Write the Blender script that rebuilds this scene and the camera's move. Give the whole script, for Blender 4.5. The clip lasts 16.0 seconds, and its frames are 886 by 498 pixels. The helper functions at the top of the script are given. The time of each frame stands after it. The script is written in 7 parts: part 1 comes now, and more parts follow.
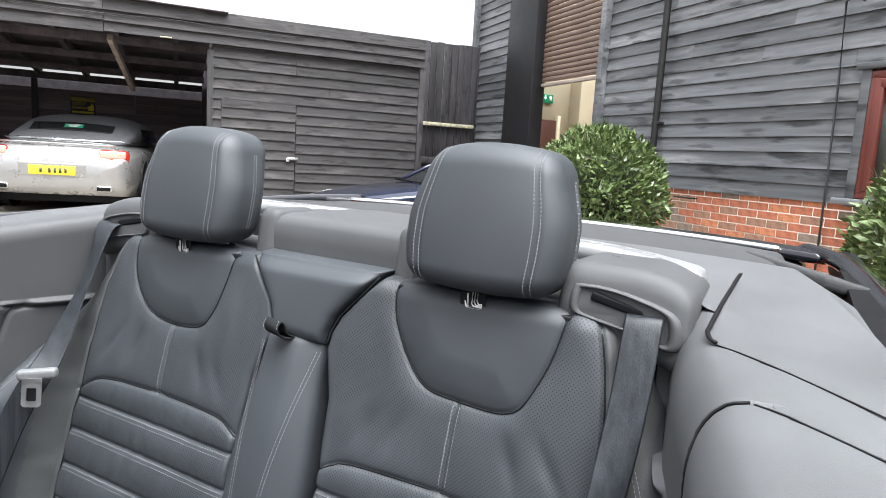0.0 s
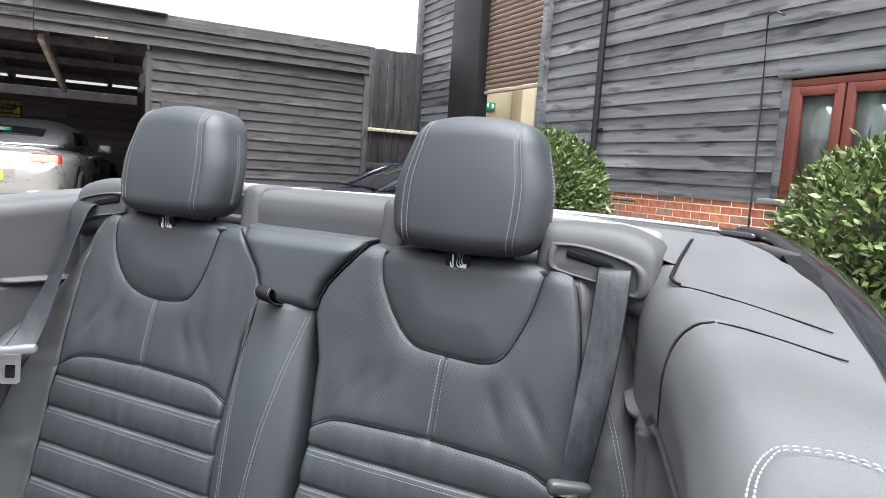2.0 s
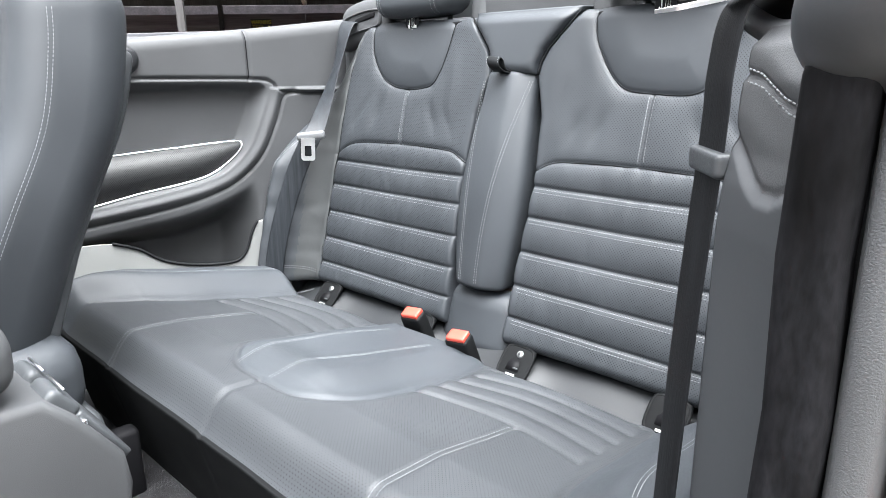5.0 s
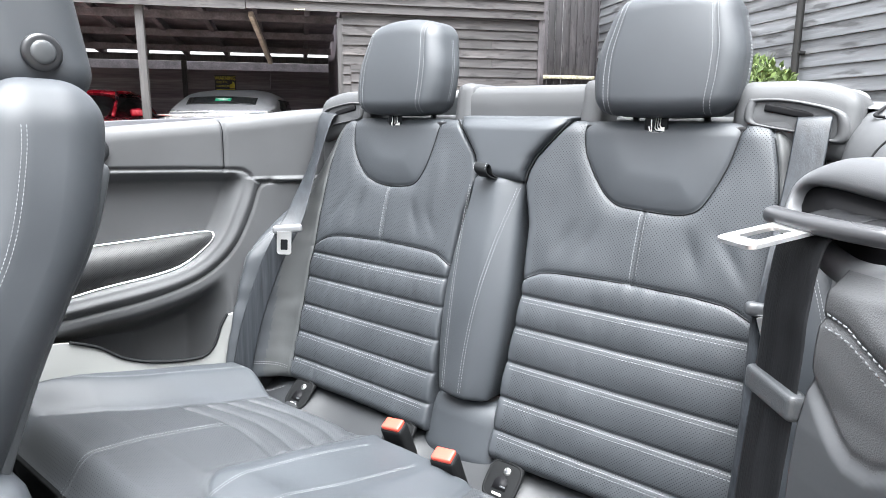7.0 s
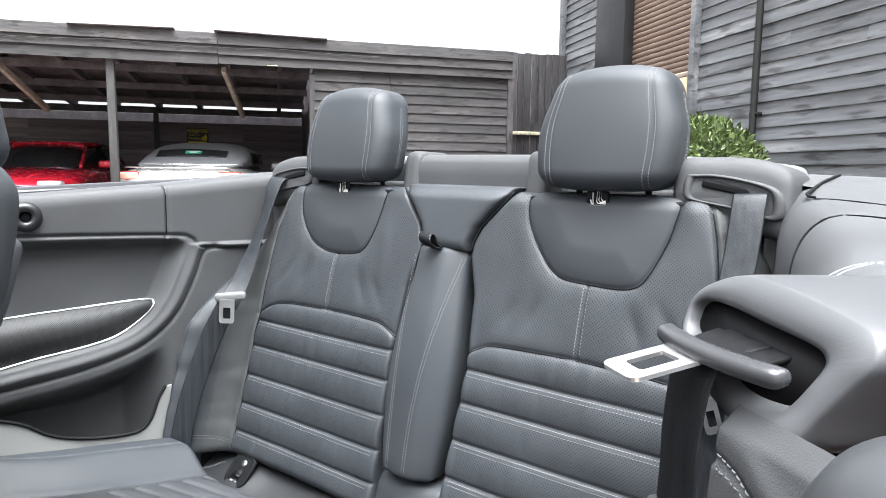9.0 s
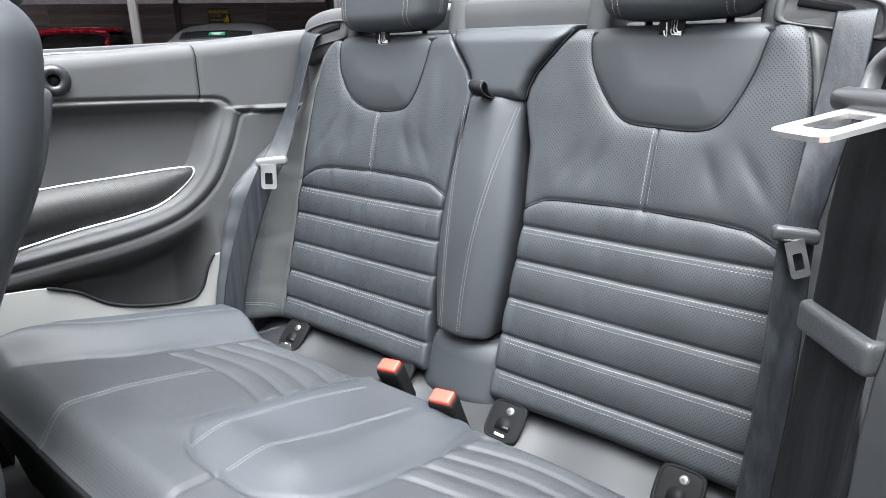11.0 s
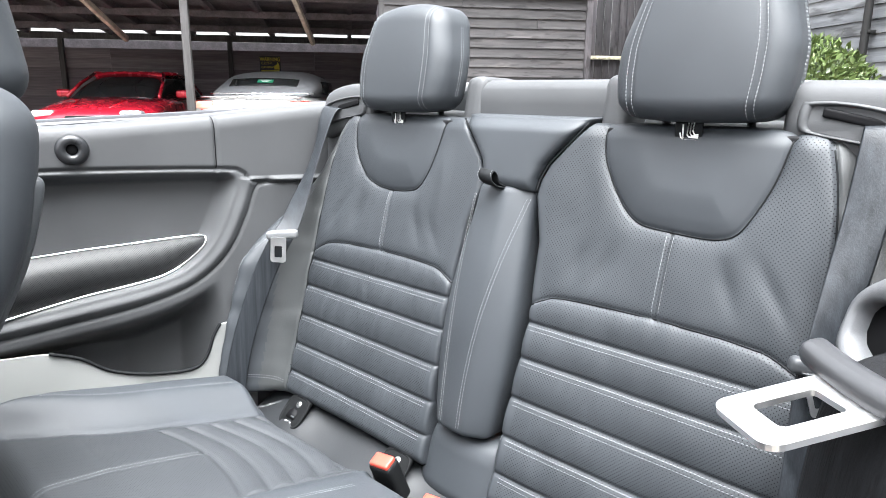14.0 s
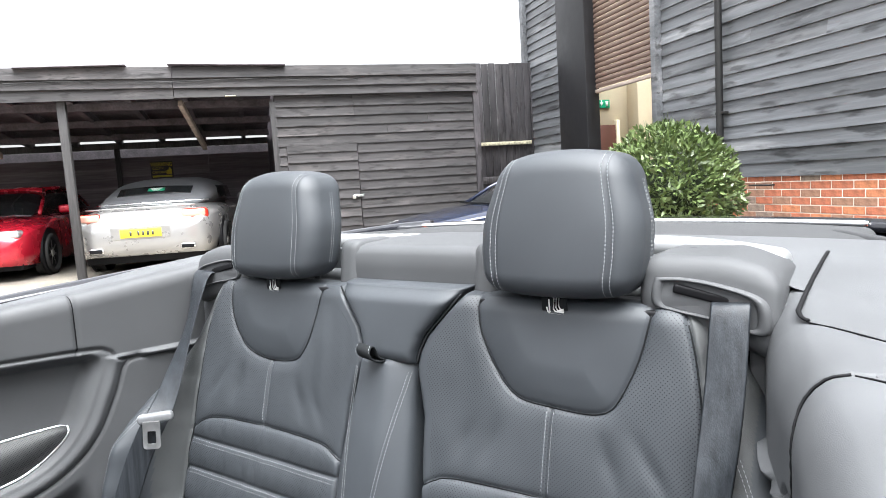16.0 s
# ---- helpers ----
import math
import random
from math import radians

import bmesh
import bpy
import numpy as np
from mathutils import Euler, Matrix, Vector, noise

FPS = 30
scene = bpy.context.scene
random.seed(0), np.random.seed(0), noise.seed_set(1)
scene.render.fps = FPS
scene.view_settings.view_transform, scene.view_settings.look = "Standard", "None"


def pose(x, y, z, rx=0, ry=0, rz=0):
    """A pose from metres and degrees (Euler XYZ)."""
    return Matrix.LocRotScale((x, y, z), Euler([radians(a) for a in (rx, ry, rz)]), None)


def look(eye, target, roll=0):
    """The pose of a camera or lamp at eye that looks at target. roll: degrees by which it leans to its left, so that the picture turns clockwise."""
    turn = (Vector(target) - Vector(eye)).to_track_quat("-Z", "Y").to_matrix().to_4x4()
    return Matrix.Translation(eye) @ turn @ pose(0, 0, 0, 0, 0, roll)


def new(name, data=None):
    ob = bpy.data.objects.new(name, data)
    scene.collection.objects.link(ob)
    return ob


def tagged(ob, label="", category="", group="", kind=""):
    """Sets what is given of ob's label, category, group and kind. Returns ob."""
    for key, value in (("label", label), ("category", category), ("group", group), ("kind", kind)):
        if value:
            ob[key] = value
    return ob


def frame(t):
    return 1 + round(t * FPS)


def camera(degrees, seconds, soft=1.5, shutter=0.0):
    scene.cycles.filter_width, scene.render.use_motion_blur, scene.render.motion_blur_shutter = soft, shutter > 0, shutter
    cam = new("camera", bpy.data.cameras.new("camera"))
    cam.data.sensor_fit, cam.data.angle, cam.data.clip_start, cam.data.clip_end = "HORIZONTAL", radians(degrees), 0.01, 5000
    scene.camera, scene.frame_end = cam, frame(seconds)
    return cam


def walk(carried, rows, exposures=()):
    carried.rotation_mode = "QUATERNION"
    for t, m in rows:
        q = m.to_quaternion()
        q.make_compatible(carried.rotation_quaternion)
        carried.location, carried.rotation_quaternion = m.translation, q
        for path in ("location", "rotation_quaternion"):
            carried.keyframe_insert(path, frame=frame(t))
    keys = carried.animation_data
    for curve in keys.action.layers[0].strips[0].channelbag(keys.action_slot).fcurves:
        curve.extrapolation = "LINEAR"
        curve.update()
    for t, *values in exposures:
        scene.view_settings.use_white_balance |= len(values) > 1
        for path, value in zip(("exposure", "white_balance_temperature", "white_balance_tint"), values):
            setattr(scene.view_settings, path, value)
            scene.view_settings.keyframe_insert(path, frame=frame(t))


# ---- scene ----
cam = camera(69.17, 16.0, 0.8)
PATH = [
    (0, (0.7689, -0.9313, 1.38), (-0.1858, 0.8033, 1.099), 3.49),
    (0.5, (0.7417, -0.8224, 1.413), (-0.0475, 1.002, 1.186), 3.89),
    (1, (0.7121, -0.8996, 1.423), (-0.0758, 0.9271, 1.215), 3.21),
    (1.5, (0.7254, -1.017, 1.383), (-0.0717, 0.8051, 1.176), 2.99),
    (2, (0.7483, -1.046, 1.312), (-0.0473, 0.7736, 1.071), 3.65),
    (2.5, (0.7454, -1.087, 1.267), (0.0168, 0.7442, 0.9345), 5.26),
    (3, (0.7485, -1.144, 1.234), (-0.1613, 0.5911, 0.8333), 3.42),
    (3.5, (0.7643, -1.19, 1.183), (-0.2847, 0.4511, 0.7311), 1.78),
    (4, (0.8622, -1.247, 1.102), (-0.3721, 0.2319, 0.5621), -0.99),
    (4.2, (0.9229, -1.261, 1.061), (-0.3898, 0.1468, 0.5164), -1.34),
    (6.3, (0.8268, -1.267, 1.057), (-0.4483, 0.176, 0.517), -0.67),
    (6.5, (0.8256, -1.247, 1.085), (-0.4319, 0.2311, 0.6053), -0.01),
    (7, (0.8034, -1.25, 1.163), (-0.4331, 0.2741, 0.7769), 0.32),
    (7.5, (0.7934, -1.224, 1.191), (-0.4516, 0.3105, 0.8832), 0.03),
    (8, (0.8067, -1.193, 1.186), (-0.4181, 0.3645, 0.9205), 0.03),
    (8.5, (0.8197, -1.185, 1.193), (-0.3845, 0.3926, 0.9508), 0.39),
    (9, (0.8291, -1.177, 1.201), (-0.3618, 0.4132, 0.9714), 0.7),
    (9.5, (0.8291, -1.18, 1.195), (-0.3623, 0.4063, 0.9431), 0.49),
    (10, (0.8105, -1.191, 1.151), (-0.3985, 0.3457, 0.7349), -0.83),
    (10.2, (0.7955, -1.188, 1.129), (-0.4127, 0.336, 0.6602), -1.12),
    (12.3, (0.7475, -1.06, 1.133), (-0.5093, 0.3581, 0.4914), -0.5),
    (12.5, (0.754, -1.049, 1.141), (-0.5051, 0.3655, 0.4994), -0.5),
    (13, (0.7638, -1.048, 1.168), (-0.5102, 0.3648, 0.5523), -0.5),
    (13.5, (0.7694, -1.052, 1.183), (-0.5423, 0.3715, 0.6849), 0.25),
    (14, (0.7617, -1.057, 1.202), (-0.573, 0.3652, 0.7568), 0.47),
    (14.5, (0.7564, -1.043, 1.221), (-0.5897, 0.3799, 0.8148), 0.13),
    (15, (0.7565, -1.039, 1.245), (-0.4999, 0.4766, 0.8932), -0.37),
    (15.5, (0.7395, -1.017, 1.272), (-0.4394, 0.5745, 0.9894), -1.33),
    (16, (0.7797, -0.9673, 1.372), (-0.3651, 0.6588, 1.16), -3.66),
]
EXPOSURES = ((0, 2.33, 6400, 10), (2.5, 2.43, 6400, 10), (3.3, 2.83, 6400, 10), (4, 2.98, 6400, 10), (6.5, 3.3, 6400, 10), (7.2, 3.28, 6400, 10), (8.4, 2.83, 6400, 10), (9.3, 2.7, 6400, 10), (10.2, 2.76, 6400, 10), (12.5, 3.18, 6400, 10), (14, 3.2, 6400, 10), (15, 3.16, 6400, 10), (15.5, 3.0, 6400, 10), (16, 2.74, 6400, 10))
walk(cam, [(t, look(eye, target, roll)) for t, eye, target, roll in PATH], EXPOSURES)

# ---- light: a bright overcast sky with a veiled sun ----
world = bpy.data.worlds.new("overcast_sky")
scene.world = world
world.use_nodes = True
wn, wl = world.node_tree.nodes, world.node_tree.links
sky = wn.new("ShaderNodeTexSky")
sky.sky_type, sky.sun_disc = "NISHITA", False
sky.sun_elevation, sky.sun_rotation = radians(74), radians(122)
sky.air_density, sky.dust_density, sky.ozone_density = 1.0, 6.0, 1.0
soft_sky = wn.new("ShaderNodeHueSaturation")
soft_sky.inputs["Saturation"].default_value = 0.14
wl.new(sky.outputs[0], soft_sky.inputs["Color"])
wl.new(soft_sky.outputs[0], wn["Background"].inputs[0])
wn["Background"].inputs[1].default_value = 0.085
sun = new("sun", bpy.data.lights.new("sun", "SUN"))
sun.data.energy, sun.data.angle, sun.data.color = 1.9, radians(60), (0.955, 0.985, 1.0)
sun.matrix_world = look((2.8, -1.6, 10.8), (0.2, 0.0, 0.0))

# ---- places: the car stands nearly level, the yard's buildings at an angle to it ----
TILT = Matrix(((1.0, 0.0002, 0.0086, 0), (-0.0004, 0.9998, 0.02, 0), (-0.0086, -0.02, 0.9998, 0), (0, 0, 0, 1)))
CAR = Matrix.Translation((0, 0, 1.16)) @ TILT @ Matrix.Translation((0, 0, -1.16))
YARD = Matrix.Translation((0.8, -1.0, 0)) @ Matrix.Rotation(radians(51.5), 4, "Z")
SHED_Y, BARN_X, BACK_Y = 10.3, 5.0, 15.6


def ground_z(y):
    """Height of the yard, y along the yard's own axis."""
    k = min(max((y - 2.0) / 8.3, 0.0), 1.0)
    return -0.12 + 0.4 * k


# ---- materials ----
def mat(name, rgb, rough=0.5, metal=0.0, grain=0.0, scale=400.0, vary=0.15, vscale=6.0, coat=0.0, spec=0.5, detail=3.0, stretch=None, island=0.0, rnd=0.0, rough_var=0.06):
    """A surface with large stains, fine grain and bump, at real size."""
    m = bpy.data.materials.new(name)
    m.use_nodes = True
    n, l = m.node_tree.nodes, m.node_tree.links
    b = n["Principled BSDF"]
    b.inputs["Roughness"].default_value, b.inputs["Metallic"].default_value = rough, metal
    b.inputs["Coat Weight"].default_value, b.inputs["Specular IOR Level"].default_value = coat, spec
    co = n.new("ShaderNodeTexCoord")
    src = co.outputs["Object"]
    if stretch:
        mp = n.new("ShaderNodeMapping")
        mp.inputs["Scale"].default_value = stretch
        l.new(src, mp.inputs[0])
        src = mp.outputs[0]
    big = n.new("ShaderNodeTexNoise")
    big.inputs["Scale"].default_value, big.inputs["Detail"].default_value = vscale, 5
    fine = n.new("ShaderNodeTexNoise")
    fine.inputs["Scale"].default_value, fine.inputs["Detail"].default_value = scale, detail
    l.new(src, big.inputs["Vector"]), l.new(src, fine.inputs["Vector"])
    ramp = n.new("ShaderNodeMapRange")
    ramp.inputs[1].default_value, ramp.inputs[2].default_value = 0.3, 0.7
    ramp.inputs[3].default_value, ramp.inputs[4].default_value = 1 - vary, 1 + vary
    l.new(big.outputs[0], ramp.inputs[0])
    fr = n.new("ShaderNodeMapRange")
    fr.inputs[1].default_value, fr.inputs[2].default_value = 0.3, 0.7
    fr.inputs[3].default_value, fr.inputs[4].default_value = 1 - vary * 0.5, 1 + vary * 0.5
    l.new(fine.outputs[0], fr.inputs[0])
    k = n.new("ShaderNodeMath")
    k.operation = "MULTIPLY"
    l.new(ramp.outputs[0], k.inputs[0]), l.new(fr.outputs[0], k.inputs[1])
    last = k.outputs[0]
    for amount, node, out in ((island, "ShaderNodeNewGeometry", "Random Per Island"), (rnd, "ShaderNodeObjectInfo", "Random")):
        if amount:
            g = n.new(node)
            r = n.new("ShaderNodeMapRange")
            r.inputs[3].default_value, r.inputs[4].default_value = 1 - amount, 1 + amount
            l.new(g.outputs[out], r.inputs[0])
            q = n.new("ShaderNodeMath")
            q.operation = "MULTIPLY"
            l.new(last, q.inputs[0]), l.new(r.outputs[0], q.inputs[1])
            last = q.outputs[0]
    mix = n.new("ShaderNodeVectorMath")
    mix.operation = "SCALE"
    mix.inputs[0].default_value = rgb
    l.new(last, mix.inputs["Scale"])
    l.new(mix.outputs[0], b.inputs["Base Color"])
    rv = n.new("ShaderNodeMapRange")
    rv.inputs[1].default_value, rv.inputs[2].default_value = 0.3, 0.7
    rv.inputs[3].default_value, rv.inputs[4].default_value = max(rough - rough_var, 0.02), min(rough + rough_var, 1)
    l.new(big.outputs[0], rv.inputs[0])
    l.new(rv.outputs[0], b.inputs["Roughness"])
    if grain:
        bump = n.new("ShaderNodeBump")
        bump.inputs["Strength"].default_value, bump.inputs["Distance"].default_value = 1.0, grain
        l.new(fine.outputs[0], bump.inputs["Height"])
        l.new(bump.outputs[0], b.inputs["Normal"])
    return m


def perforate(m, pitch, axes=(0, 2), hole=0.21):
    """Rows of fine punched holes over a leather."""
    n, l = m.node_tree.nodes, m.node_tree.links
    b = n["Principled BSDF"]
    co = n.new("ShaderNodeTexCoord")
    sep = n.new("ShaderNodeSeparateXYZ")
    l.new(co.outputs["Object"], sep.inputs[0])

    def op(kind, a, c=0.0, d=None):
        q = n.new("ShaderNodeMath")
        q.operation = kind
        for slot, value in ((0, a), (1, c), (2, d)):
            if value is None:
                continue
            if isinstance(value, (int, float)):
                q.inputs[slot].default_value = value
            else:
                l.new(value, q.inputs[slot])
        return q.outputs[0]
    u = op("MULTIPLY", sep.outputs[axes[0]], 1 / pitch)
    v = op("MULTIPLY", sep.outputs[axes[1]], 1 / pitch)
    p, q = op("ADD", u, v), op("SUBTRACT", u, v)
    du = op("SUBTRACT", op("FRACT", op("MULTIPLY", p, 0.7071)), 0.5)
    dv = op("SUBTRACT", op("FRACT", op("MULTIPLY", q, 0.7071)), 0.5)
    r = op("SQRT", op("ADD", op("MULTIPLY", du, du), op("MULTIPLY", dv, dv)))
    hit = op("LESS_THAN", r, hole)
    old = b.inputs["Base Color"].links[0].from_socket
    mix = n.new("ShaderNodeMix")
    mix.data_type = "RGBA"
    l.new(hit, mix.inputs[0]), l.new(old, mix.inputs[6])
    mix.inputs[7].default_value = (0.007, 0.008, 0.009, 1)
    l.new(mix.outputs[2], b.inputs["Base Color"])
    l.new(op("MULTIPLY_ADD", hit, -0.36, 0.5), b.inputs["Specular IOR Level"])
    return m


def glass(name, rgb=(0.9, 0.95, 0.95), rough=0.0):
    m = bpy.data.materials.new(name)
    m.use_nodes = True
    b = m.node_tree.nodes["Principled BSDF"]
    b.inputs["Base Color"].default_value = (*rgb, 1)
    b.inputs["Roughness"].default_value, b.inputs["Transmission Weight"].default_value = rough, 1.0
    b.inputs["IOR"].default_value = 1.45
    return m


LEATHER = mat("black_leather", (0.0325, 0.037, 0.0425), 0.55, grain=0.00028, scale=1300, vary=0.12, vscale=7, spec=0.5, rough_var=0.07)
PERF = perforate(mat("perforated_leather", (0.034, 0.0385, 0.044), 0.55, grain=0.00028, scale=1300, vary=0.10, vscale=7), 0.0046, hole=0.172)
PERF_FLAT = perforate(mat("perforated_cushion_leather", (0.034, 0.037, 0.041), 0.52, grain=0.00016, scale=1300, vary=0.10, vscale=7), 0.0046, (0, 1), 0.14)
BOLSTER = mat("grey_bolster_leather", (0.044, 0.047, 0.048), 0.5, grain=0.0006, scale=600, vary=0.12, vscale=9)
SOFT = mat("soft_touch_trim", (0.054, 0.056, 0.059), 0.62, grain=0.0004, scale=1000, vary=0.12)
DECK = mat("grained_deck_trim", (0.074, 0.077, 0.081), 0.62, grain=0.0006, scale=900, vary=0.14)
PLASTIC = mat("dark_moulded_plastic", (0.05, 0.054, 0.058), 0.42, grain=0.0003, scale=1200, vary=0.08)
BLACK = mat("black_recess_plastic", (0.006, 0.006, 0.007), 0.6, vary=0.1, spec=0.15)
PALE = mat("pale_grey_lower_trim", (0.21, 0.215, 0.21), 0.7, grain=0.0004, scale=800, vary=0.06)
CAP = mat("satin_grey_cap", (0.22, 0.225, 0.23), 0.3, grain=0.0002, scale=900, vary=0.05)
THREAD = mat("pale_grey_thread", (0.21, 0.222, 0.23), 0.75, vary=0.15, vscale=200, spec=0.2)
PIPING = mat("black_seam", (0.010, 0.011, 0.012), 0.75, vary=0.1, spec=0.15)
WEB = mat("belt_webbing", (0.0205, 0.0235, 0.0275), 0.45, grain=0.0004, scale=700, vary=0.4, vscale=90, stretch=(1, 1, 0.02), spec=0.3)
WEB_DARK = mat("black_belt_webbing", (0.0075, 0.008, 0.009), 0.6, spec=0.15, grain=0.0003, scale=900, vary=0.7, vscale=90, stretch=(1, 1, 0.02))
STEEL = mat("polished_steel", (0.9, 0.9, 0.9), 0.36, 1.0, vary=0.04, vscale=40)
ALU = mat("satin_aluminium_trim", (0.8, 0.81, 0.82), 0.25, 1.0, vary=0.04)
RED_BUTTON = mat("red_release_button", (0.5, 0.055, 0.035), 0.4, vary=0.06)
WHITE = mat("white_print", (0.8, 0.8, 0.78), 0.6, vary=0.04)
CARPET = mat("black_carpet", (0.016, 0.016, 0.018), 0.95, grain=0.003, scale=500, vary=0.3, vscale=40)
GRILLE = perforate(mat("speaker_mesh", (0.024, 0.025, 0.026), 0.5, vary=0.06), 0.0034, (1, 2), 0.22)
ORANGE = mat("orange_paint", (0.75, 0.085, 0.01), 0.3, 0.15, vary=0.03, coat=1.0)
GREY_PLASTIC = mat("pale_grey_moulded_plastic", (0.15, 0.155, 0.16), 0.45, vary=0.06)
# matt black fittings; also paints the shade on the cushion's front face
BLACK_AND_SHADE = mat("matt_black_and_skirt_shade", (0.008, 0.0085, 0.009), 0.6, grain=0.0002, scale=900, vary=0.1, spec=0.08)
HOOD = mat("light_satin_moulding", (0.085, 0.088, 0.093), 0.42, grain=0.0001, scale=1200, vary=0.05)
SATIN = mat("smooth_satin_plastic", (0.046, 0.049, 0.053), 0.42, vary=0.06)
GLOSS = mat("gloss_black_trim", (0.012, 0.013, 0.017), 0.08, vary=0.05, coat=0.6)
RUBBER = mat("dusty_rubber_seal", (0.007, 0.007, 0.008), 0.7, grain=0.0003, scale=300, vary=0.8, vscale=30, spec=0.1, stretch=(1, 1, 0.3))
FABRIC = mat("soft_top_fabric", (0.035, 0.036, 0.038), 0.85, grain=0.001, scale=700, vary=0.12)
GREY_FABRIC = mat("grey_soft_top_fabric", (0.11, 0.113, 0.12), 0.9, grain=0.001, scale=500, vary=0.12)
SILVER = mat("silver_paint", (0.38, 0.375, 0.37), 0.3, 0.6, vary=0.03, coat=1.0)
RED = mat("red_metallic_paint", (0.55, 0.014, 0.035), 0.25, 0.35, vary=0.03, coat=1.0)
NAVY = mat("navy_paint", (0.012, 0.02, 0.05), 0.2, 0.3, vary=0.03, coat=1.0)
DARK_GLASS = mat("tinted_car_glass", (0.012, 0.014, 0.015), 0.03, vary=0.02, spec=0.8)
TYRE = mat("tyre_rubber", (0.02, 0.02, 0.02), 0.8, grain=0.002, scale=90, vary=0.2)
LAMP_RED = mat("red_lamp_lens", (0.5, 0.03, 0.015), 0.12, vary=0.05, coat=0.8)
LAMP_CLEAR = mat("clear_lamp_lens", (0.6, 0.62, 0.64), 0.08, 0.3, vary=0.05, coat=1.0)
YELLOW = mat("yellow_plate", (0.75, 0.58, 0.04), 0.5, vary=0.04)
BOARD = mat("black_stained_board", (0.135, 0.142, 0.152), 0.4, grain=0.004, scale=30, vary=0.42, vscale=3, stretch=(1, 0.06, 1), rnd=0.3, detail=6, rough_var=0.12)
SHED_BOARD = mat("weathered_shed_board", (0.043, 0.040, 0.041), 0.72, grain=0.005, scale=34, vary=0.5, vscale=4, stretch=(0.07, 1, 1), rnd=0.3, detail=6, rough_var=0.12)
GATE_BOARD = mat("weathered_gate_board", (0.036, 0.033, 0.036), 0.75, grain=0.005, scale=34, vary=0.5, vscale=4, stretch=(1, 1, 0.07), rnd=0.25, detail=6)
DARK_WOOD = mat("dark_roof_timber", (0.085, 0.072, 0.082), 0.85, grain=0.004, scale=30, vary=0.4, vscale=5)
# base colour raised to stand in for more light inside the shed
BACK_BOARD = mat("brightened_back_wall_board", (0.15, 0.13, 0.14), 0.9, grain=0.004, scale=34, vary=0.4, vscale=4, stretch=(0.07, 1, 1), rnd=0.2, detail=6)
POST_WOOD = mat("grey_post_timber", (0.05, 0.048, 0.049), 0.8, grain=0.004, scale=40, vary=0.45, vscale=5, stretch=(1, 1, 0.1))
RAW_WOOD = mat("raw_brace_timber", (0.23, 0.19, 0.16), 0.8, grain=0.003, scale=40, vary=0.3, vscale=8)
BRICK = mat("red_brick", (0.50, 0.175, 0.10), 0.85, grain=0.004, scale=70, vary=0.28, vscale=14, rnd=0.0)
MORTAR = mat("pale_mortar", (0.62, 0.54, 0.47), 0.95, grain=0.004, scale=120, vary=0.15, vscale=12)
SHUTTER = mat("brown_roller_shutter", (0.17, 0.115, 0.092), 0.45, 0.1, vary=0.12, vscale=5)
CREAM = mat("cream_plaster", (0.60, 0.53, 0.39), 0.85, grain=0.001, scale=60, vary=0.06, vscale=2)
WINDOW_WOOD = mat("red_brown_window_wood", (0.17, 0.042, 0.031), 0.45, grain=0.0015, scale=60, vary=0.2, vscale=6, stretch=(1, 1, 0.1))
GREEN_SIGN = mat("green_exit_sign", (0.0, 0.22, 0.11), 0.4, vary=0.03)
SIGN_YELLOW = mat("yellow_warning_sign", (0.62, 0.52, 0.05), 0.55, vary=0.08)
LEAF = mat("bay_leaf", (0.105, 0.15, 0.05), 0.42, vary=0.3, vscale=7, island=0.45, grain=0.001, scale=60)
BARK = mat("bark", (0.06, 0.045, 0.03), 0.9, grain=0.006, scale=50, vary=0.3)
GRAVEL = mat("gravel_yard", (0.2, 0.18, 0.15), 0.95, grain=0.02, scale=45, vary=0.3, vscale=1.2, detail=8)
CABLE = mat("black_cable", (0.012, 0.012, 0.012), 0.5, vary=0.1)
LICHEN = mat("lichen_timber", (0.46, 0.43, 0.31), 0.9, grain=0.003, scale=90, vary=0.5, vscale=20)
GLOSSY = mat("smooth_black_plastic", (0.04, 0.041, 0.044), 0.3, vary=0.06)
# leather coloured darker for the shade in the gap under the seat back
SHADED_LEATHER = mat("leather_with_gap_shade", (0.015, 0.0165, 0.0185), 0.5, grain=0.0002, scale=900, vary=0.15, vscale=8)
RING = mat("satin_black_ring", (0.02, 0.021, 0.023), 0.3, vary=0.05)
TAN = mat("silver_screw", (0.7, 0.7, 0.68), 0.3, 0.9, vary=0.1)



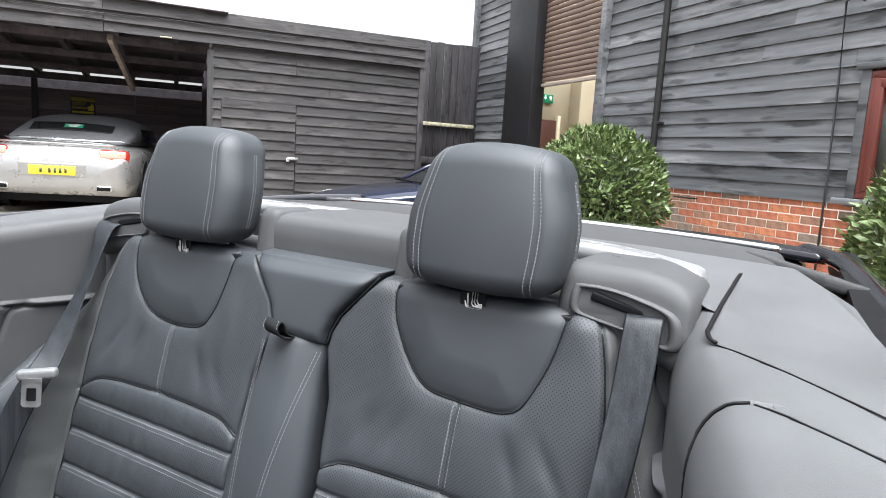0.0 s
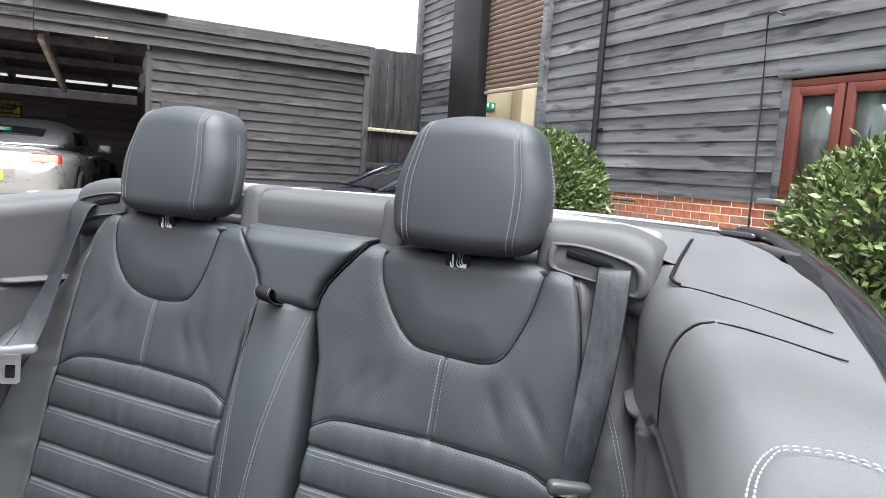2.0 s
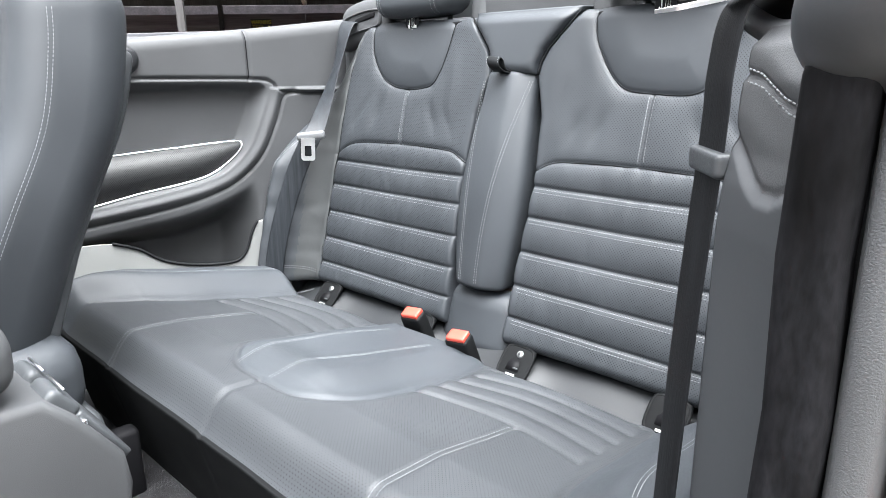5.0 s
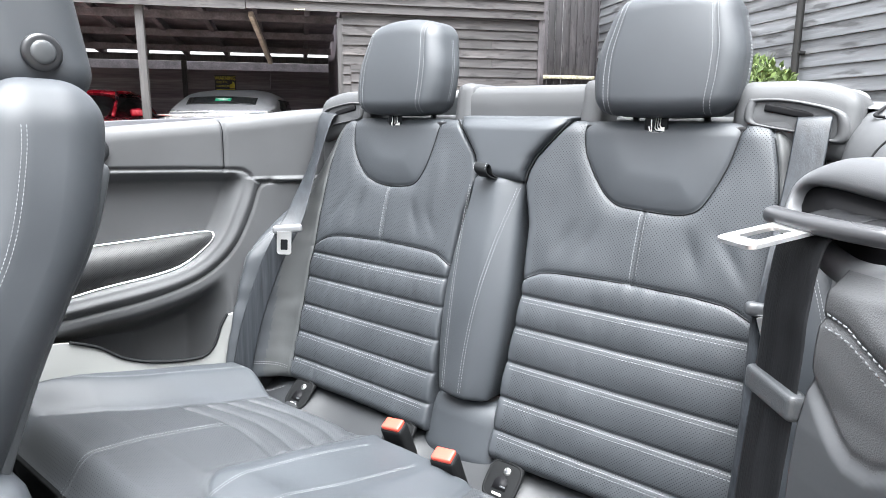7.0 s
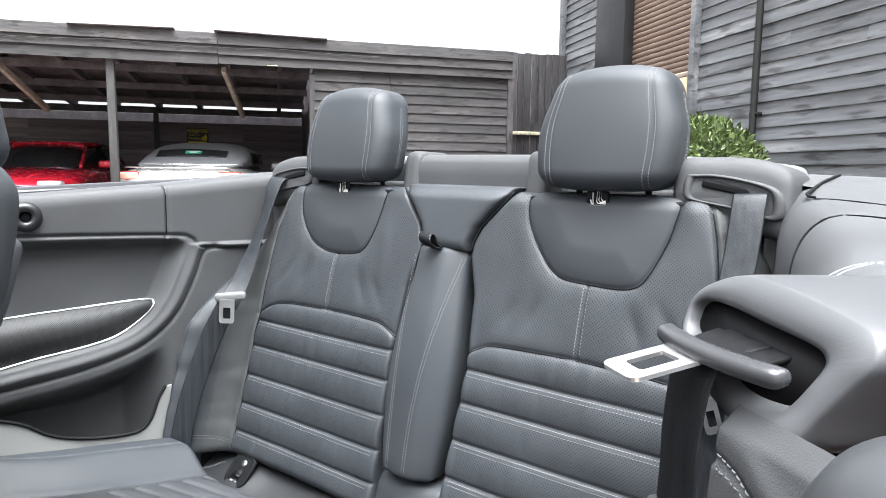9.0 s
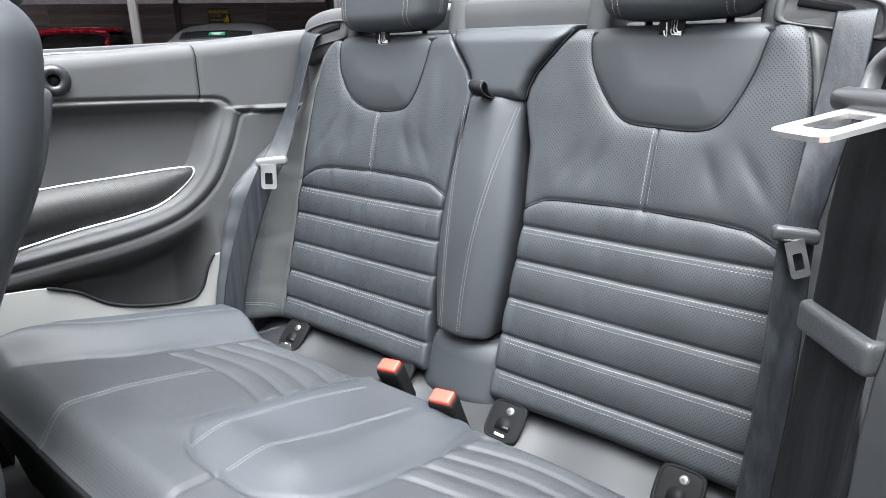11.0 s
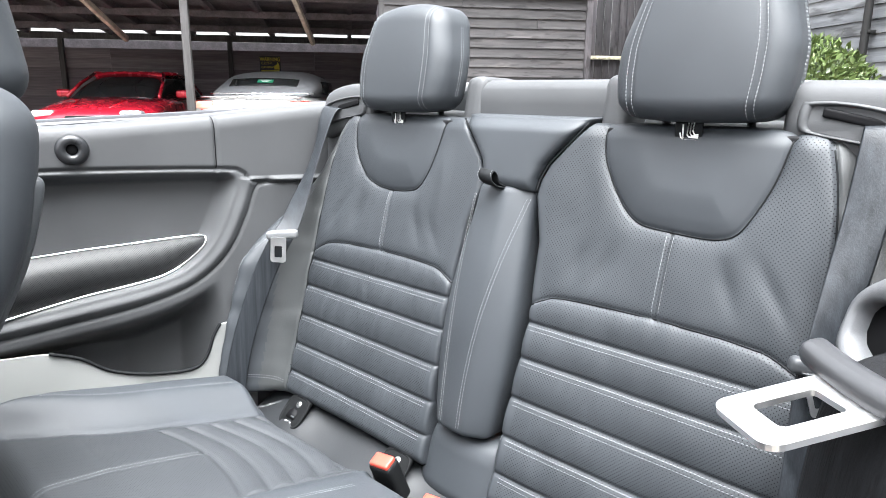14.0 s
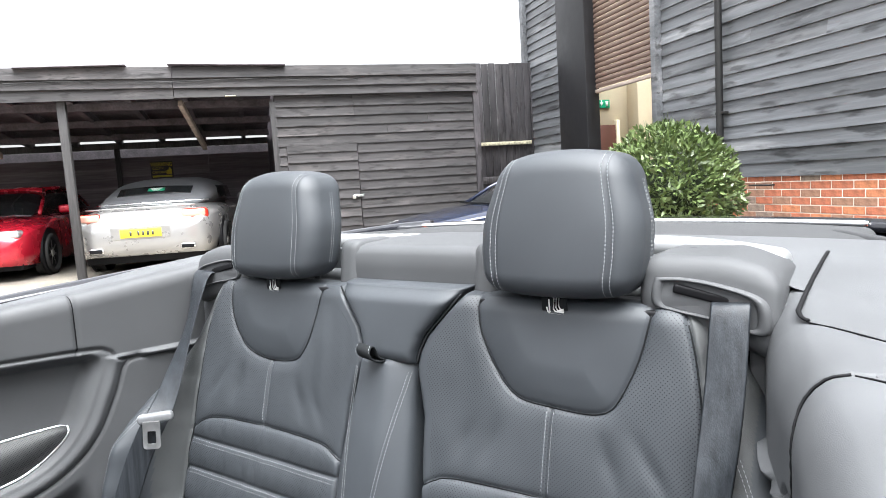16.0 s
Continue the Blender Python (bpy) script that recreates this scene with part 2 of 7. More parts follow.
def knots(m, stretch, size=5.0):
    """Dark knots and pale worn streaks in weathered boards."""
    n, l = m.node_tree.nodes, m.node_tree.links
    b = n["Principled BSDF"]
    co, mp, oi, add = n.new("ShaderNodeTexCoord"), n.new("ShaderNodeMapping"), n.new("ShaderNodeObjectInfo"), n.new("ShaderNodeVectorMath")
    mp.inputs["Scale"].default_value = stretch
    sc = n.new("ShaderNodeVectorMath")
    sc.operation = "SCALE"
    sc.inputs[0].default_value = (17.0, 31.0, 23.0)
    l.new(oi.outputs["Random"], sc.inputs["Scale"])
    l.new(co.outputs["Object"], add.inputs[0]), l.new(sc.outputs[0], add.inputs[1]), l.new(add.outputs[0], mp.inputs[0])
    last = b.inputs["Base Color"].links[0].from_socket
    for scale, lo, hi, tone in ((size, 0.55, 0.66, (0.3, 0.3, 0.3, 1)), (size * 0.5, 0.52, 0.7, (1.75, 1.7, 1.65, 1))):
        t, r, mx = n.new("ShaderNodeTexNoise"), n.new("ShaderNodeMapRange"), n.new("ShaderNodeMix")
        t.inputs["Scale"].default_value, t.inputs["Detail"].default_value = scale, 4
        r.inputs[1].default_value, r.inputs[2].default_value = lo, hi
        mx.data_type, mx.blend_type = "RGBA", "MULTIPLY"
        mx.inputs[7].default_value = tone
        l.new(mp.outputs[0], t.inputs["Vector"]), l.new(t.outputs[0], r.inputs[0])
        l.new(r.outputs[0], mx.inputs[0]), l.new(last, mx.inputs[6])
        last = mx.outputs[2]
    l.new(last, b.inputs["Base Color"])


knots(SHED_BOARD, (0.8, 2.0, 3.2))
knots(GATE_BOARD, (3.0, 2.0, 0.8))
knots(BOARD, (2.0, 0.5, 2.6), 4.0)

# two tones of brick in one wall
_n, _l = BRICK.node_tree.nodes, BRICK.node_tree.links
_b = _n["Principled BSDF"]
_old = _b.inputs["Base Color"].links[0].from_socket
_oi, _cr, _mx = _n.new("ShaderNodeObjectInfo"), _n.new("ShaderNodeValToRGB"), _n.new("ShaderNodeMix")
_mx.data_type, _mx.blend_type = "RGBA", "MULTIPLY"
_mx.inputs[0].default_value = 1.0
_cr.color_ramp.interpolation = "CONSTANT"
_cr.color_ramp.elements[0].color = (1.0, 1.0, 1.0, 1)
_cr.color_ramp.elements[1].position, _cr.color_ramp.elements[1].color = 0.42, (0.72, 1.15, 1.35, 1)
for _p, _c in ((0.62, (1.2, 1.35, 1.2, 1)), (0.82, (0.55, 1.2, 1.7, 1))):
    _e = _cr.color_ramp.elements.new(_p)
    _e.color = _c
_l.new(_oi.outputs["Random"], _cr.inputs[0])
_l.new(_old, _mx.inputs[6]), _l.new(_cr.outputs[0], _mx.inputs[7])
_l.new(_mx.outputs[2], _b.inputs["Base Color"])


# ---- building helpers ----
def thing(name, place, label, category, group="", kind=""):
    ob = new(name)
    ob.matrix_world = place
    return tagged(ob, label, category, group, kind)


def part(name, me, material, parent, label="", smooth=True):
    """Links a mesh (or a bmesh) as one part under a thing or under a part."""
    if isinstance(me, bmesh.types.BMesh):
        bm, me = me, bpy.data.meshes.new(name)
        bm.to_mesh(me)
        bm.free()
    if material and not me.materials:
        me.materials.append(material)
    if smooth:
        me.shade_smooth()
    ob = new(name, me)
    ob.parent = parent
    if label:
        ob["label"] = label
    if name == "stitching":
        ob["kind"] = "stuff"
    return ob


def raw(verts, faces):
    me = bpy.data.meshes.new("mesh")
    me.from_pydata([tuple(map(float, v)) for v in verts], [], [tuple(map(int, f)) for f in faces])
    me.update()
    return me


def rbox(size, r=0.01, at=(0, 0, 0), n=6, shape=None, turn=None, steps=4):
    """A rounded box: its size, corner radius and middle; shape() may bend its points (an array) before it is turned and moved."""
    hs = np.array(size) / 2.0
    r = min(r, hs.min() * 0.999)
    ladder = []
    for h in hs:
        edge = np.linspace(0, 1, steps)
        a = -h + r * (1 - np.cos(edge * math.pi / 2))
        mid = np.linspace(-h + r, h - r, n + 1)[1:-1]
        ladder.append(np.concatenate([a, mid, -a[::-1]]))
    verts, faces, index = [], [], {}

    def add(p):
        key = tuple(np.round(p, 6))
        if key not in index:
            index[key] = len(verts)
            verts.append(p)
        return index[key]
    for ax in range(3):
        u, v = (ax + 1) % 3, (ax + 2) % 3
        for side in (-1, 1):
            U, V = ladder[u], ladder[v]
            ids = np.empty((len(U), len(V)), int)
            for i, a in enumerate(U):
                for j, b in enumerate(V):
                    p = np.zeros(3)
                    p[ax], p[u], p[v] = side * hs[ax], a, b
                    ids[i, j] = add(p)
            for i in range(len(U) - 1):
                for j in range(len(V) - 1):
                    f = [ids[i, j], ids[i + 1, j], ids[i + 1, j + 1], ids[i, j + 1]]
                    faces.append(f if side > 0 else f[::-1])
    P = np.array(verts)
    inner = np.clip(P, -(hs - r), hs - r)
    d = P - inner
    ln = np.linalg.norm(d, axis=1, keepdims=True)
    P = inner + np.where(ln > 1e-9, d / np.maximum(ln, 1e-9) * r, 0)
    if shape:
        P = shape(P)
    if turn is not None:
        P = P @ np.array(turn.to_3x3()).T
    return raw(P + np.array(at), faces)


def box(size, at=(0, 0, 0), bevel=0.004, turn=None):
    """A box with narrow bevelled edges."""
    bm = bmesh.new()
    bmesh.ops.create_cube(bm, size=1)
    bmesh.ops.scale(bm, vec=size, verts=bm.verts)
    if bevel:
        bmesh.ops.bevel(bm, geom=bm.edges[:], offset=min(bevel, min(size) * 0.45), segments=2, affect="EDGES", profile=0.5)
    m = Matrix.Translation(at) @ (turn.to_4x4() if turn is not None else Matrix())
    bmesh.ops.transform(bm, matrix=m, verts=bm.verts)
    return bm


def tube(points, r, sides=8, closed=False, flat=1.0):
    """A round bar along points."""
    pts = [Vector(p) for p in points]
    n = len(pts)
    verts, faces = [], []
    ref = Vector((0, 0, 1))
    for i, p in enumerate(pts):
        a, b = pts[(i - 1) % n if closed else max(i - 1, 0)], pts[(i + 1) % n if closed else min(i + 1, n - 1)]
        d = (b - a).normalized()
        s = d.cross(ref)
        if s.length < 1e-3:
            s = d.cross(Vector((0, 1, 0)))
        s.normalize()
        w = s.cross(d)
        for k in range(sides):
            an = 2 * math.pi * k / sides
            verts.append(p + s * math.cos(an) * r + w * math.sin(an) * r * flat)
    for i in range(n if closed else n - 1):
        for k in range(sides):
            j = (i + 1) % n
            faces.append((i * sides + k, i * sides + (k + 1) % sides, j * sides + (k + 1) % sides, j * sides + k))
    if not closed:
        faces += [tuple(range(sides))[::-1], tuple(range((n - 1) * sides, n * sides))]
    return raw(verts, faces)


def disc(r, h, at, axis="x", sides=28, hole=0.0, round_=0.003):
    """A round boss or ring with softened edges, turned from its section."""
    if hole:
        sec = [(hole, 0), (hole, h * 0.7), (hole + (r - hole) * 0.35, h), (r - (r - hole) * 0.3, h * 0.9), (r, h * 0.3), (r, 0)]
    else:
        sec = [(0, h), (r - round_ * 2, h), (r - round_, h - round_ * 0.3), (r, h - round_), (r, 0)]
    verts, faces = [], []
    for k in range(sides):
        c, s = math.cos(2 * math.pi * k / sides), math.sin(2 * math.pi * k / sides)
        for a, b in sec:
            p = {"x": (b, a * c, a * s), "y": (a * c, -b, a * s), "z": (a * c, a * s, b)}[axis]
            verts.append(Vector(p) + Vector(at))
    q = len(sec)
    for k in range(sides):
        for j in range(q - 1):
            faces.append((k * q + j, ((k + 1) % sides) * q + j, ((k + 1) % sides) * q + j + 1, k * q + j + 1))
    return raw(verts, faces)


def prism(profile, x0, x1, bevel=0.0, axis=0):
    """A plate of the given outline (2D) between two depths along an axis."""
    def p3(a, b, c):
        p = [b, c]
        p.insert(axis, a)
        return p
    bm = bmesh.new()
    A = [bm.verts.new(p3(x0, *p)) for p in profile]
    B = [bm.verts.new(p3(x1, *p)) for p in profile]
    n = len(profile)
    fs = [bm.faces.new(A[::-1]), bm.faces.new(B)] + [bm.faces.new((A[i], A[(i + 1) % n], B[(i + 1) % n], B[i])) for i in range(n)]
    bmesh.ops.recalc_face_normals(bm, faces=fs)
    if bevel:
        es = [e for e in bm.edges if len(e.link_faces) == 2 and any(len(f.verts) > 4 for f in e.link_faces)]
        bmesh.ops.bevel(bm, geom=es, offset=bevel, segments=3, affect="EDGES", profile=0.5)
    bmesh.ops.triangulate(bm, faces=[f for f in bm.faces if len(f.verts) > 4])
    return bm


def spline(points, n=12):
    """A smooth line through points (Catmull-Rom)."""
    P = np.array(points, float)
    Q = np.vstack([2 * P[0] - P[1], P, 2 * P[-1] - P[-2]])
    out = []
    for i in range(1, len(Q) - 2):
        for t in np.linspace(0, 1, n, endpoint=False):
            a, b, c, d = Q[i - 1], Q[i], Q[i + 1], Q[i + 2]
            out.append(0.5 * (2 * b + (c - a) * t + (2 * a - 5 * b + 4 * c - d) * t * t + (3 * b - a - 3 * c + d) * t ** 3))
    out.append(P[-1])
    return np.array(out)


def dist_line(U, V, line):
    """Distance of points (arrays) to a 2D line of points."""
    line = np.asarray(line, float)
    best = np.full(U.shape, 9.0)
    for (ax, ay), (bx, by) in zip(line[:-1], line[1:]):
        dx, dy = bx - ax, by - ay
        k = np.clip(((U - ax) * dx + (V - ay) * dy) / max(dx * dx + dy * dy, 1e-12), 0, 1)
        best = np.minimum(best, np.hypot(U - ax - k * dx, V - ay - k * dy))
    return best


def inside(U, V, poly):
    """Whether points (arrays) lie in a polygon."""
    poly = np.asarray(poly, float)
    c = np.zeros(U.shape, bool)
    for (x1, y1), (x2, y2) in zip(poly, np.roll(poly, -1, 0)):
        hit = ((y1 > V) != (y2 > V)) & (U < (x2 - x1) * (V - y1) / (y2 - y1 + 1e-12) + x1)
        c ^= hit
    return c


def smooth01(x):
    x = np.clip(x, 0, 1)
    return x * x * (3 - 2 * x)


def noise2(U, V, scale, seed=0.0):
    out = np.zeros(U.shape)
    for i in range(U.shape[0]):
        for j in range(U.shape[1]):
            out[i, j] = noise.noise((U[i, j] * scale, V[i, j] * scale, seed))
    return out


def sheet(P, regions, parent, flip=False, tag=None):
    """A modelled surface P (rows x columns x 3) cut into named regions: {name: (mask per face, material, label)}; normals run on across the cuts."""
    R, C = P.shape[:2]
    flat = P.reshape(-1, 3)
    du, dv = np.gradient(P, axis=1), np.gradient(P, axis=0)
    N = np.cross(du, dv).reshape(-1, 3)
    N /= np.maximum(np.linalg.norm(N, axis=1, keepdims=True), 1e-12)
    if flip:
        N = -N
    i, j = np.meshgrid(np.arange(R - 1), np.arange(C - 1), indexing="ij")
    F = np.stack([i * C + j, i * C + j + 1, (i + 1) * C + j + 1, (i + 1) * C + j], -1)
    if flip:
        F = F[..., ::-1]
    made = {}
    for name, (mask, material, label) in regions.items():
        faces = F[mask]
        if not len(faces):
            continue
        used, inv = np.unique(faces, return_inverse=True)
        me = raw(flat[used], inv.reshape(faces.shape))
        me.materials.append(material)
        me.shade_smooth()
        me.normals_split_custom_set_from_vertices([tuple(v) for v in N[used]])
        ob = new(name, me)
        ob.parent = parent
        if label:
            ob["label"] = label
        made[name] = ob
    return made


def stitch_mesh(lines, length=0.0046, step=0.0064, r=0.00058):
    """Rows of short raised thread along 3D lines, each with the way that the surface faces: [(points, normals)]."""
    verts, faces = [], []
    for pts, nor in lines:
        pts, nor = np.asarray(pts, float), np.asarray(nor, float)
        seg = np.linalg.norm(np.diff(pts, axis=0), axis=1)
        s = np.concatenate([[0], np.cumsum(seg)])
        for a in np.arange(0.002, s[-1] - length, step):
            q = [np.array([np.interp(x, s, pts[:, k]) for k in range(3)]) for x in (a, a + length)]
            w = np.array([np.interp(a, s, nor[:, k]) for k in range(3)])
            w /= np.linalg.norm(w) + 1e-9
            d = q[1] - q[0]
            d /= np.linalg.norm(d) + 1e-9
            side = np.cross(d, w)
            base = len(verts)
            for p, k in ((q[0], 0.45), ((q[0] * 0.7 + q[1] * 0.3), 1.0), ((q[0] * 0.3 + q[1] * 0.7), 1.0), (q[1], 0.45)):
                up = p + w * r * (0.9 if k == 1 else 0.1)
                verts += [up + side * r * k, up + w * r * 0.8 * k, up - side * r * k]
            for m in range(3):
                b = base + m * 3
                faces += [(b, b + 3, b + 4, b + 1), (b + 1, b + 4, b + 5, b + 2)]
    return raw(verts, faces)


def loft(sections, caps=True):
    """A skin over rings of points, one ring after another."""
    n = len(sections[0])
    verts = [p for ring in sections for p in ring]
    faces = []
    for i in range(len(sections) - 1):
        for k in range(n):
            faces.append((i * n + k, i * n + (k + 1) % n, (i + 1) * n + (k + 1) % n, (i + 1) * n + k))
    if caps:
        faces += [tuple(range(n))[::-1], tuple(range((len(sections) - 1) * n, len(sections) * n))]
    return raw(verts, faces)


def strap(points, ways, width, thick=0.0014):
    """Webbing along points; ways: across its width."""
    P = spline(points, 10)
    W = spline(ways, 10)
    W /= np.linalg.norm(W, axis=1, keepdims=True)
    rings = []
    for i, (p, w) in enumerate(zip(P, W)):
        d = P[min(i + 1, len(P) - 1)] - P[max(i - 1, 0)]
        nrm = np.cross(d, w)
        nrm /= np.linalg.norm(nrm) + 1e-9
        h, t = w * width / 2, nrm * thick / 2
        rings.append([p - h, p - h * 0.9 + t, p + h * 0.9 + t, p + h, p + h * 0.9 - t, p - h * 0.9 - t])
    return loft(rings)


def words(body, size, place, material, parent, label=""):
    """Flat lettering as a mesh."""
    cu = bpy.data.curves.new("lettering", "FONT")
    cu.body, cu.size, cu.extrude = body, size, 0.0015
    cu.align_x, cu.align_y = "CENTER", "CENTER"
    tmp = bpy.data.objects.new("lettering", cu)
    scene.collection.objects.link(tmp)
    me = bpy.data.meshes.new_from_object(tmp.evaluated_get(bpy.context.evaluated_depsgraph_get()))
    bpy.data.objects.remove(tmp)
    bpy.data.curves.remove(cu)
    me.transform(place)
    me.materials.clear()
    return part("lettering", me, material, parent, label, smooth=False)

# ---- the yard: ground, open shed, gate, barn ----
def yard_structure(name, label, category="wall"):
    return thing(name, YARD, label, category, kind="structure")


ground = yard_structure("ground", "pale gravel yard rising gently towards the open shed", "ground")
xs = np.concatenate([[-2500, -200, -40], np.linspace(-16, 16, 33), [40, 200, 2500]])
ys = np.concatenate([[-2500, -200, -40], np.linspace(-10, 24, 35), [60, 200, 2500]])
gv = [(x, y, ground_z(y)) for y in ys for x in xs]
gf = [(j * len(xs) + i, j * len(xs) + i + 1, (j + 1) * len(xs) + i + 1, (j + 1) * len(xs) + i) for j in range(len(ys) - 1) for i in range(len(xs) - 1)]
part("gravel_surface", raw(gv, gf), GRAVEL, ground)

SHED_G = ground_z(SHED_Y)


def clap(length, height, along):
    """One tapered, slightly waney weatherboard; thick at its lower edge."""
    n = 14
    rnd = random.Random(int(length * 1000) + int(height * 1e4))
    verts, faces = [], []
    for i in range(n + 1):
        s = length * i / n
        w = rnd.uniform(-0.003, 0.003) if along == "x" else rnd.uniform(-0.0015, 0.0015)
        for d, z in ((0.0, 0.0), (-0.030, w), (-0.028, 0.012 + w), (-0.006, height + 0.02), (0.0, height + 0.02)):
            verts.append((s, d, z) if along == "x" else (d, s, z))
    for i in range(n):
        for k in range(5):
            a, b = i * 5 + k, i * 5 + (k + 1) % 5
            faces.append((a, b, b + 5, a + 5) if along == "x" else (a, a + 5, b + 5, b))
    faces += [(0, 1, 2, 3, 4)[::-1] if along == "x" else (0, 1, 2, 3, 4), tuple(n * 5 + k for k in ((0, 1, 2, 3, 4) if along == "x" else (4, 3, 2, 1, 0)))]
    return raw(verts, faces)


_claps = {}


def board(parent, x, y, z, length, height, along, material, name="board"):
    key = (round(length, 2), round(height, 3), along, material.name)
    if key not in _claps:
        _claps[key] = clap(key[0], height, along)
        _claps[key].materials.append(material)
    ob = new(name, _claps[key])
    ob.parent = parent
    ob.location = (x, y, z)
    ob.rotation_euler = (random.uniform(-0.02, 0.02), 0, 0) if along == "x" else (0, random.uniform(-0.02, 0.02), 0)
    return ob


# open-fronted shed
shed_front = yard_structure("wall_shed_front", "weathered black weatherboarded shed front")
part("backing", box((3.2, 0.1, 2.7), (2.1, SHED_Y + 0.06, SHED_G + 1.35), 0), DARK_WOOD, shed_front)
rows = np.arange(SHED_G, 2.78, 0.147)
for z in rows:
    a, b = 0.5, 3.7
    if z < 2.02:
        board(shed_front, a, SHED_Y, z, 0.12, 0.147, "x", SHED_BOARD)
        board(shed_front, 1.72, SHED_Y, z, 1.98, 0.147, "x", SHED_BOARD)
    else:
        cut = random.choice((1.2, 1.7, 1.72, 2.4))
        board(shed_front, a, SHED_Y, z, cut, 0.147, "x", SHED_BOARD)
        board(shed_front, a + cut + 0.004, SHED_Y, z, b - a - cut - 0.004, 0.147, "x", SHED_BOARD)
part("corner_post", box((0.09, 0.09, 2.45), (0.47, SHED_Y + 0.02, SHED_G + 1.22), 0.006), POST_WOOD, shed_front)
part("corner_post", box((0.1, 0.12, 2.6), (3.74, SHED_Y + 0.0, SHED_G + 1.3), 0.006), GATE_BOARD, shed_front)

shed_door = tagged(new("door_1"), "closed weatherboarded shed door with a steel hasp", "door", kind="structure")
shed_door.matrix_world = YARD
for z in np.arange(SHED_G + 0.03, 2.0, 0.147):
    board(shed_door, 0.625, SHED_Y - 0.012, z, 1.085, 0.147, "x", SHED_BOARD)
hasp = part("hasp", box((0.16, 0.02, 0.04), (1.68, SHED_Y - 0.05, 1.22), 0.004), TAN, shed_door, "worn steel hasp and staple")
part("padlock", rbox((0.05, 0.025, 0.06), 0.008, (1.6, SHED_Y - 0.065, 1.2)), TAN, shed_door)

fascia = yard_structure("trim_fascia", "three long weathered boards over the shed opening", "fascia")
for i in range(3):
    for j, x in enumerate((-14.0, -9.5, -5.0, -0.9)):
        L = (4.49, 4.49, 4.09, 4.66)[j]
        board(fascia, x, SHED_Y - 0.05 - 0.012 * i, 2.80 + i * 0.145 + random.uniform(-0.008, 0.008), L, 0.145, "x", SHED_BOARD)
part("backing", box((17.7, 0.06, 0.4), (-5.1, SHED_Y + 0.0, 3.02), 0), DARK_WOOD, fascia)
for i, (x, w) in enumerate(((-2.2, 1.4), (-4.9, 0.9), (0.2, 1.0), (-0.6, 0.7), (-7.5, 1.2))):
    part("roof_felt_edge", box((w, 0.5, 0.012), (x, SHED_Y + 0.1, 3.255 + 0.012 * (i % 2)), 0.003, Matrix.Rotation(radians(random.uniform(-1.2, 1.2)), 4, "Y")), DARK_WOOD, fascia)
part("cable", tube([(x, SHED_Y - 0.1, 3.06 - 0.03 * abs(math.sin(x * 1.3))) for x in np.linspace(-9, 1.8, 70)], 0.006, 6), CABLE, fascia)
part("nail_row", tube([(-0.2, SHED_Y - 0.1, 2.81), (-0.05, SHED_Y - 0.1, 2.815)], 0.01, 6), LICHEN, fascia)

shed_roof = yard_structure("ceiling_shed", "dark boarded shed roof on rafters", "roof")
bm = bmesh.new()
roof_pts = [(-14, SHED_Y - 0.02, 3.16), (3.75, SHED_Y - 0.02, 3.16), (3.75, BACK_Y + 0.06, 2.70), (-14, BACK_Y + 0.06, 2.70)]
va = [bm.verts.new(p) for p in roof_pts] + [bm.verts.new((p[0], p[1], p[2] + 0.03)) for p in roof_pts]
for f in ((3, 2, 1, 0), (4, 5, 6, 7), (0, 1, 5, 4), (1, 2, 6, 5), (2, 3, 7, 6), (3, 0, 4, 7)):
    bm.faces.new([va[k] for k in f])
part("roof_deck", bm, DARK_WOOD, shed_roof, smooth=False)
slope = math.atan2(2.70 - 3.16, BACK_Y + 0.06 - SHED_Y)
for i, x in enumerate(np.arange(-13.6, 3.7, 0.85)):
    part("rafter", box((0.09, 5.3, 0.13), (x, (SHED_Y + BACK_Y) / 2, 2.862), 0.004, Matrix.Rotation(slope, 4, "X")), DARK_WOOD, shed_roof)
for i, y in enumerate((11.6, 13.0, 14.4)):
    z = 3.16 + (y - SHED_Y) * math.tan(slope) - 0.17
    part("purlin", box((17.4, 0.1, 0.12), (-5.1, y, z), 0.004), DARK_WOOD, shed_roof)

shed_back = yard_structure("wall_shed_back", "dark boarded back wall of the open shed")
part("backing", box((17.6, 0.05, 2.2), (-5.1, BACK_Y + 0.05, SHED_G + 1.1), 0), DARK_WOOD, shed_back)
for z in np.arange(SHED_G, 2.25, 0.2):
    for x in (-14.0, -9.6, -5.2, -0.8):
        board(shed_back, x, BACK_Y, z, 4.39 if x < -1 else 4.5, 0.2, "x", BACK_BOARD)
part("top_rail", box((17.6, 0.1, 0.14), (-5.1, BACK_Y - 0.04, 2.55), 0.006), POST_WOOD, shed_back)
for x in (-9.6, -6.15, -2.64):
    part("back_post", box((0.1, 0.1, 2.2), (x, BACK_Y - 0.12, SHED_G + 1.1), 0.006), POST_WOOD, shed_back)
shed_side = yard_structure("wall_shed_side", "dark boarded end wall of the open shed")
part("backing", box((0.08, 5.2, 2.75), (0.56, 13.0, SHED_G + 1.37), 0), DARK_WOOD, shed_side)
part("end_wall", box((0.08, 5.6, 2.9), (-14.0, 13.0, SHED_G + 1.4), 0), DARK_WOOD, shed_side)
part("end_wall", box((0.08, 5.2, 2.75), (3.72, 13.0, SHED_G + 1.37), 0), DARK_WOOD, shed_side)

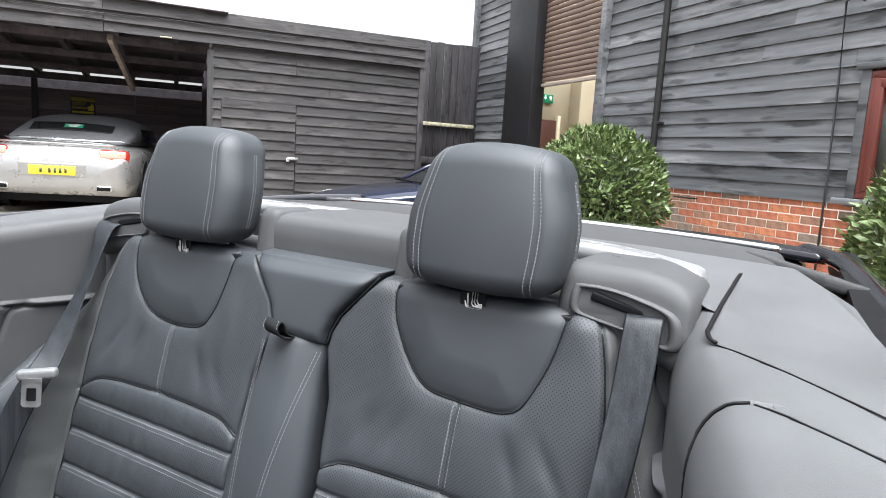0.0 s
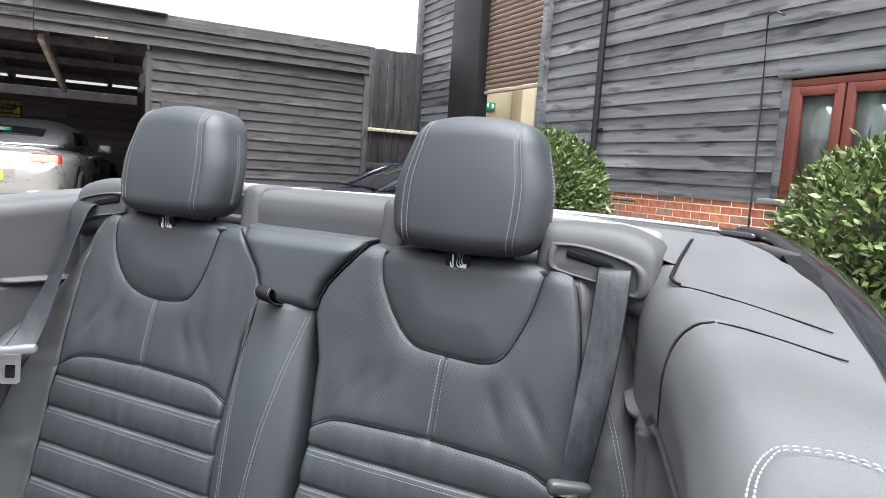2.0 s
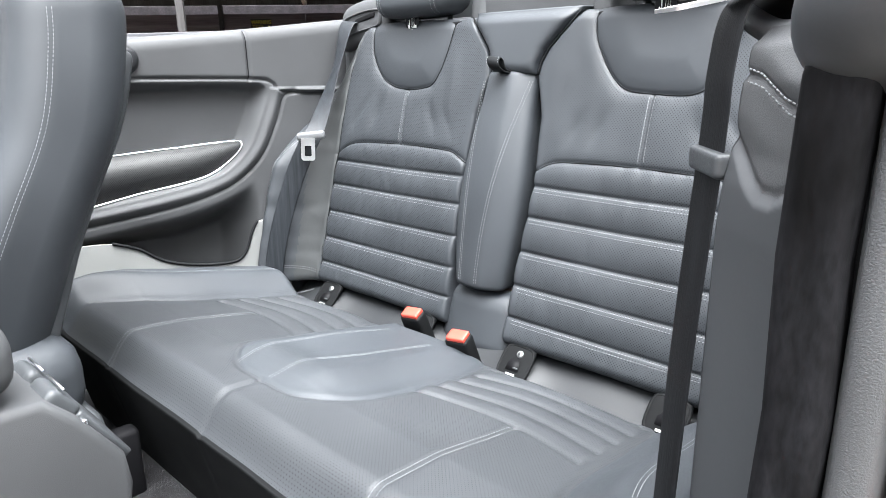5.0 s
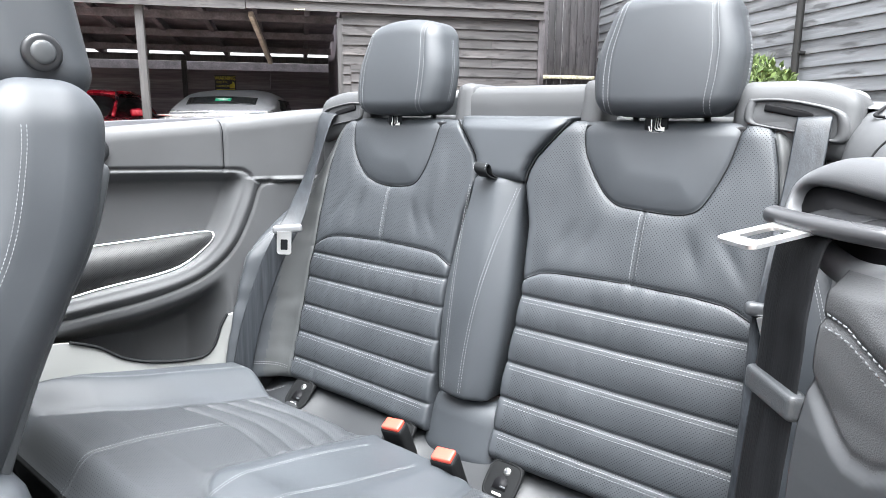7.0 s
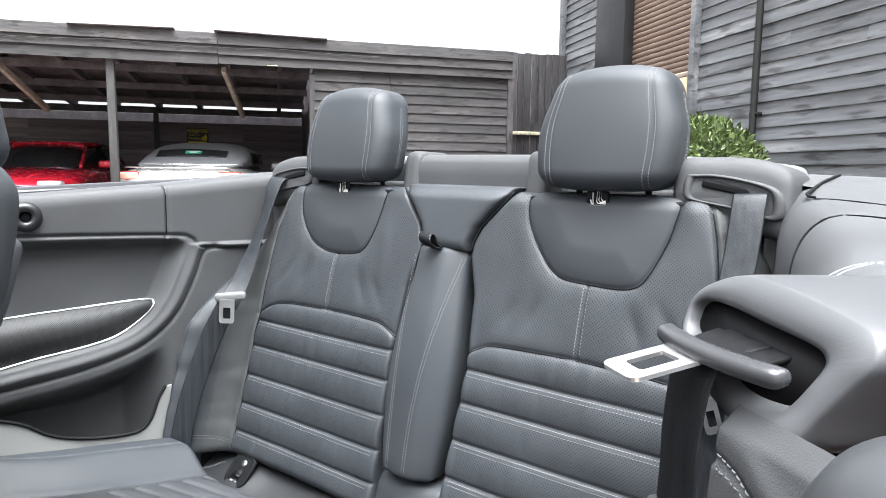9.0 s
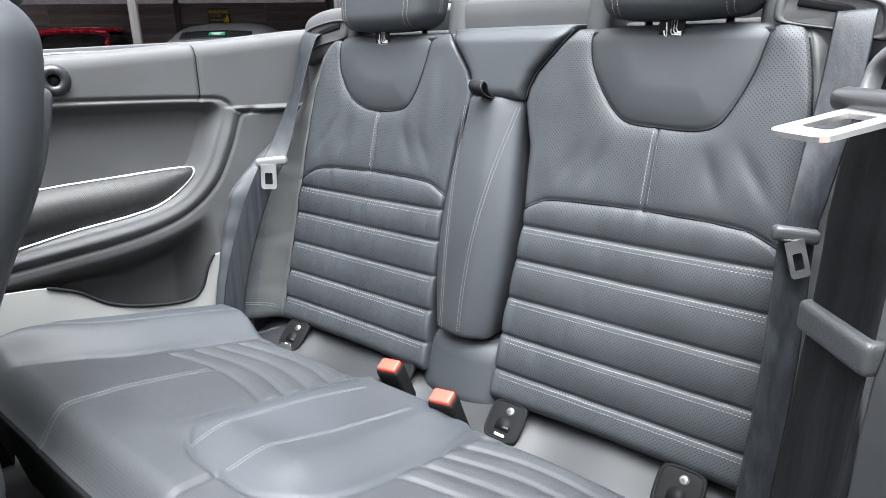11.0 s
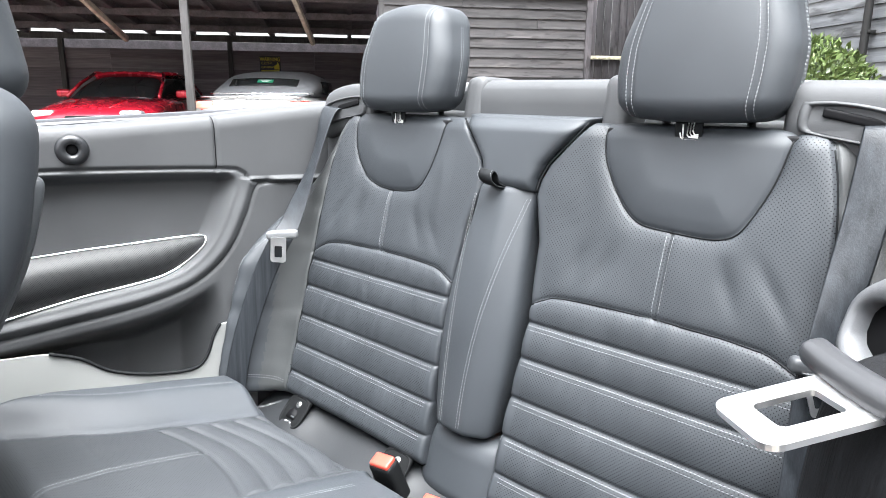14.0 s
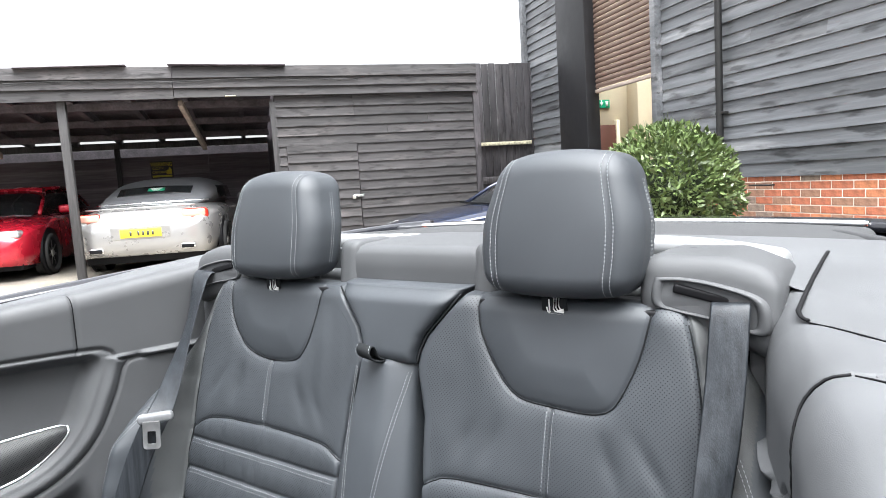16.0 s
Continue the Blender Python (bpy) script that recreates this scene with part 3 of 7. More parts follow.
for x in (-2.4, -6.0, -9.6):
    post = thing("shed_post", YARD, "grey weathered timber post holding up the open shed", "post", "posts of the open shed", "structure")
    part("timber", box((0.11, 0.11, 2.9 - SHED_G), (x, SHED_Y + 0.05, SHED_G + (2.9 - SHED_G) / 2), 0.008), POST_WOOD, post)
for x in (-0.85, -3.95, -7.0):
    p0, p1 = Vector((x, SHED_Y + 0.15, 2.76)), Vector((x + 0.2, SHED_Y + 1.75, 2.2))
    brace = thing("roof_brace", YARD, "pale raw timber strut under the shed roof", "strut", "struts under the shed roof", "structure")
    part("timber", box((0.07, (p1 - p0).length, 0.09), (p0 + p1) / 2, 0.005, (p1 - p0).to_track_quat("Y", "Z").to_matrix()), RAW_WOOD, brace)

sign = thing("warning_sign", YARD, "yellow and black warning sign on the shed's back wall", "sign")
sx, sy, sz = -1.79, BACK_Y - 0.06, 1.98
part("plate", box((0.46, 0.012, 0.42), (sx, sy, sz), 0.003), mat("dark_sign_plate", (0.03, 0.03, 0.025), 0.6), sign)
face = Matrix.Translation((sx, sy - 0.008, sz)) @ Matrix.Rotation(radians(90), 4, "X")
words("WARNING", 0.092, face @ Matrix.Translation((0, 0.135, 0)) @ Matrix.Diagonal((1, 1.3, 1, 1)), SIGN_YELLOW, sign)
words("C.C.T.V.", 0.07, face @ Matrix.Translation((-0.07, 0.05, 0)), SIGN_YELLOW, sign)
words("CAMERAS", 0.066, face @ Matrix.Translation((-0.055, -0.035, 0)), SIGN_YELLOW, sign)
part("pointer_mark", prism([(sx + 0.09, sz - 0.08), (sx + 0.2, sz - 0.08), (sx + 0.2, sz + 0.02), (sx + 0.16, sz + 0.08), (sx + 0.14, sz + 0.02), (sx + 0.09, sz)], sy - 0.012, sy - 0.006, axis=1), SIGN_YELLOW, sign)
part("small_print_bar", box((0.4, 0.006, 0.04), (sx, sy - 0.008, sz - 0.12), 0), SIGN_YELLOW, sign)

# unseen plain boarded walls, added on the yard's other sides to block low sky light
for nm, size, at in (("wall_yard_south", (28, 0.25, 2.4), (-4.0, -11.2, 1.0)), ("wall_yard_west", (0.25, 22, 2.4), (-15.5, -0.3, 1.0))):
    side_wall = yard_structure(nm, "unseen dark boarded wall, added to block low sky light")
    part("boarding", box(size, at, 0.01), GATE_BOARD, side_wall)

# gate between shed and barn
gate = tagged(new("door_2"), "tall dark plank gate between the shed and the barn", "gate", kind="structure")
gate.matrix_world = YARD
GY = 10.75
for i in range(10):
    x = 3.79 + i * 0.13
    part("plank", box((0.122, 0.03, 1.98), (x + 0.06, GY + random.uniform(-0.006, 0.006), 2.35 + random.uniform(-0.01, 0.01)), 0.005), GATE_BOARD, gate)
    part("plank", box((0.122, 0.03, 1.06), (x + 0.06, GY - 0.02 + random.uniform(-0.004, 0.004), SHED_G + 0.53), 0.005), GATE_BOARD, gate)
part("rail", box((1.05, 0.06, 0.06), (4.38, GY - 0.06, 1.95), 0.006), LICHEN, gate, "pale lichen-covered gate rail")
part("rail", box((1.28, 0.06, 0.12), (4.4, GY - 0.05, 1.32), 0.006), GATE_BOARD, gate)
part("stile", box((0.1, 0.07, 1.1), (3.86, GY - 0.06, SHED_G + 0.55), 0.006), GATE_BOARD, gate)

# barn
barn = yard_structure("wall_barn", "tall barn wall of black-stained weatherboards over brick")
W0 = 1.225
part("backing", box((0.2, 15.2, 5.6), (BARN_X + 0.13, -0.57, W0 + 2.8), 0), DARK_WOOD, barn)
part("backing", box((0.2, 1.28, 5.6), (BARN_X + 0.13, 10.24, W0 + 2.8), 0), DARK_WOOD, barn)
part("backing", box((0.2, 1.95, 1.0), (BARN_X + 0.13, 7.95, 6.3), 0), DARK_WOOD, barn)
part("gable_return", box((4.0, 0.2, 6.6), (BARN_X + 2.1, 11.0, 3.4), 0), DARK_WOOD, barn)
WIN = (2.2, 3.48, 1.29, 2.2)
for i, z in enumerate(np.arange(W0 - 0.022, 6.6, 0.1362)):
    def run(y0, y1):
        cuts = [y0]
        while y1 - cuts[-1] > 4.2:
            cuts.append(cuts[-1] + random.choice((2.7, 3.0, 3.6)))
        cuts.append(y1)
        for p, q in zip(cuts[:-1], cuts[1:]):
            board(barn, BARN_X, p, z, round(q - p - 0.004, 2), 0.1362, "y", BOARD)
    if WIN[2] - 0.12 < z < WIN[3] + 0.02:
        run(-8.0, WIN[0] - 0.08)
        run(WIN[1] + 0.08, 6.98)
    else:
        run(-8.0, 6.98)
    run(9.62, 10.88)
part("corner_board", box((0.14, 0.12, 6.6), (BARN_X - 0.03, 10.88, 3.4), 0.006), BOARD, barn)
part("door_jamb", box((0.16, 0.09, 6.6), (BARN_X - 0.04, 7.0, 3.3), 0.006), BOARD, barn)
part("door_pier", box((0.22, 0.88, 6.6), (BARN_X + 0.03, 9.15, 3.3), 0.01), mat("black_painted_pier", (0.012, 0.012, 0.014), 0.5, vary=0.2), barn, "smooth black painted pier beside the roller door")

shutter = tagged(new("door_3"), "brown roller shutter half raised over the barn doorway", "roller shutter", kind="structure")
shutter.matrix_world = YARD
slat = raw([(0, 0, 0), (-0.016, 0, 0.012), (-0.02, 0, 0.035), (-0.012, 0, 0.062), (0, 0, 0.07), (0, 1.86, 0), (-0.016, 1.86, 0.012), (-0.02, 1.86, 0.035), (-0.012, 1.86, 0.062), (0, 1.86, 0.07)],
           [(k, k + 1, k + 6, k + 5) for k in range(4)] + [(4, 0, 5, 9), (4, 3, 2, 1, 0), (5, 6, 7, 8, 9)])
slat.materials.append(SHUTTER)
for i in range(50):
    ob = new("slat", slat)
    ob.parent = shutter
    ob.location = (BARN_X + 0.1, 6.9, 2.58 + i * 0.072)
part("bottom_bar", box((0.05, 1.86, 0.05), (BARN_X + 0.1, 7.83, 2.54), 0.008), mat("pale_bottom_bar", (0.4, 0.33, 0.28), 0.5), shutter)

inner = yard_structure("wall_barn_room", "cream plastered room seen through the barn doorway")
part("plaster", box((4.4, 0.1, 6.2), (7.4, 10.85, 3.2), 0), CREAM, inner)
part("plaster", box((0.1, 4.4, 6.2), (8.2, 8.7, 3.2), 0), CREAM, inner)
part("plaster", box((3.2, 0.1, 6.2), (6.7, 6.6, 3.2), 0), CREAM, inner)
part("plaster_pier", box((0.3, 0.35, 6.2), (7.1, 10.62, 3.2), 0.01), CREAM, inner)
inner_door = tagged(new("door_4"), "red-brown inner door below the exit sign", "door", kind="structure")
inner_door.matrix_world = YARD
part("leaf", box((0.8, 0.06, 1.95), (6.25, 10.76, 1.225), 0.006), mat("dark_brown_door_wood", (0.06, 0.02, 0.014), 0.5, vary=0.2, vscale=6, stretch=(1, 1, 0.1)), inner_door)
part("frame", box((0.07, 0.1, 2.05), (6.69, 10.75, 1.26), 0.006), CREAM, inner_door)
exit_sign = thing("exit_sign", YARD, "green emergency exit sign on the cream wall", "sign")
part("plate", box((0.34, 0.02, 0.15), (6.39, 10.77, 2.59), 0.003), GREEN_SIGN, exit_sign)
part("arrow", prism([(6.36, 2.61), (6.39, 2.55), (6.42, 2.61), (6.4, 2.61), (6.4, 2.65), (6.38, 2.65), (6.38, 2.61)], 10.755, 10.762, axis=1), WHITE, exit_sign)
part("door_mark", box((0.05, 0.006, 0.09), (6.5, 10.757, 2.59), 0), WHITE, exit_sign)
part("mark_bar", box((0.06, 0.006, 0.08), (6.29, 10.757, 2.59), 0), WHITE, exit_sign)

pipe = thing("downpipe", YARD, "black downpipe on the barn's weatherboards", "pipe", kind="structure")
part("pipe", tube([(BARN_X - 0.09, 5.88, z) for z in np.linspace(0.1, 6.4, 16)], 0.038, 12), CABLE, pipe)
for z in (1.9, 3.5, 5.1):
    part("bracket", box((0.1, 0.12, 0.03), (BARN_X - 0.05, 5.88, z), 0.005), CABLE, pipe)
wire = thing("wall_cable", YARD, "thin black cable hanging down the barn wall from a hook", "cable")
part("cable", tube([(BARN_X - 0.05, 3.67, 2.78), (BARN_X - 0.08, 3.74, 2.82), (BARN_X - 0.06, 3.82, 2.8), (BARN_X - 0.05, 3.8, 2.2), (BARN_X - 0.05, 3.78, 1.4), (BARN_X - 0.03, 3.78, 0.3)], 0.010, 6), PLASTIC, wire)
bolt = thing("wall_bolt", YARD, "small iron bracket on the barn's brickwork", "bracket")
part("bar", tube([(BARN_X - 0.06, 5.5, 1.12), (BARN_X - 0.06, 5.25, 1.12), (BARN_X + 0.0, 5.23, 1.12)], 0.01, 6), CABLE, bolt)

window = tagged(new("window_1"), "red-brown wooden casement window with dusty panes", "window", kind="structure")
window.matrix_world = YARD
y0, y1, z0, z1 = WIN
for yy in (y0, y1):
    part("frame_post", box((0.12, 0.06, z1 - z0), (BARN_X - 0.02, yy, (z0 + z1) / 2), 0.006), WINDOW_WOOD, window)
for zz in (z0, z1):
    part("frame_rail", box((0.12, y1 - y0 + 0.06, 0.06), (BARN_X - 0.02, (y0 + y1) / 2, zz), 0.006), WINDOW_WOOD, window)
PANE = mat("dusty_window_glass", (0.10, 0.12, 0.115), 0.12, vary=0.35, vscale=9, stretch=(1, 1, 0.25), spec=0.7, rough_var=0.1)
cw = (y1 - y0) / 3
for i in range(3):
    c = y0 + cw * (i + 0.5)
    for s in (-1, 1):
        part("casement_stile", box((0.06, 0.075, z1 - z0 - 0.06), (BARN_X - 0.06, c + s * (cw / 2 - 0.045), (z0 + z1) / 2), 0.008), WINDOW_WOOD, window)
        part("casement_rail", box((0.06, cw - 0.1, 0.075), (BARN_X - 0.06, c, (z0 + z1) / 2 + s * ((z1 - z0) / 2 - 0.07)), 0.008), WINDOW_WOOD, window)
    part("pane", box((0.008, cw - 0.14, z1 - z0 - 0.18), (BARN_X - 0.05, c, (z0 + z1) / 2), 0), PANE, window)
part("sill", box((0.2, y1 - y0 + 0.3, 0.05), (BARN_X - 0.08, (y0 + y1) / 2, z0 - 0.06), 0.008), BOARD, window)
for yy in (y0 - 0.075, y1 + 0.075):
    part("outer_trim", box((0.09, 0.08, z1 - z0 + 0.2), (BARN_X - 0.03, yy, (z0 + z1) / 2), 0.006), BOARD, window)
part("drip_board", box((0.12, y1 - y0 + 0.3, 0.05), (BARN_X - 0.04, (y0 + y1) / 2, z1 + 0.07), 0.006), BOARD, window)

plinth = yard_structure("wall_barn_plinth", "red brick plinth under the barn's boards")
part("mortar", box((0.2, 15.2, 1.5), (BARN_X + 0.101, -0.57, W0 - 0.75), 0), MORTAR, plinth)
part("mortar", box((0.2, 2.0, 1.5), (BARN_X + 0.101, 9.95, W0 - 0.75), 0), MORTAR, plinth)


# ---- clipped bay bushes ----
def bush(x, y, z, r, seed, label, squash=1.0):
    rnd = random.Random(seed)
    ob = thing("bay_bush", YARD, label, "bush", "clipped bay bushes by the barn")
    g = ground_z(y)
    part("trunk", tube([(x, y, g), (x + 0.02, y, g + 0.3), (x - 0.01, y + 0.02, z - r * 0.3), (x, y, z + r * 0.2)], 0.035, 8), BARK, ob)
    verts, faces = [], []
    count = int(9500 * (r / 0.6) ** 2)
    for i in range(count):
        d = Vector((rnd.gauss(0, 1), rnd.gauss(0, 1), rnd.gauss(0, 1))).normalized()
        lump = 1 + 0.10 * noise.noise(d * 2.6 + Vector((seed, 0, 0))) + 0.05 * noise.noise(d * 7 + Vector((0, seed, 0)))
        depth = rnd.random() ** 2.2
        rad = r * lump * (1.0 - 0.34 * depth)
        p = Vector((x, y, z)) + Vector((d.x * rad, d.y * rad, d.z * rad * squash))
        if p.z < g + 0.15:
            continue
        axis = (d * 0.75 + Vector((rnd.uniform(-1, 1), rnd.uniform(-1, 1), rnd.uniform(-0.5, 1.1)))).normalized()
        side = axis.cross(Vector((rnd.uniform(-1, 1), rnd.uniform(-1, 1), rnd.uniform(-1, 1)))).normalized()
        up = side.cross(axis).normalized()
        L = rnd.uniform(0.045, 0.082)
        w = L * rnd.uniform(0.19, 0.25)
        fold, curl = rnd.uniform(0.1, 0.35) * w, rnd.uniform(-0.012, 0.02)
        b = len(verts)
        verts += [p, p + axis * L * 0.45 + side * w + up * fold, p + axis * L * 0.45 + up * curl * 0.4, p + axis * L * 0.45 - side * w + up * fold, p + axis * L + up * curl]
        faces += [(b, b + 1, b + 2), (b, b + 2, b + 3), (b + 1, b + 4, b + 2), (b + 2, b + 4, b + 3)]
    for i in range(int(26 * (r / 0.6))):
        d = Vector((rnd.gauss(0, 1), rnd.gauss(0, 1), abs(rnd.gauss(0, 1)))).normalized()
        base = Vector((x, y, z)) + d * r * 0.95
        tip = d + Vector((rnd.uniform(-0.3, 0.3), rnd.uniform(-0.3, 0.3), 0.7))
        for k in range(6):
            a = tip.normalized() + Vector((rnd.uniform(-0.5, 0.5), rnd.uniform(-0.5, 0.5), rnd.uniform(-0.2, 0.4)))
            a.normalize()
            s = a.orthogonal().normalized()
            p = base + tip.normalized() * 0.02 * k
            b = len(verts)
            verts += [p, p + a * 0.04 + s * 0.014, p + a * 0.085, p + a * 0.04 - s * 0.014]
            faces += [(b, b + 1, b + 2, b + 3)]
    part("crown", raw(verts, faces), LEAF, ob, "dense glossy green leaves with a few long shoots")
    # dark rounded core, added to stand in for the shade inside the crown
    part("inner_shade", rbox((r * 1.15, r * 1.15, r * 1.15 * squash), r * 0.55, (x, y, z), 6), mat("bush_inner_shade", (0.012, 0.02, 0.006), 0.9, vary=0.4, vscale=20), ob)
    return ob


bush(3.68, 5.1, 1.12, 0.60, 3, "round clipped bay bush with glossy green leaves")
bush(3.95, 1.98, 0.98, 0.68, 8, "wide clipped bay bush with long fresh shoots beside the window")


# ---- parked cars ----
def car_ring(y, hw, zb, zs, zt, crown=0.9, n=9):
    """One cross section of a body: sill, shoulder and top."""
    pts = []
    for k in range(n):
        a = k / (n - 1)
        pts.append((hw * (1 - crown * 0.0) * math.cos(a * math.pi / 2) ** 0.55 if a < 1 else 0.0, zs + (zt - zs) * math.sin(a * math.pi / 2) ** 1.3))
    side = [(hw * 0.93, zb), (hw * 0.985, zb + (zs - zb) * 0.35), (hw, zb + (zs - zb) * 0.7)]
    right = side + pts
    ring = [Vector((px, y, pz)) for px, pz in right] + [Vector((-px, y, pz)) for px, pz in right[::-1][1:]]
    return ring


def wheel(parent, x, y, r, side, name="wheel"):
    w = part(name, disc(r, 0.22, (0, 0, 0), "x", 32, hole=r * 0.68), TYRE, parent)
    w.location = (x - (0.11 if side > 0 else -0.11) + (0 if side > 0 else 0), y, r)
    w.rotation_euler = (0, 0, 0 if side > 0 else math.pi)
    rim = part("rim", disc(r * 0.69, 0.17, (0.0, 0, 0), "x", 24, hole=r * 0.6), SILVER, w)
    for k in range(7):
        a = 2 * math.pi * k / 7
        part("spoke", box((0.03, 0.05, r * 0.62), (0.16, -math.sin(a) * r * 0.33, math.cos(a) * r * 0.33), 0.006, Matrix.Rotation(a, 4, "X")), SILVER, rim)
    part("hub", disc(r * 0.16, 0.19, (0, 0, 0), "x", 16), SILVER, w)
    return w


def parked_car(name, place, label, paint, sections, cabin, wheels, roof_material, width, extras):
    ob = thing(name, place, label, "car")
    part("body", loft([car_ring(*s) for s in sections]), paint, ob)
    part("underside", box((width * 1.7, sections[-1][0] - sections[0][0] - 0.3, 0.2), (0, (sections[0][0] + sections[-1][0]) / 2, 0.26), 0.02), BLACK, ob)
    part("glasshouse", loft([car_ring(*s) for s in cabin]), DARK_GLASS, ob, "dark tinted glass")
    for s in (-1, 1):
        for y, r in wheels:
            arch = part("wheel_arch", disc(r * 1.14, 0.05, (0, 0, 0), "x", 32), BLACK, ob)
            arch.location, arch.rotation_euler = (s * (width - 0.045), y, r + 0.02), (0, 0, 0 if s > 0 else math.pi)
            wheel(ob, s * (width - 0.06), y, r, s)
    extras(ob)
    return ob


def silver_extras(ob):
    # soft top over the cabin, with a small rear window
    part("soft_top", loft([car_ring(0.52, 0.66, 0.93, 0.955, 0.99), car_ring(0.66, 0.74, 0.93, 0.99, 1.05), car_ring(0.95, 0.77, 0.93, 1.04, 1.2), car_ring(1.3, 0.77, 0.92, 1.12, 1.33), car_ring(1.8, 0.75, 0.92, 1.18, 1.37), car_ring(2.5, 0.72, 0.92, 1.16, 1.35), car_ring(2.62, 0.68, 0.92, 1.1, 1.28)]), GREY_FABRIC, ob, "grey fabric soft top, closed")
    rw = part("rear_window", rbox((1.04, 0.014, 0.23), 0.0065, (0, 0, 0), 6, lambda P: P + np.c_[np.zeros(len(P)), 0.02 * (P[:, 0] / 0.46) ** 2, np.zeros(len(P))]), DARK_GLASS, ob)
    rw.location, rw.rotation_euler = (0, 0.858, 1.172), (radians(-62), 0, 0)
    part("window_sticker", box((0.24, 0.003, 0.1), (0.02, -0.0095, 0.0), 0), GREEN_SIGN, rw, "green sticker with pale print")
    for k in range(3):
        part("print_bar", box((0.18 - 0.04 * k, 0.002, 0.014), (0.02, -0.012, 0.03 - 0.028 * k), 0), WHITE, rw)
    part("side_glass", box((0.02, 0.95, 0.2), (0.765, 1.95, 1.1), 0.01, Matrix.Rotation(radians(-14), 4, "Y")), DARK_GLASS, ob)
    part("tonneau_edge", tube([(math.sin(a) * 0.78, 0.72 - 0.24 * math.cos(a), 0.985) for a in np.linspace(-1.5, 1.5, 24)], 0.014, 8), ALU, ob)
    for s in (-1, 1):
        lamp = part("tail_lamp", rbox((0.36, 0.13, 0.19), 0.055, (s * 0.69, 0.1, 0.78), 6, lambda P, s=s: P + np.c_[np.zeros(len(P)), 0.5 * np.maximum(s * P[:, 0], 0) ** 1.0, np.zeros(len(P))]), LAMP_RED, ob, "red tail lamp")
        part("lamp_strip", rbox((0.31, 0.07, 0.11), 0.03, (s * 0.69, 0.056, 0.81), 6, lambda P, s=s: P + np.c_[np.zeros(len(P)), 0.5 * np.maximum(s * P[:, 0], 0), np.zeros(len(P))]), mat("pale_red_lens", (0.8, 0.42, 0.33), 0.15, vary=0.05, coat=0.6), lamp)
        pipe_ = part("exhaust_pipe", rbox((0.2, 0.1, 0.085), 0.04, (s * 0.6, 0.02, 0.36)), STEEL, ob)
        part("exhaust_bore", rbox((0.165, 0.02, 0.055), 0.009, (s * 0.6, -0.025, 0.36)), BLACK, pipe_)
        part("door_mirror", rbox((0.22, 0.12, 0.15), 0.05, (s * 0.99, 2.6, 0.99), 6, None, None, 8), SILVER, ob)
    plate = part("number_plate", box((0.54, 0.014, 0.12), (0, -0.018, 0.58), 0.003), YELLOW, ob, "yellow rear number plate")
    for k in range(5):
        part("plate_bar", box((0.026, 0.006, 0.062), (-0.13 + k * 0.062 + (0.04 if k else 0), -0.027, 0.58), 0), PLASTIC, plate)
    part("plate_recess", rbox((0.8, 0.05, 0.2), 0.02, (0, 0.012, 0.585)), SILVER, ob)
    part("bumper_crease", tube([(x, 0.0 + 0.12 * (x / 0.9) ** 4, 0.49) for x in np.linspace(-0.86, 0.86, 24)], 0.01, 6), SILVER, ob)
    part("boot_lid_edge", tube([(x, 0.075 + 0.1 * (x / 0.9) ** 4, 0.93) for x in np.linspace(-0.72, 0.72, 24)], 0.012, 6), SILVER, ob)


silver_sections = [(-0.01, 0.6, 0.36, 0.6, 0.66), (0.02, 0.76, 0.3, 0.66, 0.78), (0.08, 0.84, 0.26, 0.72, 0.9), (0.25, 0.9, 0.25, 0.76, 0.95), (0.7, 0.945, 0.24, 0.8, 0.985), (1.3, 0.96, 0.22, 0.82, 0.985), (2.4, 0.95, 0.2, 0.82, 0.98), (3.2, 0.95, 0.2, 0.78, 0.94), (4.2, 0.93, 0.22, 0.68, 0.84), (4.7, 0.82, 0.26, 0.6, 0.7), (4.82, 0.6, 0.32, 0.52, 0.58)]
silver_cabin = [(0.7, 0.5, 0.92, 0.95, 1.0), (1.3, 0.63, 0.9, 1.1, 1.33), (2.5, 0.62, 0.9, 1.12, 1.36), (3.2, 0.62, 0.9, 0.94, 0.98)]
parked_car("silver_convertible", YARD @ Matrix.Translation((-1.554, SHED_Y, SHED_G)) @ Matrix.Rotation(radians(-8.7), 4, "Z") @ Matrix.Diagonal((1.068, 1.06, 1.05, 1)),
           "silver two-door convertible with closed grey soft top in the open shed", SILVER, silver_sections, silver_cabin, ((0.95, 0.34), (3.7, 0.34)), GREY_FABRIC, 0.945, silver_extras)


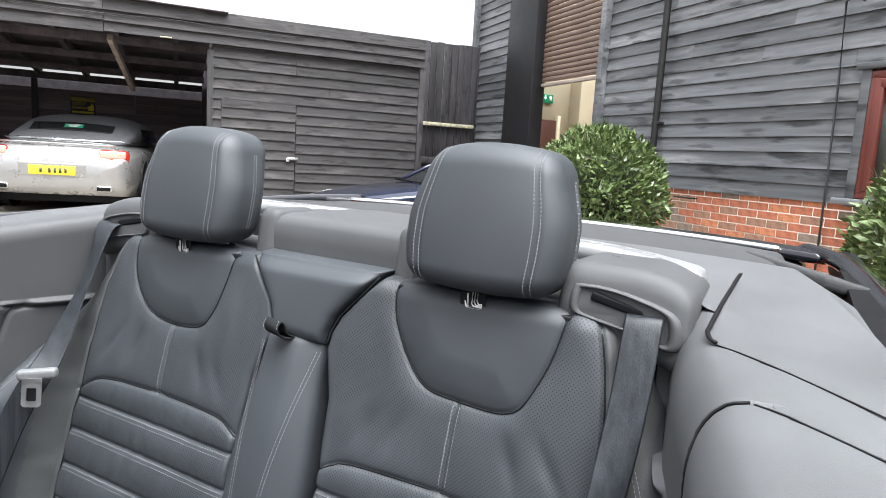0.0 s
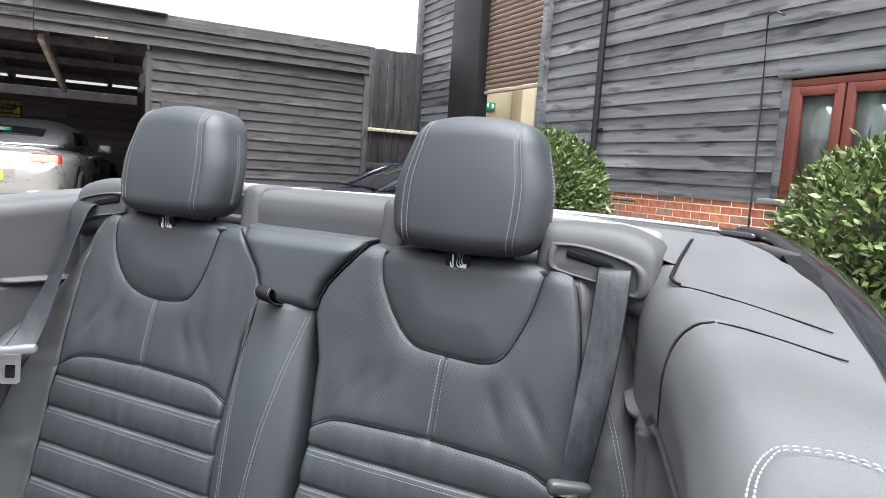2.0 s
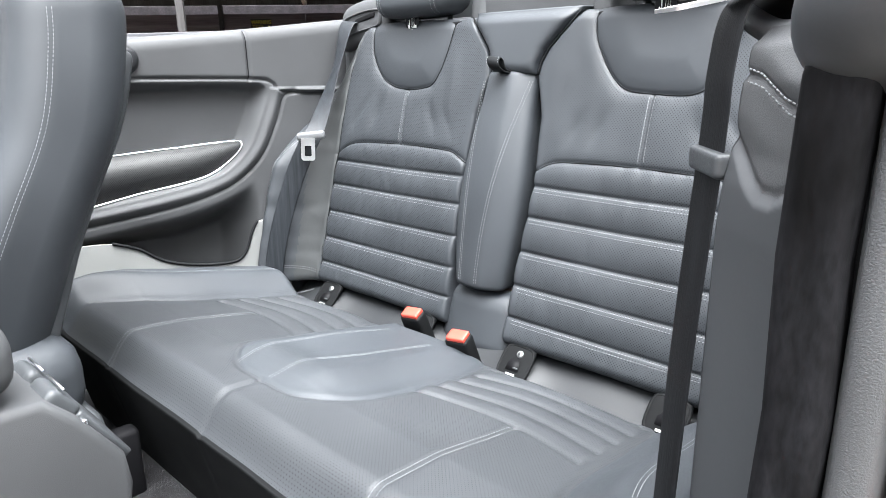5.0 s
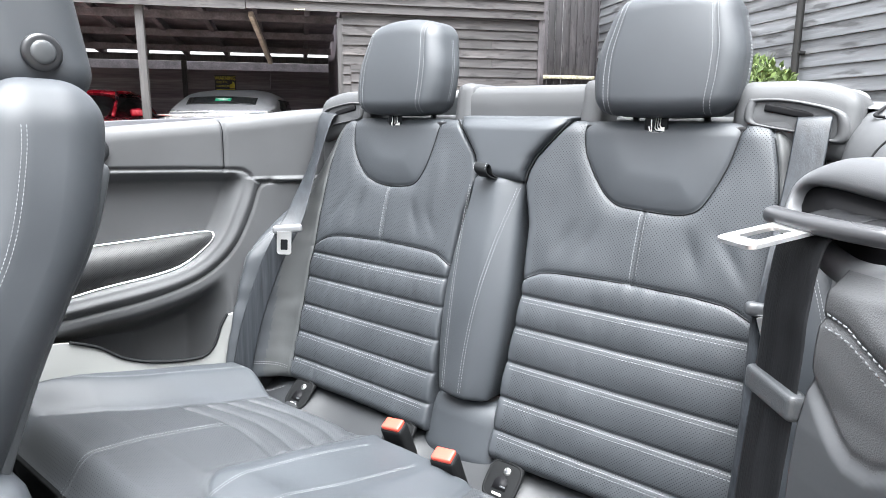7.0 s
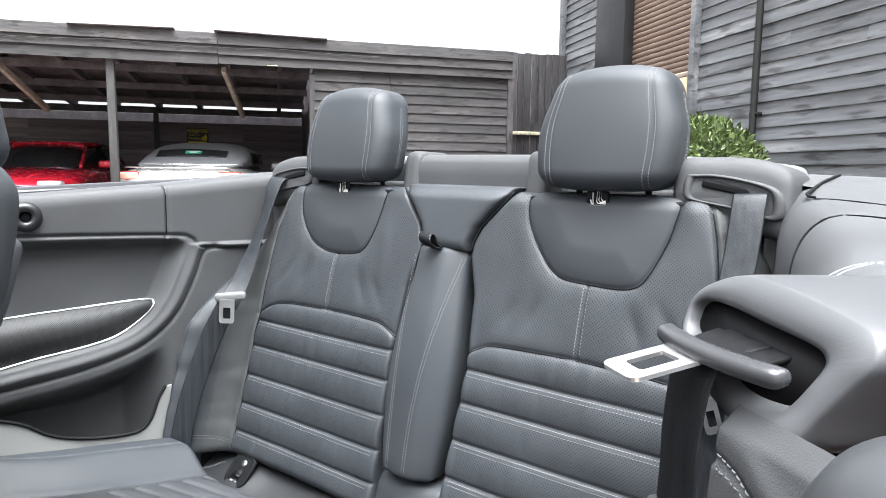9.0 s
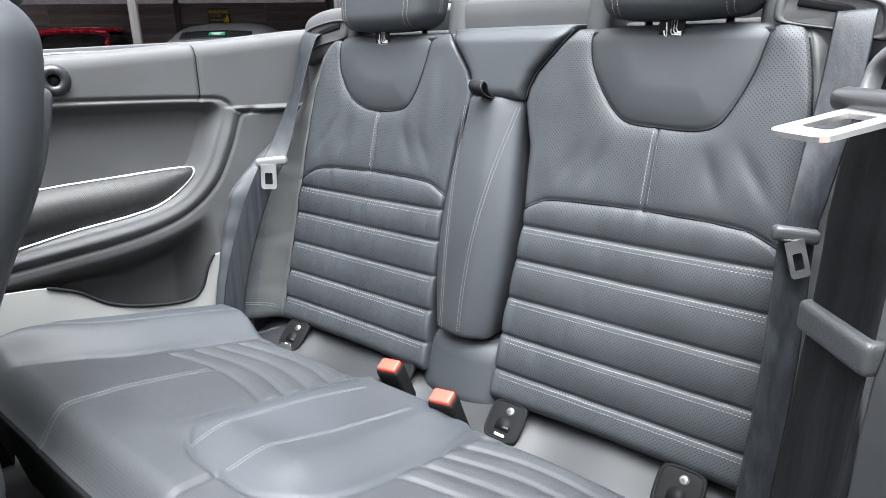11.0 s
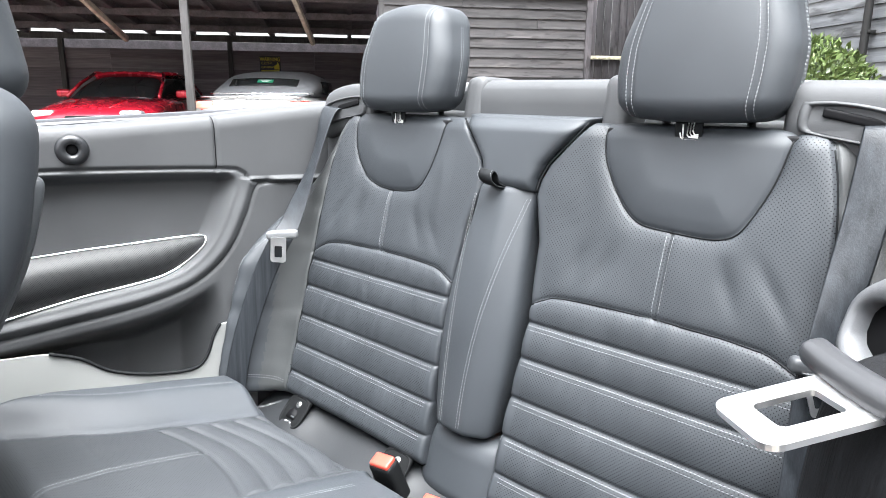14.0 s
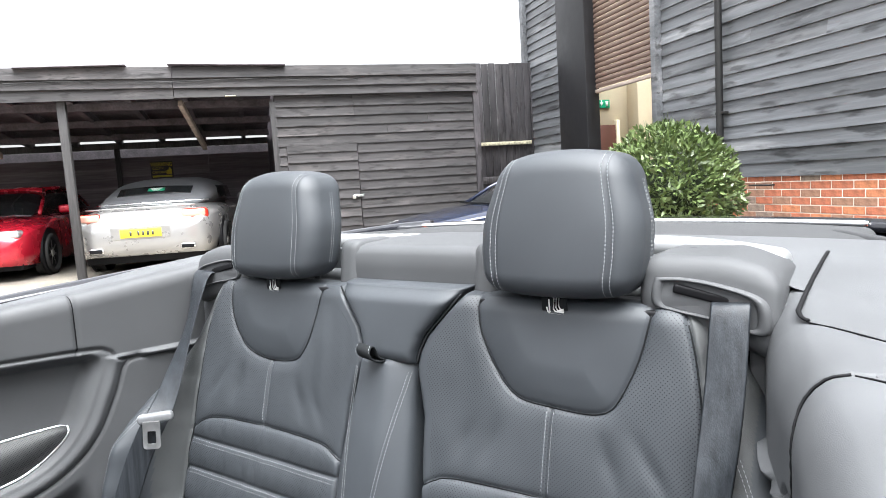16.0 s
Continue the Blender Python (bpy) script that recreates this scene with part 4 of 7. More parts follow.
def red_extras(ob):
    part("roof", loft([car_ring(1.86, 0.6, 1.3, 1.34, 1.4), car_ring(2.1, 0.6, 1.36, 1.4, 1.44), car_ring(2.8, 0.6, 1.36, 1.4, 1.455), car_ring(3.4, 0.55, 1.3, 1.34, 1.4)]), RED, ob)
    for s in (-1, 1):
        part("windscreen_pillar", tube([(s * 0.76, 1.1, 0.97), (s * 0.7, 1.5, 1.2), (s * 0.6, 1.88, 1.38)], 0.03, 8), RED, ob)
        part("roof_rail", tube([(s * 0.6, 1.88, 1.385), (s * 0.62, 2.6, 1.41), (s * 0.58, 3.4, 1.36), (s * 0.62, 4.1, 1.05)], 0.03, 8), RED, ob)
        part("door_mirror", rbox((0.24, 0.12, 0.14), 0.05, (s * 1.02, 1.55, 1.03)), RED, ob)
        part("head_lamp", rbox((0.34, 0.24, 0.12), 0.05, (s * 0.66, 0.13, 0.7)), LAMP_CLEAR, ob)
        part("door_line", tube([(s * 0.945, 1.35, 0.35), (s * 0.955, 1.35, 0.85)], 0.006, 6), BLACK, ob)
    part("grille", rbox((0.62, 0.06, 0.26), 0.03, (0, -0.01, 0.55)), BLACK, ob)
    part("bonnet_crease", tube([(0.3, 0.15, 0.79), (0.36, 0.6, 0.905), (0.42, 1.1, 0.975)], 0.008, 6), RED, ob)
    part("bonnet_crease", tube([(-0.3, 0.15, 0.79), (-0.36, 0.6, 0.905), (-0.42, 1.1, 0.975)], 0.008, 6), RED, ob)
    part("rear_view_mirror", rbox((0.22, 0.03, 0.06), 0.015, (0, 1.72, 1.27)), BLACK, ob)


red_sections = [(-0.03, 0.6, 0.3, 0.5, 0.6), (0.02, 0.8, 0.24, 0.6, 0.72), (0.25, 0.9, 0.22, 0.7, 0.82), (0.7, 0.94, 0.22, 0.78, 0.92), (1.2, 0.945, 0.2, 0.84, 0.985), (2.4, 0.95, 0.2, 0.87, 1.0), (3.6, 0.95, 0.2, 0.88, 1.02), (4.4, 0.92, 0.24, 0.86, 1.03), (4.8, 0.82, 0.3, 0.76, 0.95), (4.88, 0.6, 0.36, 0.6, 0.7)]
red_cabin = [(1.05, 0.66, 0.93, 0.95, 0.98), (1.45, 0.68, 0.92, 1.1, 1.21), (1.9, 0.63, 0.92, 1.28, 1.39), (2.8, 0.62, 0.92, 1.3, 1.42), (3.4, 0.6, 0.92, 1.25, 1.38), (4.2, 0.58, 0.92, 0.98, 1.02)]
parked_car("red_saloon", YARD @ Matrix.Translation((-4.1, SHED_Y + 0.55, SHED_G)) @ Matrix.Rotation(radians(-4), 4, "Z"), "red saloon car parked nose out in the open shed", RED, red_sections, red_cabin, ((0.9, 0.34), (3.8, 0.34)), RED, 0.94, red_extras)


def navy_extras(ob):
    part("roof", loft([car_ring(1.72, 0.55, 1.2, 1.22, 1.25), car_ring(2.0, 0.56, 1.24, 1.26, 1.3), car_ring(2.6, 0.55, 1.22, 1.25, 1.29), car_ring(3.2, 0.5, 1.1, 1.13, 1.17)]), NAVY, ob)
    for s in (-1, 1):
        part("windscreen_pillar", tube([(s * 0.7, 1.05, 0.9), (s * 0.64, 1.4, 1.1), (s * 0.56, 1.76, 1.25)], 0.025, 8), NAVY, ob)
        part("head_lamp", rbox((0.2, 0.36, 0.07), 0.034, (s * 0.65, -0.14, 0.655), 8, lambda P: P + np.c_[np.zeros(len(P)), np.zeros(len(P)), 0.3 * P[:, 1] - 1.2 * P[:, 0] ** 2]), LAMP_CLEAR, ob)
        part("door_mirror", rbox((0.2, 0.1, 0.12), 0.04, (s * 0.93, 1.45, 0.95)), NAVY, ob)
    part("windscreen_edge", tube([(x, 1.0 + 0.06 * (1 - (x / 0.7) ** 2) - 0.05, 0.905) for x in np.linspace(-0.68, 0.68, 14)], 0.012, 6), BLACK, ob)


navy_sections = [(-0.5, 0.5, 0.3, 0.42, 0.48), (-0.44, 0.7, 0.22, 0.5, 0.58), (-0.2, 0.82, 0.2, 0.6, 0.7), (0.2, 0.87, 0.2, 0.7, 0.79), (0.65, 0.88, 0.2, 0.75, 0.86), (1.1, 0.87, 0.2, 0.78, 0.9), (2.4, 0.87, 0.2, 0.8, 0.94), (3.4, 0.87, 0.2, 0.82, 0.96), (3.9, 0.8, 0.24, 0.76, 0.88), (4.1, 0.6, 0.3, 0.6, 0.7)]
navy_cabin = [(1.0, 0.62, 0.86, 0.88, 0.91), (1.4, 0.62, 0.86, 1.0, 1.1), (1.75, 0.58, 0.86, 1.14, 1.25), (2.6, 0.56, 0.86, 1.16, 1.28), (3.5, 0.5, 0.86, 0.92, 0.98)]
parked_car("navy_coupe", YARD @ Matrix.Translation((1.95, 8.15, ground_z(8.1) - 0.04)) @ Matrix.Rotation(radians(-90), 4, "Z"), "dark navy coupe standing half inside the barn doorway", NAVY, navy_sections, navy_cabin, ((0.45, 0.31), (3.2, 0.31)), NAVY, 0.865, navy_extras)

# ---- the convertible that the camera looks into ----
def in_car(name, label, category, group="", place=CAR):
    return thing(name, place, label, category, group)


def back_y(z):
    return -0.035 - 0.239 * (1.14 - z)


bench = in_car("rear_bench_seat", "black leather rear bench with grey stitching and a folded centre armrest", "car seat")

INNER = np.array([(0.44, 0.085), (0.6, 0.09), (0.8, 0.1), (0.95, 0.09), (1.03, 0.066), (1.06, 0.07), (1.09, 0.083), (1.115, 0.104), (1.145, 0.131), (1.17, 0.152), (1.19, 0.165)])
OUTER = np.array([(0.44, 0.75), (0.6, 0.775), (0.8, 0.745), (0.95, 0.68), (1.06, 0.63), (1.12, 0.6), (1.19, 0.56)])
BOWL = spline([(0.200, 1.18), (0.208, 1.13), (0.221, 1.075), (0.236, 1.037), (0.258, 1.012), (0.30, 1.003), (0.345, 1.002), (0.388, 1.008), (0.424, 1.022), (0.452, 1.045), (0.475, 1.075), (0.491, 1.11), (0.503, 1.18)], 6)
BOWL_RIGHT = spline([(0.18, 1.18), (0.19, 1.122), (0.204, 1.09), (0.227, 1.054), (0.253, 1.024), (0.281, 1.008), (0.323, 1.003), (0.37, 1.001), (0.41, 1.003), (0.436, 1.0155), (0.4555, 1.048), (0.472, 1.092), (0.483, 1.138), (0.49, 1.18)], 6)
MIDSEAM = np.array([(0.335, 1.0), (0.335, 0.862)])
INSERT = spline([(0.085, 0.822), (0.125, 0.848), (0.175, 0.860), (0.335, 0.862), (0.485, 0.857), (0.54, 0.842), (0.575, 0.82)], 6)
EDGE = spline([(0.525, 1.19), (0.553, 1.10), (0.568, 1.0), (0.572, 0.83), (0.578, 0.44)], 6)
RIBS = (0.803, 0.737, 0.662, 0.588, 0.518)


def backrest(s):
    """One side of the seat back; s: -1 or 1, the side of the car."""
    R, C = 230, 210
    bowl = BOWL_RIGHT if s > 0 else BOWL
    z = np.linspace(0.455, 1.168, R)[:, None] * np.ones((1, C))
    t = np.linspace(0, 1, C)[None, :] * np.ones((R, 1))
    lo, hi = np.interp(z, *INNER.T), np.interp(z, *OUTER.T)
    xi = lo + (hi - lo) * t
    y = back_y(z)
    # side bolster swells forward, the lap of the seat is slightly hollow
    y = y - (0.02 + (0.115 if s < 0 else 0.05) * smooth01((1.02 - z) / 0.26)) * np.exp(-((xi - 0.695) / 0.062) ** 2) * smooth01((1.12 - z) / 0.15) + 0.006 * np.exp(-((xi - 0.335) / 0.16) ** 2)
    roll = lambda e, r: r * (1 - np.sqrt(np.maximum(1 - np.clip(1 - e / r, 0, 1) ** 2, 0)))  # noqa: E731
    y = y + roll(xi - lo, 0.012 - 0.002 * smooth01((z - 1.0) / 0.06)) + roll(hi - xi, 0.085) + roll(1.172 - z, 0.03) + roll(z - 0.45, 0.03)
    inb = inside(xi, z, bowl)
    low = z < np.interp(xi, INSERT[:, 0], INSERT[:, 1])
    side = xi > np.interp(z, EDGE[::-1, 1], EDGE[::-1, 0])
    out = np.zeros_like(z)
    groove = lambda line, w, d: -d * np.exp(-(dist_line(xi, z, line) / w) ** 2)  # noqa: E731
    out += groove(bowl, 0.0042, 0.0036) + groove(bowl, 0.016, 0.004) + groove(INSERT, 0.0042, 0.0036) + groove(INSERT, 0.014, 0.002) + groove(EDGE, 0.0035, 0.005)
    out += 0.8 * groove(MIDSEAM, 0.0035, 0.005)
    for k, zr in enumerate(RIBS):
        line = np.array([(0.08, zr + 0.002), (0.335, zr - 0.003), (0.58, zr)])
        out += np.where(low & ~side, groove(line, 0.0032, 0.0034), 0)
    levels = np.array([0.44, *RIBS[::-1], 0.87])
    f = np.zeros_like(z)
    for a, b in zip(levels[:-1], levels[1:]):
        m = (z >= a) & (z < b)
        f = np.where(m, (z - a) / (b - a), f)
    out += np.where(low & ~side, 0.0055 * np.maximum(1 - (2 * f - 1) ** 2, 0) - 0.002, 0)
    out += np.where(inb, 0.009 * smooth01(dist_line(xi, z, bowl) / 0.07), 0)
    upper = ~inb & ~low & ~side
    wr = noise2(xi * (1.4 if s > 0 else 1.7) + 3 * s, z * 0.7, 15, 2.0 * s)
    fan = np.zeros_like(z)
    for cx, cz, lean, k in ((0.415, 1.0, 0.35, 0.008), (0.255, 0.995, -0.35, 0.007), (0.462, 1.005, 0.62, 0.008), (0.205, 0.985, -0.45, 0.006)):
        dx = xi - cx - (cz - z) * lean
        fan += k * np.exp(-(dx / 0.015) ** 2) * smooth01((cz - z) / 0.075) * smooth01((z - 0.87) / 0.07)
    out += np.where(upper, 0.003 * wr - 0.5 * fan, 0)
    out += np.where(side, 0.0035 * noise2(xi * 0.5, z, 26, 7.0), 0)
    wr2 = noise2(xi * 2.0, z * 0.5, 24, 11.0 + s)
    out += np.where(low & ~side, 0.0019 * wr2, 0)
    y = y - 0.97 * out
    zz = z + 0.23 * out
    P = np.stack([s * xi, y, zz], -1)
    # the sides and the top turn back to give the seat its thickness
    P = np.concatenate([P[:, :1] + [0, 0.09, 0], P[:, :1] + [0, 0.03, 0], P, P[:, -1:] + [0.012 * s, 0.05, 0], P[:, -1:] + [0.012 * s, 0.16, 0]], 1)
    P = np.concatenate([P[:1] + [0, 0.06, 0.0], P, P[-1:] + [0, 0.04, 0.002], P[-1:] + [0, 0.1, -0.01]], 0)

    def grow(M, val=None):
        M = np.concatenate([M[:, :1], M[:, :1], M, M[:, -1:], M[:, -1:]], 1)
        return np.concatenate([M[:1], M, M[-1:], M[-1:]], 0)
    cell = lambda M: grow(M)[:-1, :-1]  # noqa: E731
    rim_ = (xi - lo < 0.02) & ~inb
    upper, low = upper & ~rim_, low & ~rim_
    regions = {"edge_roll": (cell(rim_ & ~side), LEATHER, ""), "bowl_pad": (cell(inb), LEATHER, "smooth padded leather bowl"), "side_strip": (cell(side & ~inb & (xi < 0.632)), BOLSTER, "greyer creased leather strip"), "side_bolster": (cell(side & ~inb & (xi >= 0.632)), LEATHER, "padded black leather wing of the seat"), "shoulder_panel": (cell(upper), PERF, "perforated leather shoulder panel")}
    bands = np.searchsorted(np.array(RIBS[::-1]), z)
    for k in range(6):
        regions["padded_rib" if k == 0 else "padded_rib." + str(k)] = (cell(low & ~side & (bands == k)), PERF, "")
    holder = tagged(new("backrest"), "stitched black leather seat back with padded ribs")
    holder.parent = bench
    sheet(P, regions, holder, flip=s < 0)

    def on(line):
        """Points and facings on the finished surface for a line of (across, height)."""
        pts, nor = [], []
        for a, b in line:
            i = np.interp(b, z[:, 0], np.arange(R))
            q = (a - np.interp(b, *INNER.T)) / (np.interp(b, *OUTER.T) - np.interp(b, *INNER.T)) * (C - 1)
            i0, j0 = int(np.clip(i, 0, R - 2)), int(np.clip(q, 0, C - 2))
            fi, fj = np.clip(i - i0, 0, 1), np.clip(q - j0, 0, 1)
            G = np.stack([s * xi, y, zz], -1)
            p = G[i0, j0] * (1 - fi) * (1 - fj) + G[i0 + 1, j0] * fi * (1 - fj) + G[i0, j0 + 1] * (1 - fi) * fj + G[i0 + 1, j0 + 1] * fi * fj
            w = np.cross(G[i0, j0 + 1] - G[i0, j0], G[i0 + 1, j0] - G[i0, j0]) * s
            w /= np.linalg.norm(w)
            pts.append(p + w * 0.0006), nor.append(w)
        return np.array(pts), np.array(nor)
    lines = []
    for zr in RIBS:
        for off in (-0.0045, -0.0115):
            lines.append(on([(a, zr + off - 0.003 * (1 - abs(a - 0.335) / 0.25)) for a in np.linspace(0.105, 0.566, 40)]))
    for off in (-0.006, 0.006):
        lines.append(on([(0.335 + off, b) for b in np.linspace(0.997, 0.868, 20)]))
    for off in (0.0, 0.006):
        lines.append(on([(np.interp(b, *OUTER.T) - 0.05 - off, b) for b in np.linspace(0.98, 0.52, 50)]))
        lines.append(on([(a, 0.482 + off + (a - 0.58) * 0.25) for a in np.linspace(0.585, 0.66, 10)]))
    part("stitching", stitch_mesh(lines), THREAD, holder, "pale grey double stitching")
    for line, r in ((bowl, 0.0014), (INSERT, 0.0012), (EDGE[3:], 0.0014)):
        pts, _ = on([(a, b) for a, b in line if b < 1.166])
        part("seam_piping", tube(pts, r, 6), PIPING, holder)
    return holder


for side_ in (1, -1):
    backrest(side_)

# centre: top pad, armrest, lower bolster
PADW = np.array([(1.03, 0.062), (1.06, 0.066), (1.09, 0.079), (1.115, 0.1), (1.145, 0.127), (1.17, 0.148), (1.19, 0.16)])


def centre_pad():
    R, C = 46, 60
    z = np.linspace(1.036, 1.176, R)[:, None] * np.ones((1, C))
    t = np.linspace(-1, 1, C)[None, :] * np.ones((R, 1))
    x = t * (np.interp(z, *PADW.T) - 0.004)
    q = (z - 1.036) / 0.14
    swell = np.sqrt(np.clip(1 - np.abs(t) ** 8, 0, 1)) * np.sqrt(np.clip(1 - (1 - np.clip(q / 0.2, 0, 1)) ** 2.2, 0, 1))
    y = back_y(z) + 0.008 - 0.024 * swell + 0.02 * smooth01((q - 0.75) / 0.25) ** 2
    P = np.stack([x, y, z], -1)
    P = np.concatenate([P[:, :1] + [0, 0.06, 0], P, P[:, -1:] + [0, 0.06, 0]], 1)
    P = np.concatenate([P[:1] + [0, 0.06, 0], P, P[-1:] + [0, 0.03, 0.003], P[-1:] + [0, 0.09, 0.0]], 0)
    sheet(P, {"centre_pad": (np.ones((P.shape[0] - 1, P.shape[1] - 1), bool), LEATHER, "smooth leather pad above the armrest")}, bench)


centre_pad()
for sg in (-1, 1):
    part("seam_piping", tube([(sg * (float(np.interp(zz, *PADW.T)) + 0.001), back_y(zz) + 0.006, zz) for zz in np.linspace(1.038, 1.168, 20)], 0.002, 6), PIPING, bench)


def arm_shape(P):
    Q = P.copy()
    h = (P[:, 2] + 0.243) / 0.486
    Q[:, 0] = P[:, 0] * (0.86 + 0.22 * np.sin(np.clip(h * 1.15, 0, 1) * math.pi)) + 0.004
    Q[:, 1] = P[:, 1] + 0.012 * (np.abs(P[:, 0]) / 0.075) ** 2 + np.where(P[:, 0] > 0.02, (P[:, 0] - 0.02) * 0.30, 0) + 0.239 * P[:, 2] - 0.018 * np.sin(np.clip(h, 0, 1) * math.pi)
    return Q


armrest = part("armrest", rbox((0.148, 0.08, 0.486), 0.014, (-0.008, back_y(0.8) + 0.025, 0.803), 14, arm_shape), LEATHER, bench, "folded leather centre armrest")


def arm_line(a, b, off):
    pts = []
    for zz in np.linspace(1.025, 0.572, 40):
        k = (1.025 - zz) / 0.453
        x = a + (b - a) * math.sin(k * math.pi / 2) + off
        u = (x + 0.008 - 0.004) / (0.86 + 0.22 * math.sin(min((1.046 - zz) and (zz - 0.56) / 0.486 * 1.15, 1) * math.pi))
        y = back_y(0.8) + 0.025 - 0.04 + 0.012 * (abs(u) / 0.075) ** 2 + (max(u - 0.02, 0) * 0.3) + 0.239 * (zz - 0.803) - 0.018 * math.sin((zz - 0.56) / 0.486 * math.pi)
        pts.append((x, y - 0.0012, zz))
    return np.array(pts), np.array([(0, -0.97, 0.23)] * len(pts))


part("stitching", stitch_mesh([arm_line(0.05, 0.0, 0), arm_line(0.05, 0.0, 0.006), arm_line(-0.074, -0.05, 0), arm_line(-0.074, -0.05, 0.006)]), THREAD, armrest, "pale grey double stitching")
pull = part("pull_loop", strap([(-0.014, -0.070, 1.042), (-0.016, -0.090, 1.046), (-0.018, -0.104, 1.055), (-0.020, -0.106, 1.066), (-0.021, -0.098, 1.074), (-0.020, -0.089, 1.069), (-0.018, -0.082, 1.052), (-0.014, -0.068, 1.044)], [(1, -0.08, -0.1)] * 8, 0.036, 0.003), PIPING, armrest, "black leather pull loop")
part("stitching", stitch_mesh([(np.array([(-0.033 + k, -0.1005, 1.050), (-0.0345 + k, -0.1085, 1.058), (-0.036 + k, -0.1085, 1.067), (-0.037 + k, -0.1, 1.0775)]), np.array([(0, -0.8, -0.6), (0, -1, -0.2), (0, -1, 0.3), (0, -0.5, 0.9)])) for k in (0.0, 0.031)]), THREAD, pull)


def low_shape(P):
    Q = P.copy()
    Q[:, 1] = P[:, 1] + 0.239 * P[:, 2] + 0.01 * (P[:, 0] / 0.09) ** 2
    Q[:, 0] = P[:, 0] * (1.0 - 0.12 * (P[:, 2] + 0.055) / 0.11)
    return Q


part("centre_bolster", rbox((0.23, 0.1, 0.15), 0.035, (0.0, back_y(0.5) + 0.05, 0.478), 14, low_shape), LEATHER, bench, "smooth leather roll under the armrest")


# cushion
def cushion():
    R, C = 150, 230
    y = np.linspace(-0.865, -0.268, R)[:, None] * np.ones((1, C))
    x = np.linspace(-0.705, 0.705, C)[None, :] * np.ones((R, 1))
    z = np.interp(y, [-0.87, -0.8, -0.7, -0.5, -0.25, -0.19], [0.535, 0.548, 0.54, 0.5, 0.45, 0.44])
    ax = np.abs(x)
    z = z - 0.05 * smooth01((-0.80 - y) / 0.065) ** 1.6
    # outer bolsters, centre section and the two hollows
    bol = spline([(0.50, -0.2), (0.515, -0.4), (0.525, -0.6), (0.56, -0.72), (0.60, -0.80)], 8)
    z = z + 0.05 * smooth01((ax - np.interp(y, bol[::-1, 1], bol[::-1, 0])) / 0.09) - 0.05 * smooth01((ax - 0.655) / 0.05) ** 2
    mid = smooth01((0.172 - np.abs(x + 0.02)) / 0.085) * smooth01((y + 0.745) / 0.09)
    z = z + 0.024 * mid - 0.06 * smooth01((0.12 - ax) / 0.03) * smooth01((y + 0.33) / 0.04)
    z = z - 0.075 * smooth01((y + 0.325) / 0.055) ** 1.5
    out = np.zeros_like(z)
    cen = spline([(0.0, -0.745), (0.08, -0.74), (0.14, -0.70), (0.168, -0.62), (0.165, -0.45), (0.135, -0.3), (0.13, -0.2)], 6)
    out -= 0.005 * np.exp(-(dist_line(ax, y, cen) / 0.005) ** 2)
    out -= 0.006 * np.exp(-(dist_line(ax, y, bol) / 0.005) ** 2)
    out -= 0.005 * np.exp(-(dist_line(x, y, [(0, -0.9), (0, -0.745)]) / 0.005) ** 2)
    lap = (ax > 0.175) & (ax < 0.5)
    for k, yr in enumerate((-0.52, -0.465, -0.41, -0.355, -0.30)):
        out -= np.where(lap, 0.0045 * np.exp(-((y - yr + 0.03 * ((ax - 0.335) / 0.16) ** 2) / 0.006) ** 2), 0)
    out -= np.where(lap & (y < -0.52), 0.004 * np.exp(-((ax - 0.368) / 0.004) ** 2), 0)
    out += 0.004 * noise2(x, y, 6, 4.0)
    for yr in (-0.4925, -0.4375, -0.3825, -0.3275):
        out += np.where(lap, 0.004 * np.exp(-((y - yr + 0.03 * ((ax - 0.335) / 0.16) ** 2) / 0.016) ** 2), 0)
    z = z + out
    P = np.stack([x, y, z], -1)
    P = np.concatenate([P[:, :1] + [0, 0, -0.12], P, P[:, -1:] + [0, 0, -0.12]], 1)
    P = np.concatenate([P[:1] + [0, 0.045, -0.2], P[:1] + [0, 0.015, -0.06], P], 0)
    g = lambda M: np.concatenate([M[:1], M[:1], np.concatenate([M[:, :1], M, M[:, -1:]], 1)[:, :]][2:], 0)  # noqa: E731

    def cell(M):
        M = np.concatenate([M[:, :1], M, M[:, -1:]], 1)
        return np.concatenate([M[:1], M[:1], M], 0)[:-1, :-1]
    centre = inside(ax, y, np.vstack([cen, [(-0.001, -0.2), (-0.001, -0.745)]]))
    bolx = np.interp(y, bol[::-1, 1], bol[::-1, 0])
    outer = (ax > bolx) & ~centre
    front = ~centre & ~outer
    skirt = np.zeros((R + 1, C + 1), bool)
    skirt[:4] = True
    holder = tagged(new("cushion"), "black leather seat cushion with a raised centre")
    holder.parent = bench
    # the front skirt's shade is put in as near-black colour
    sheet(P, {"front_skirt": (skirt, BLACK_AND_SHADE, "front face of the cushion, its shade painted near-black"), "centre_section": (cell(centre) & ~skirt, LEATHER, "smooth raised centre section"), "outer_bolster": (cell(outer & (x < 0)) & ~skirt, LEATHER, ""), "outer_bolster.001": (cell(outer & (x > 0)) & ~skirt, LEATHER, ""), "lap_panel": (cell(front) & ~skirt, PERF_FLAT, "perforated leather lap panel")}, holder)

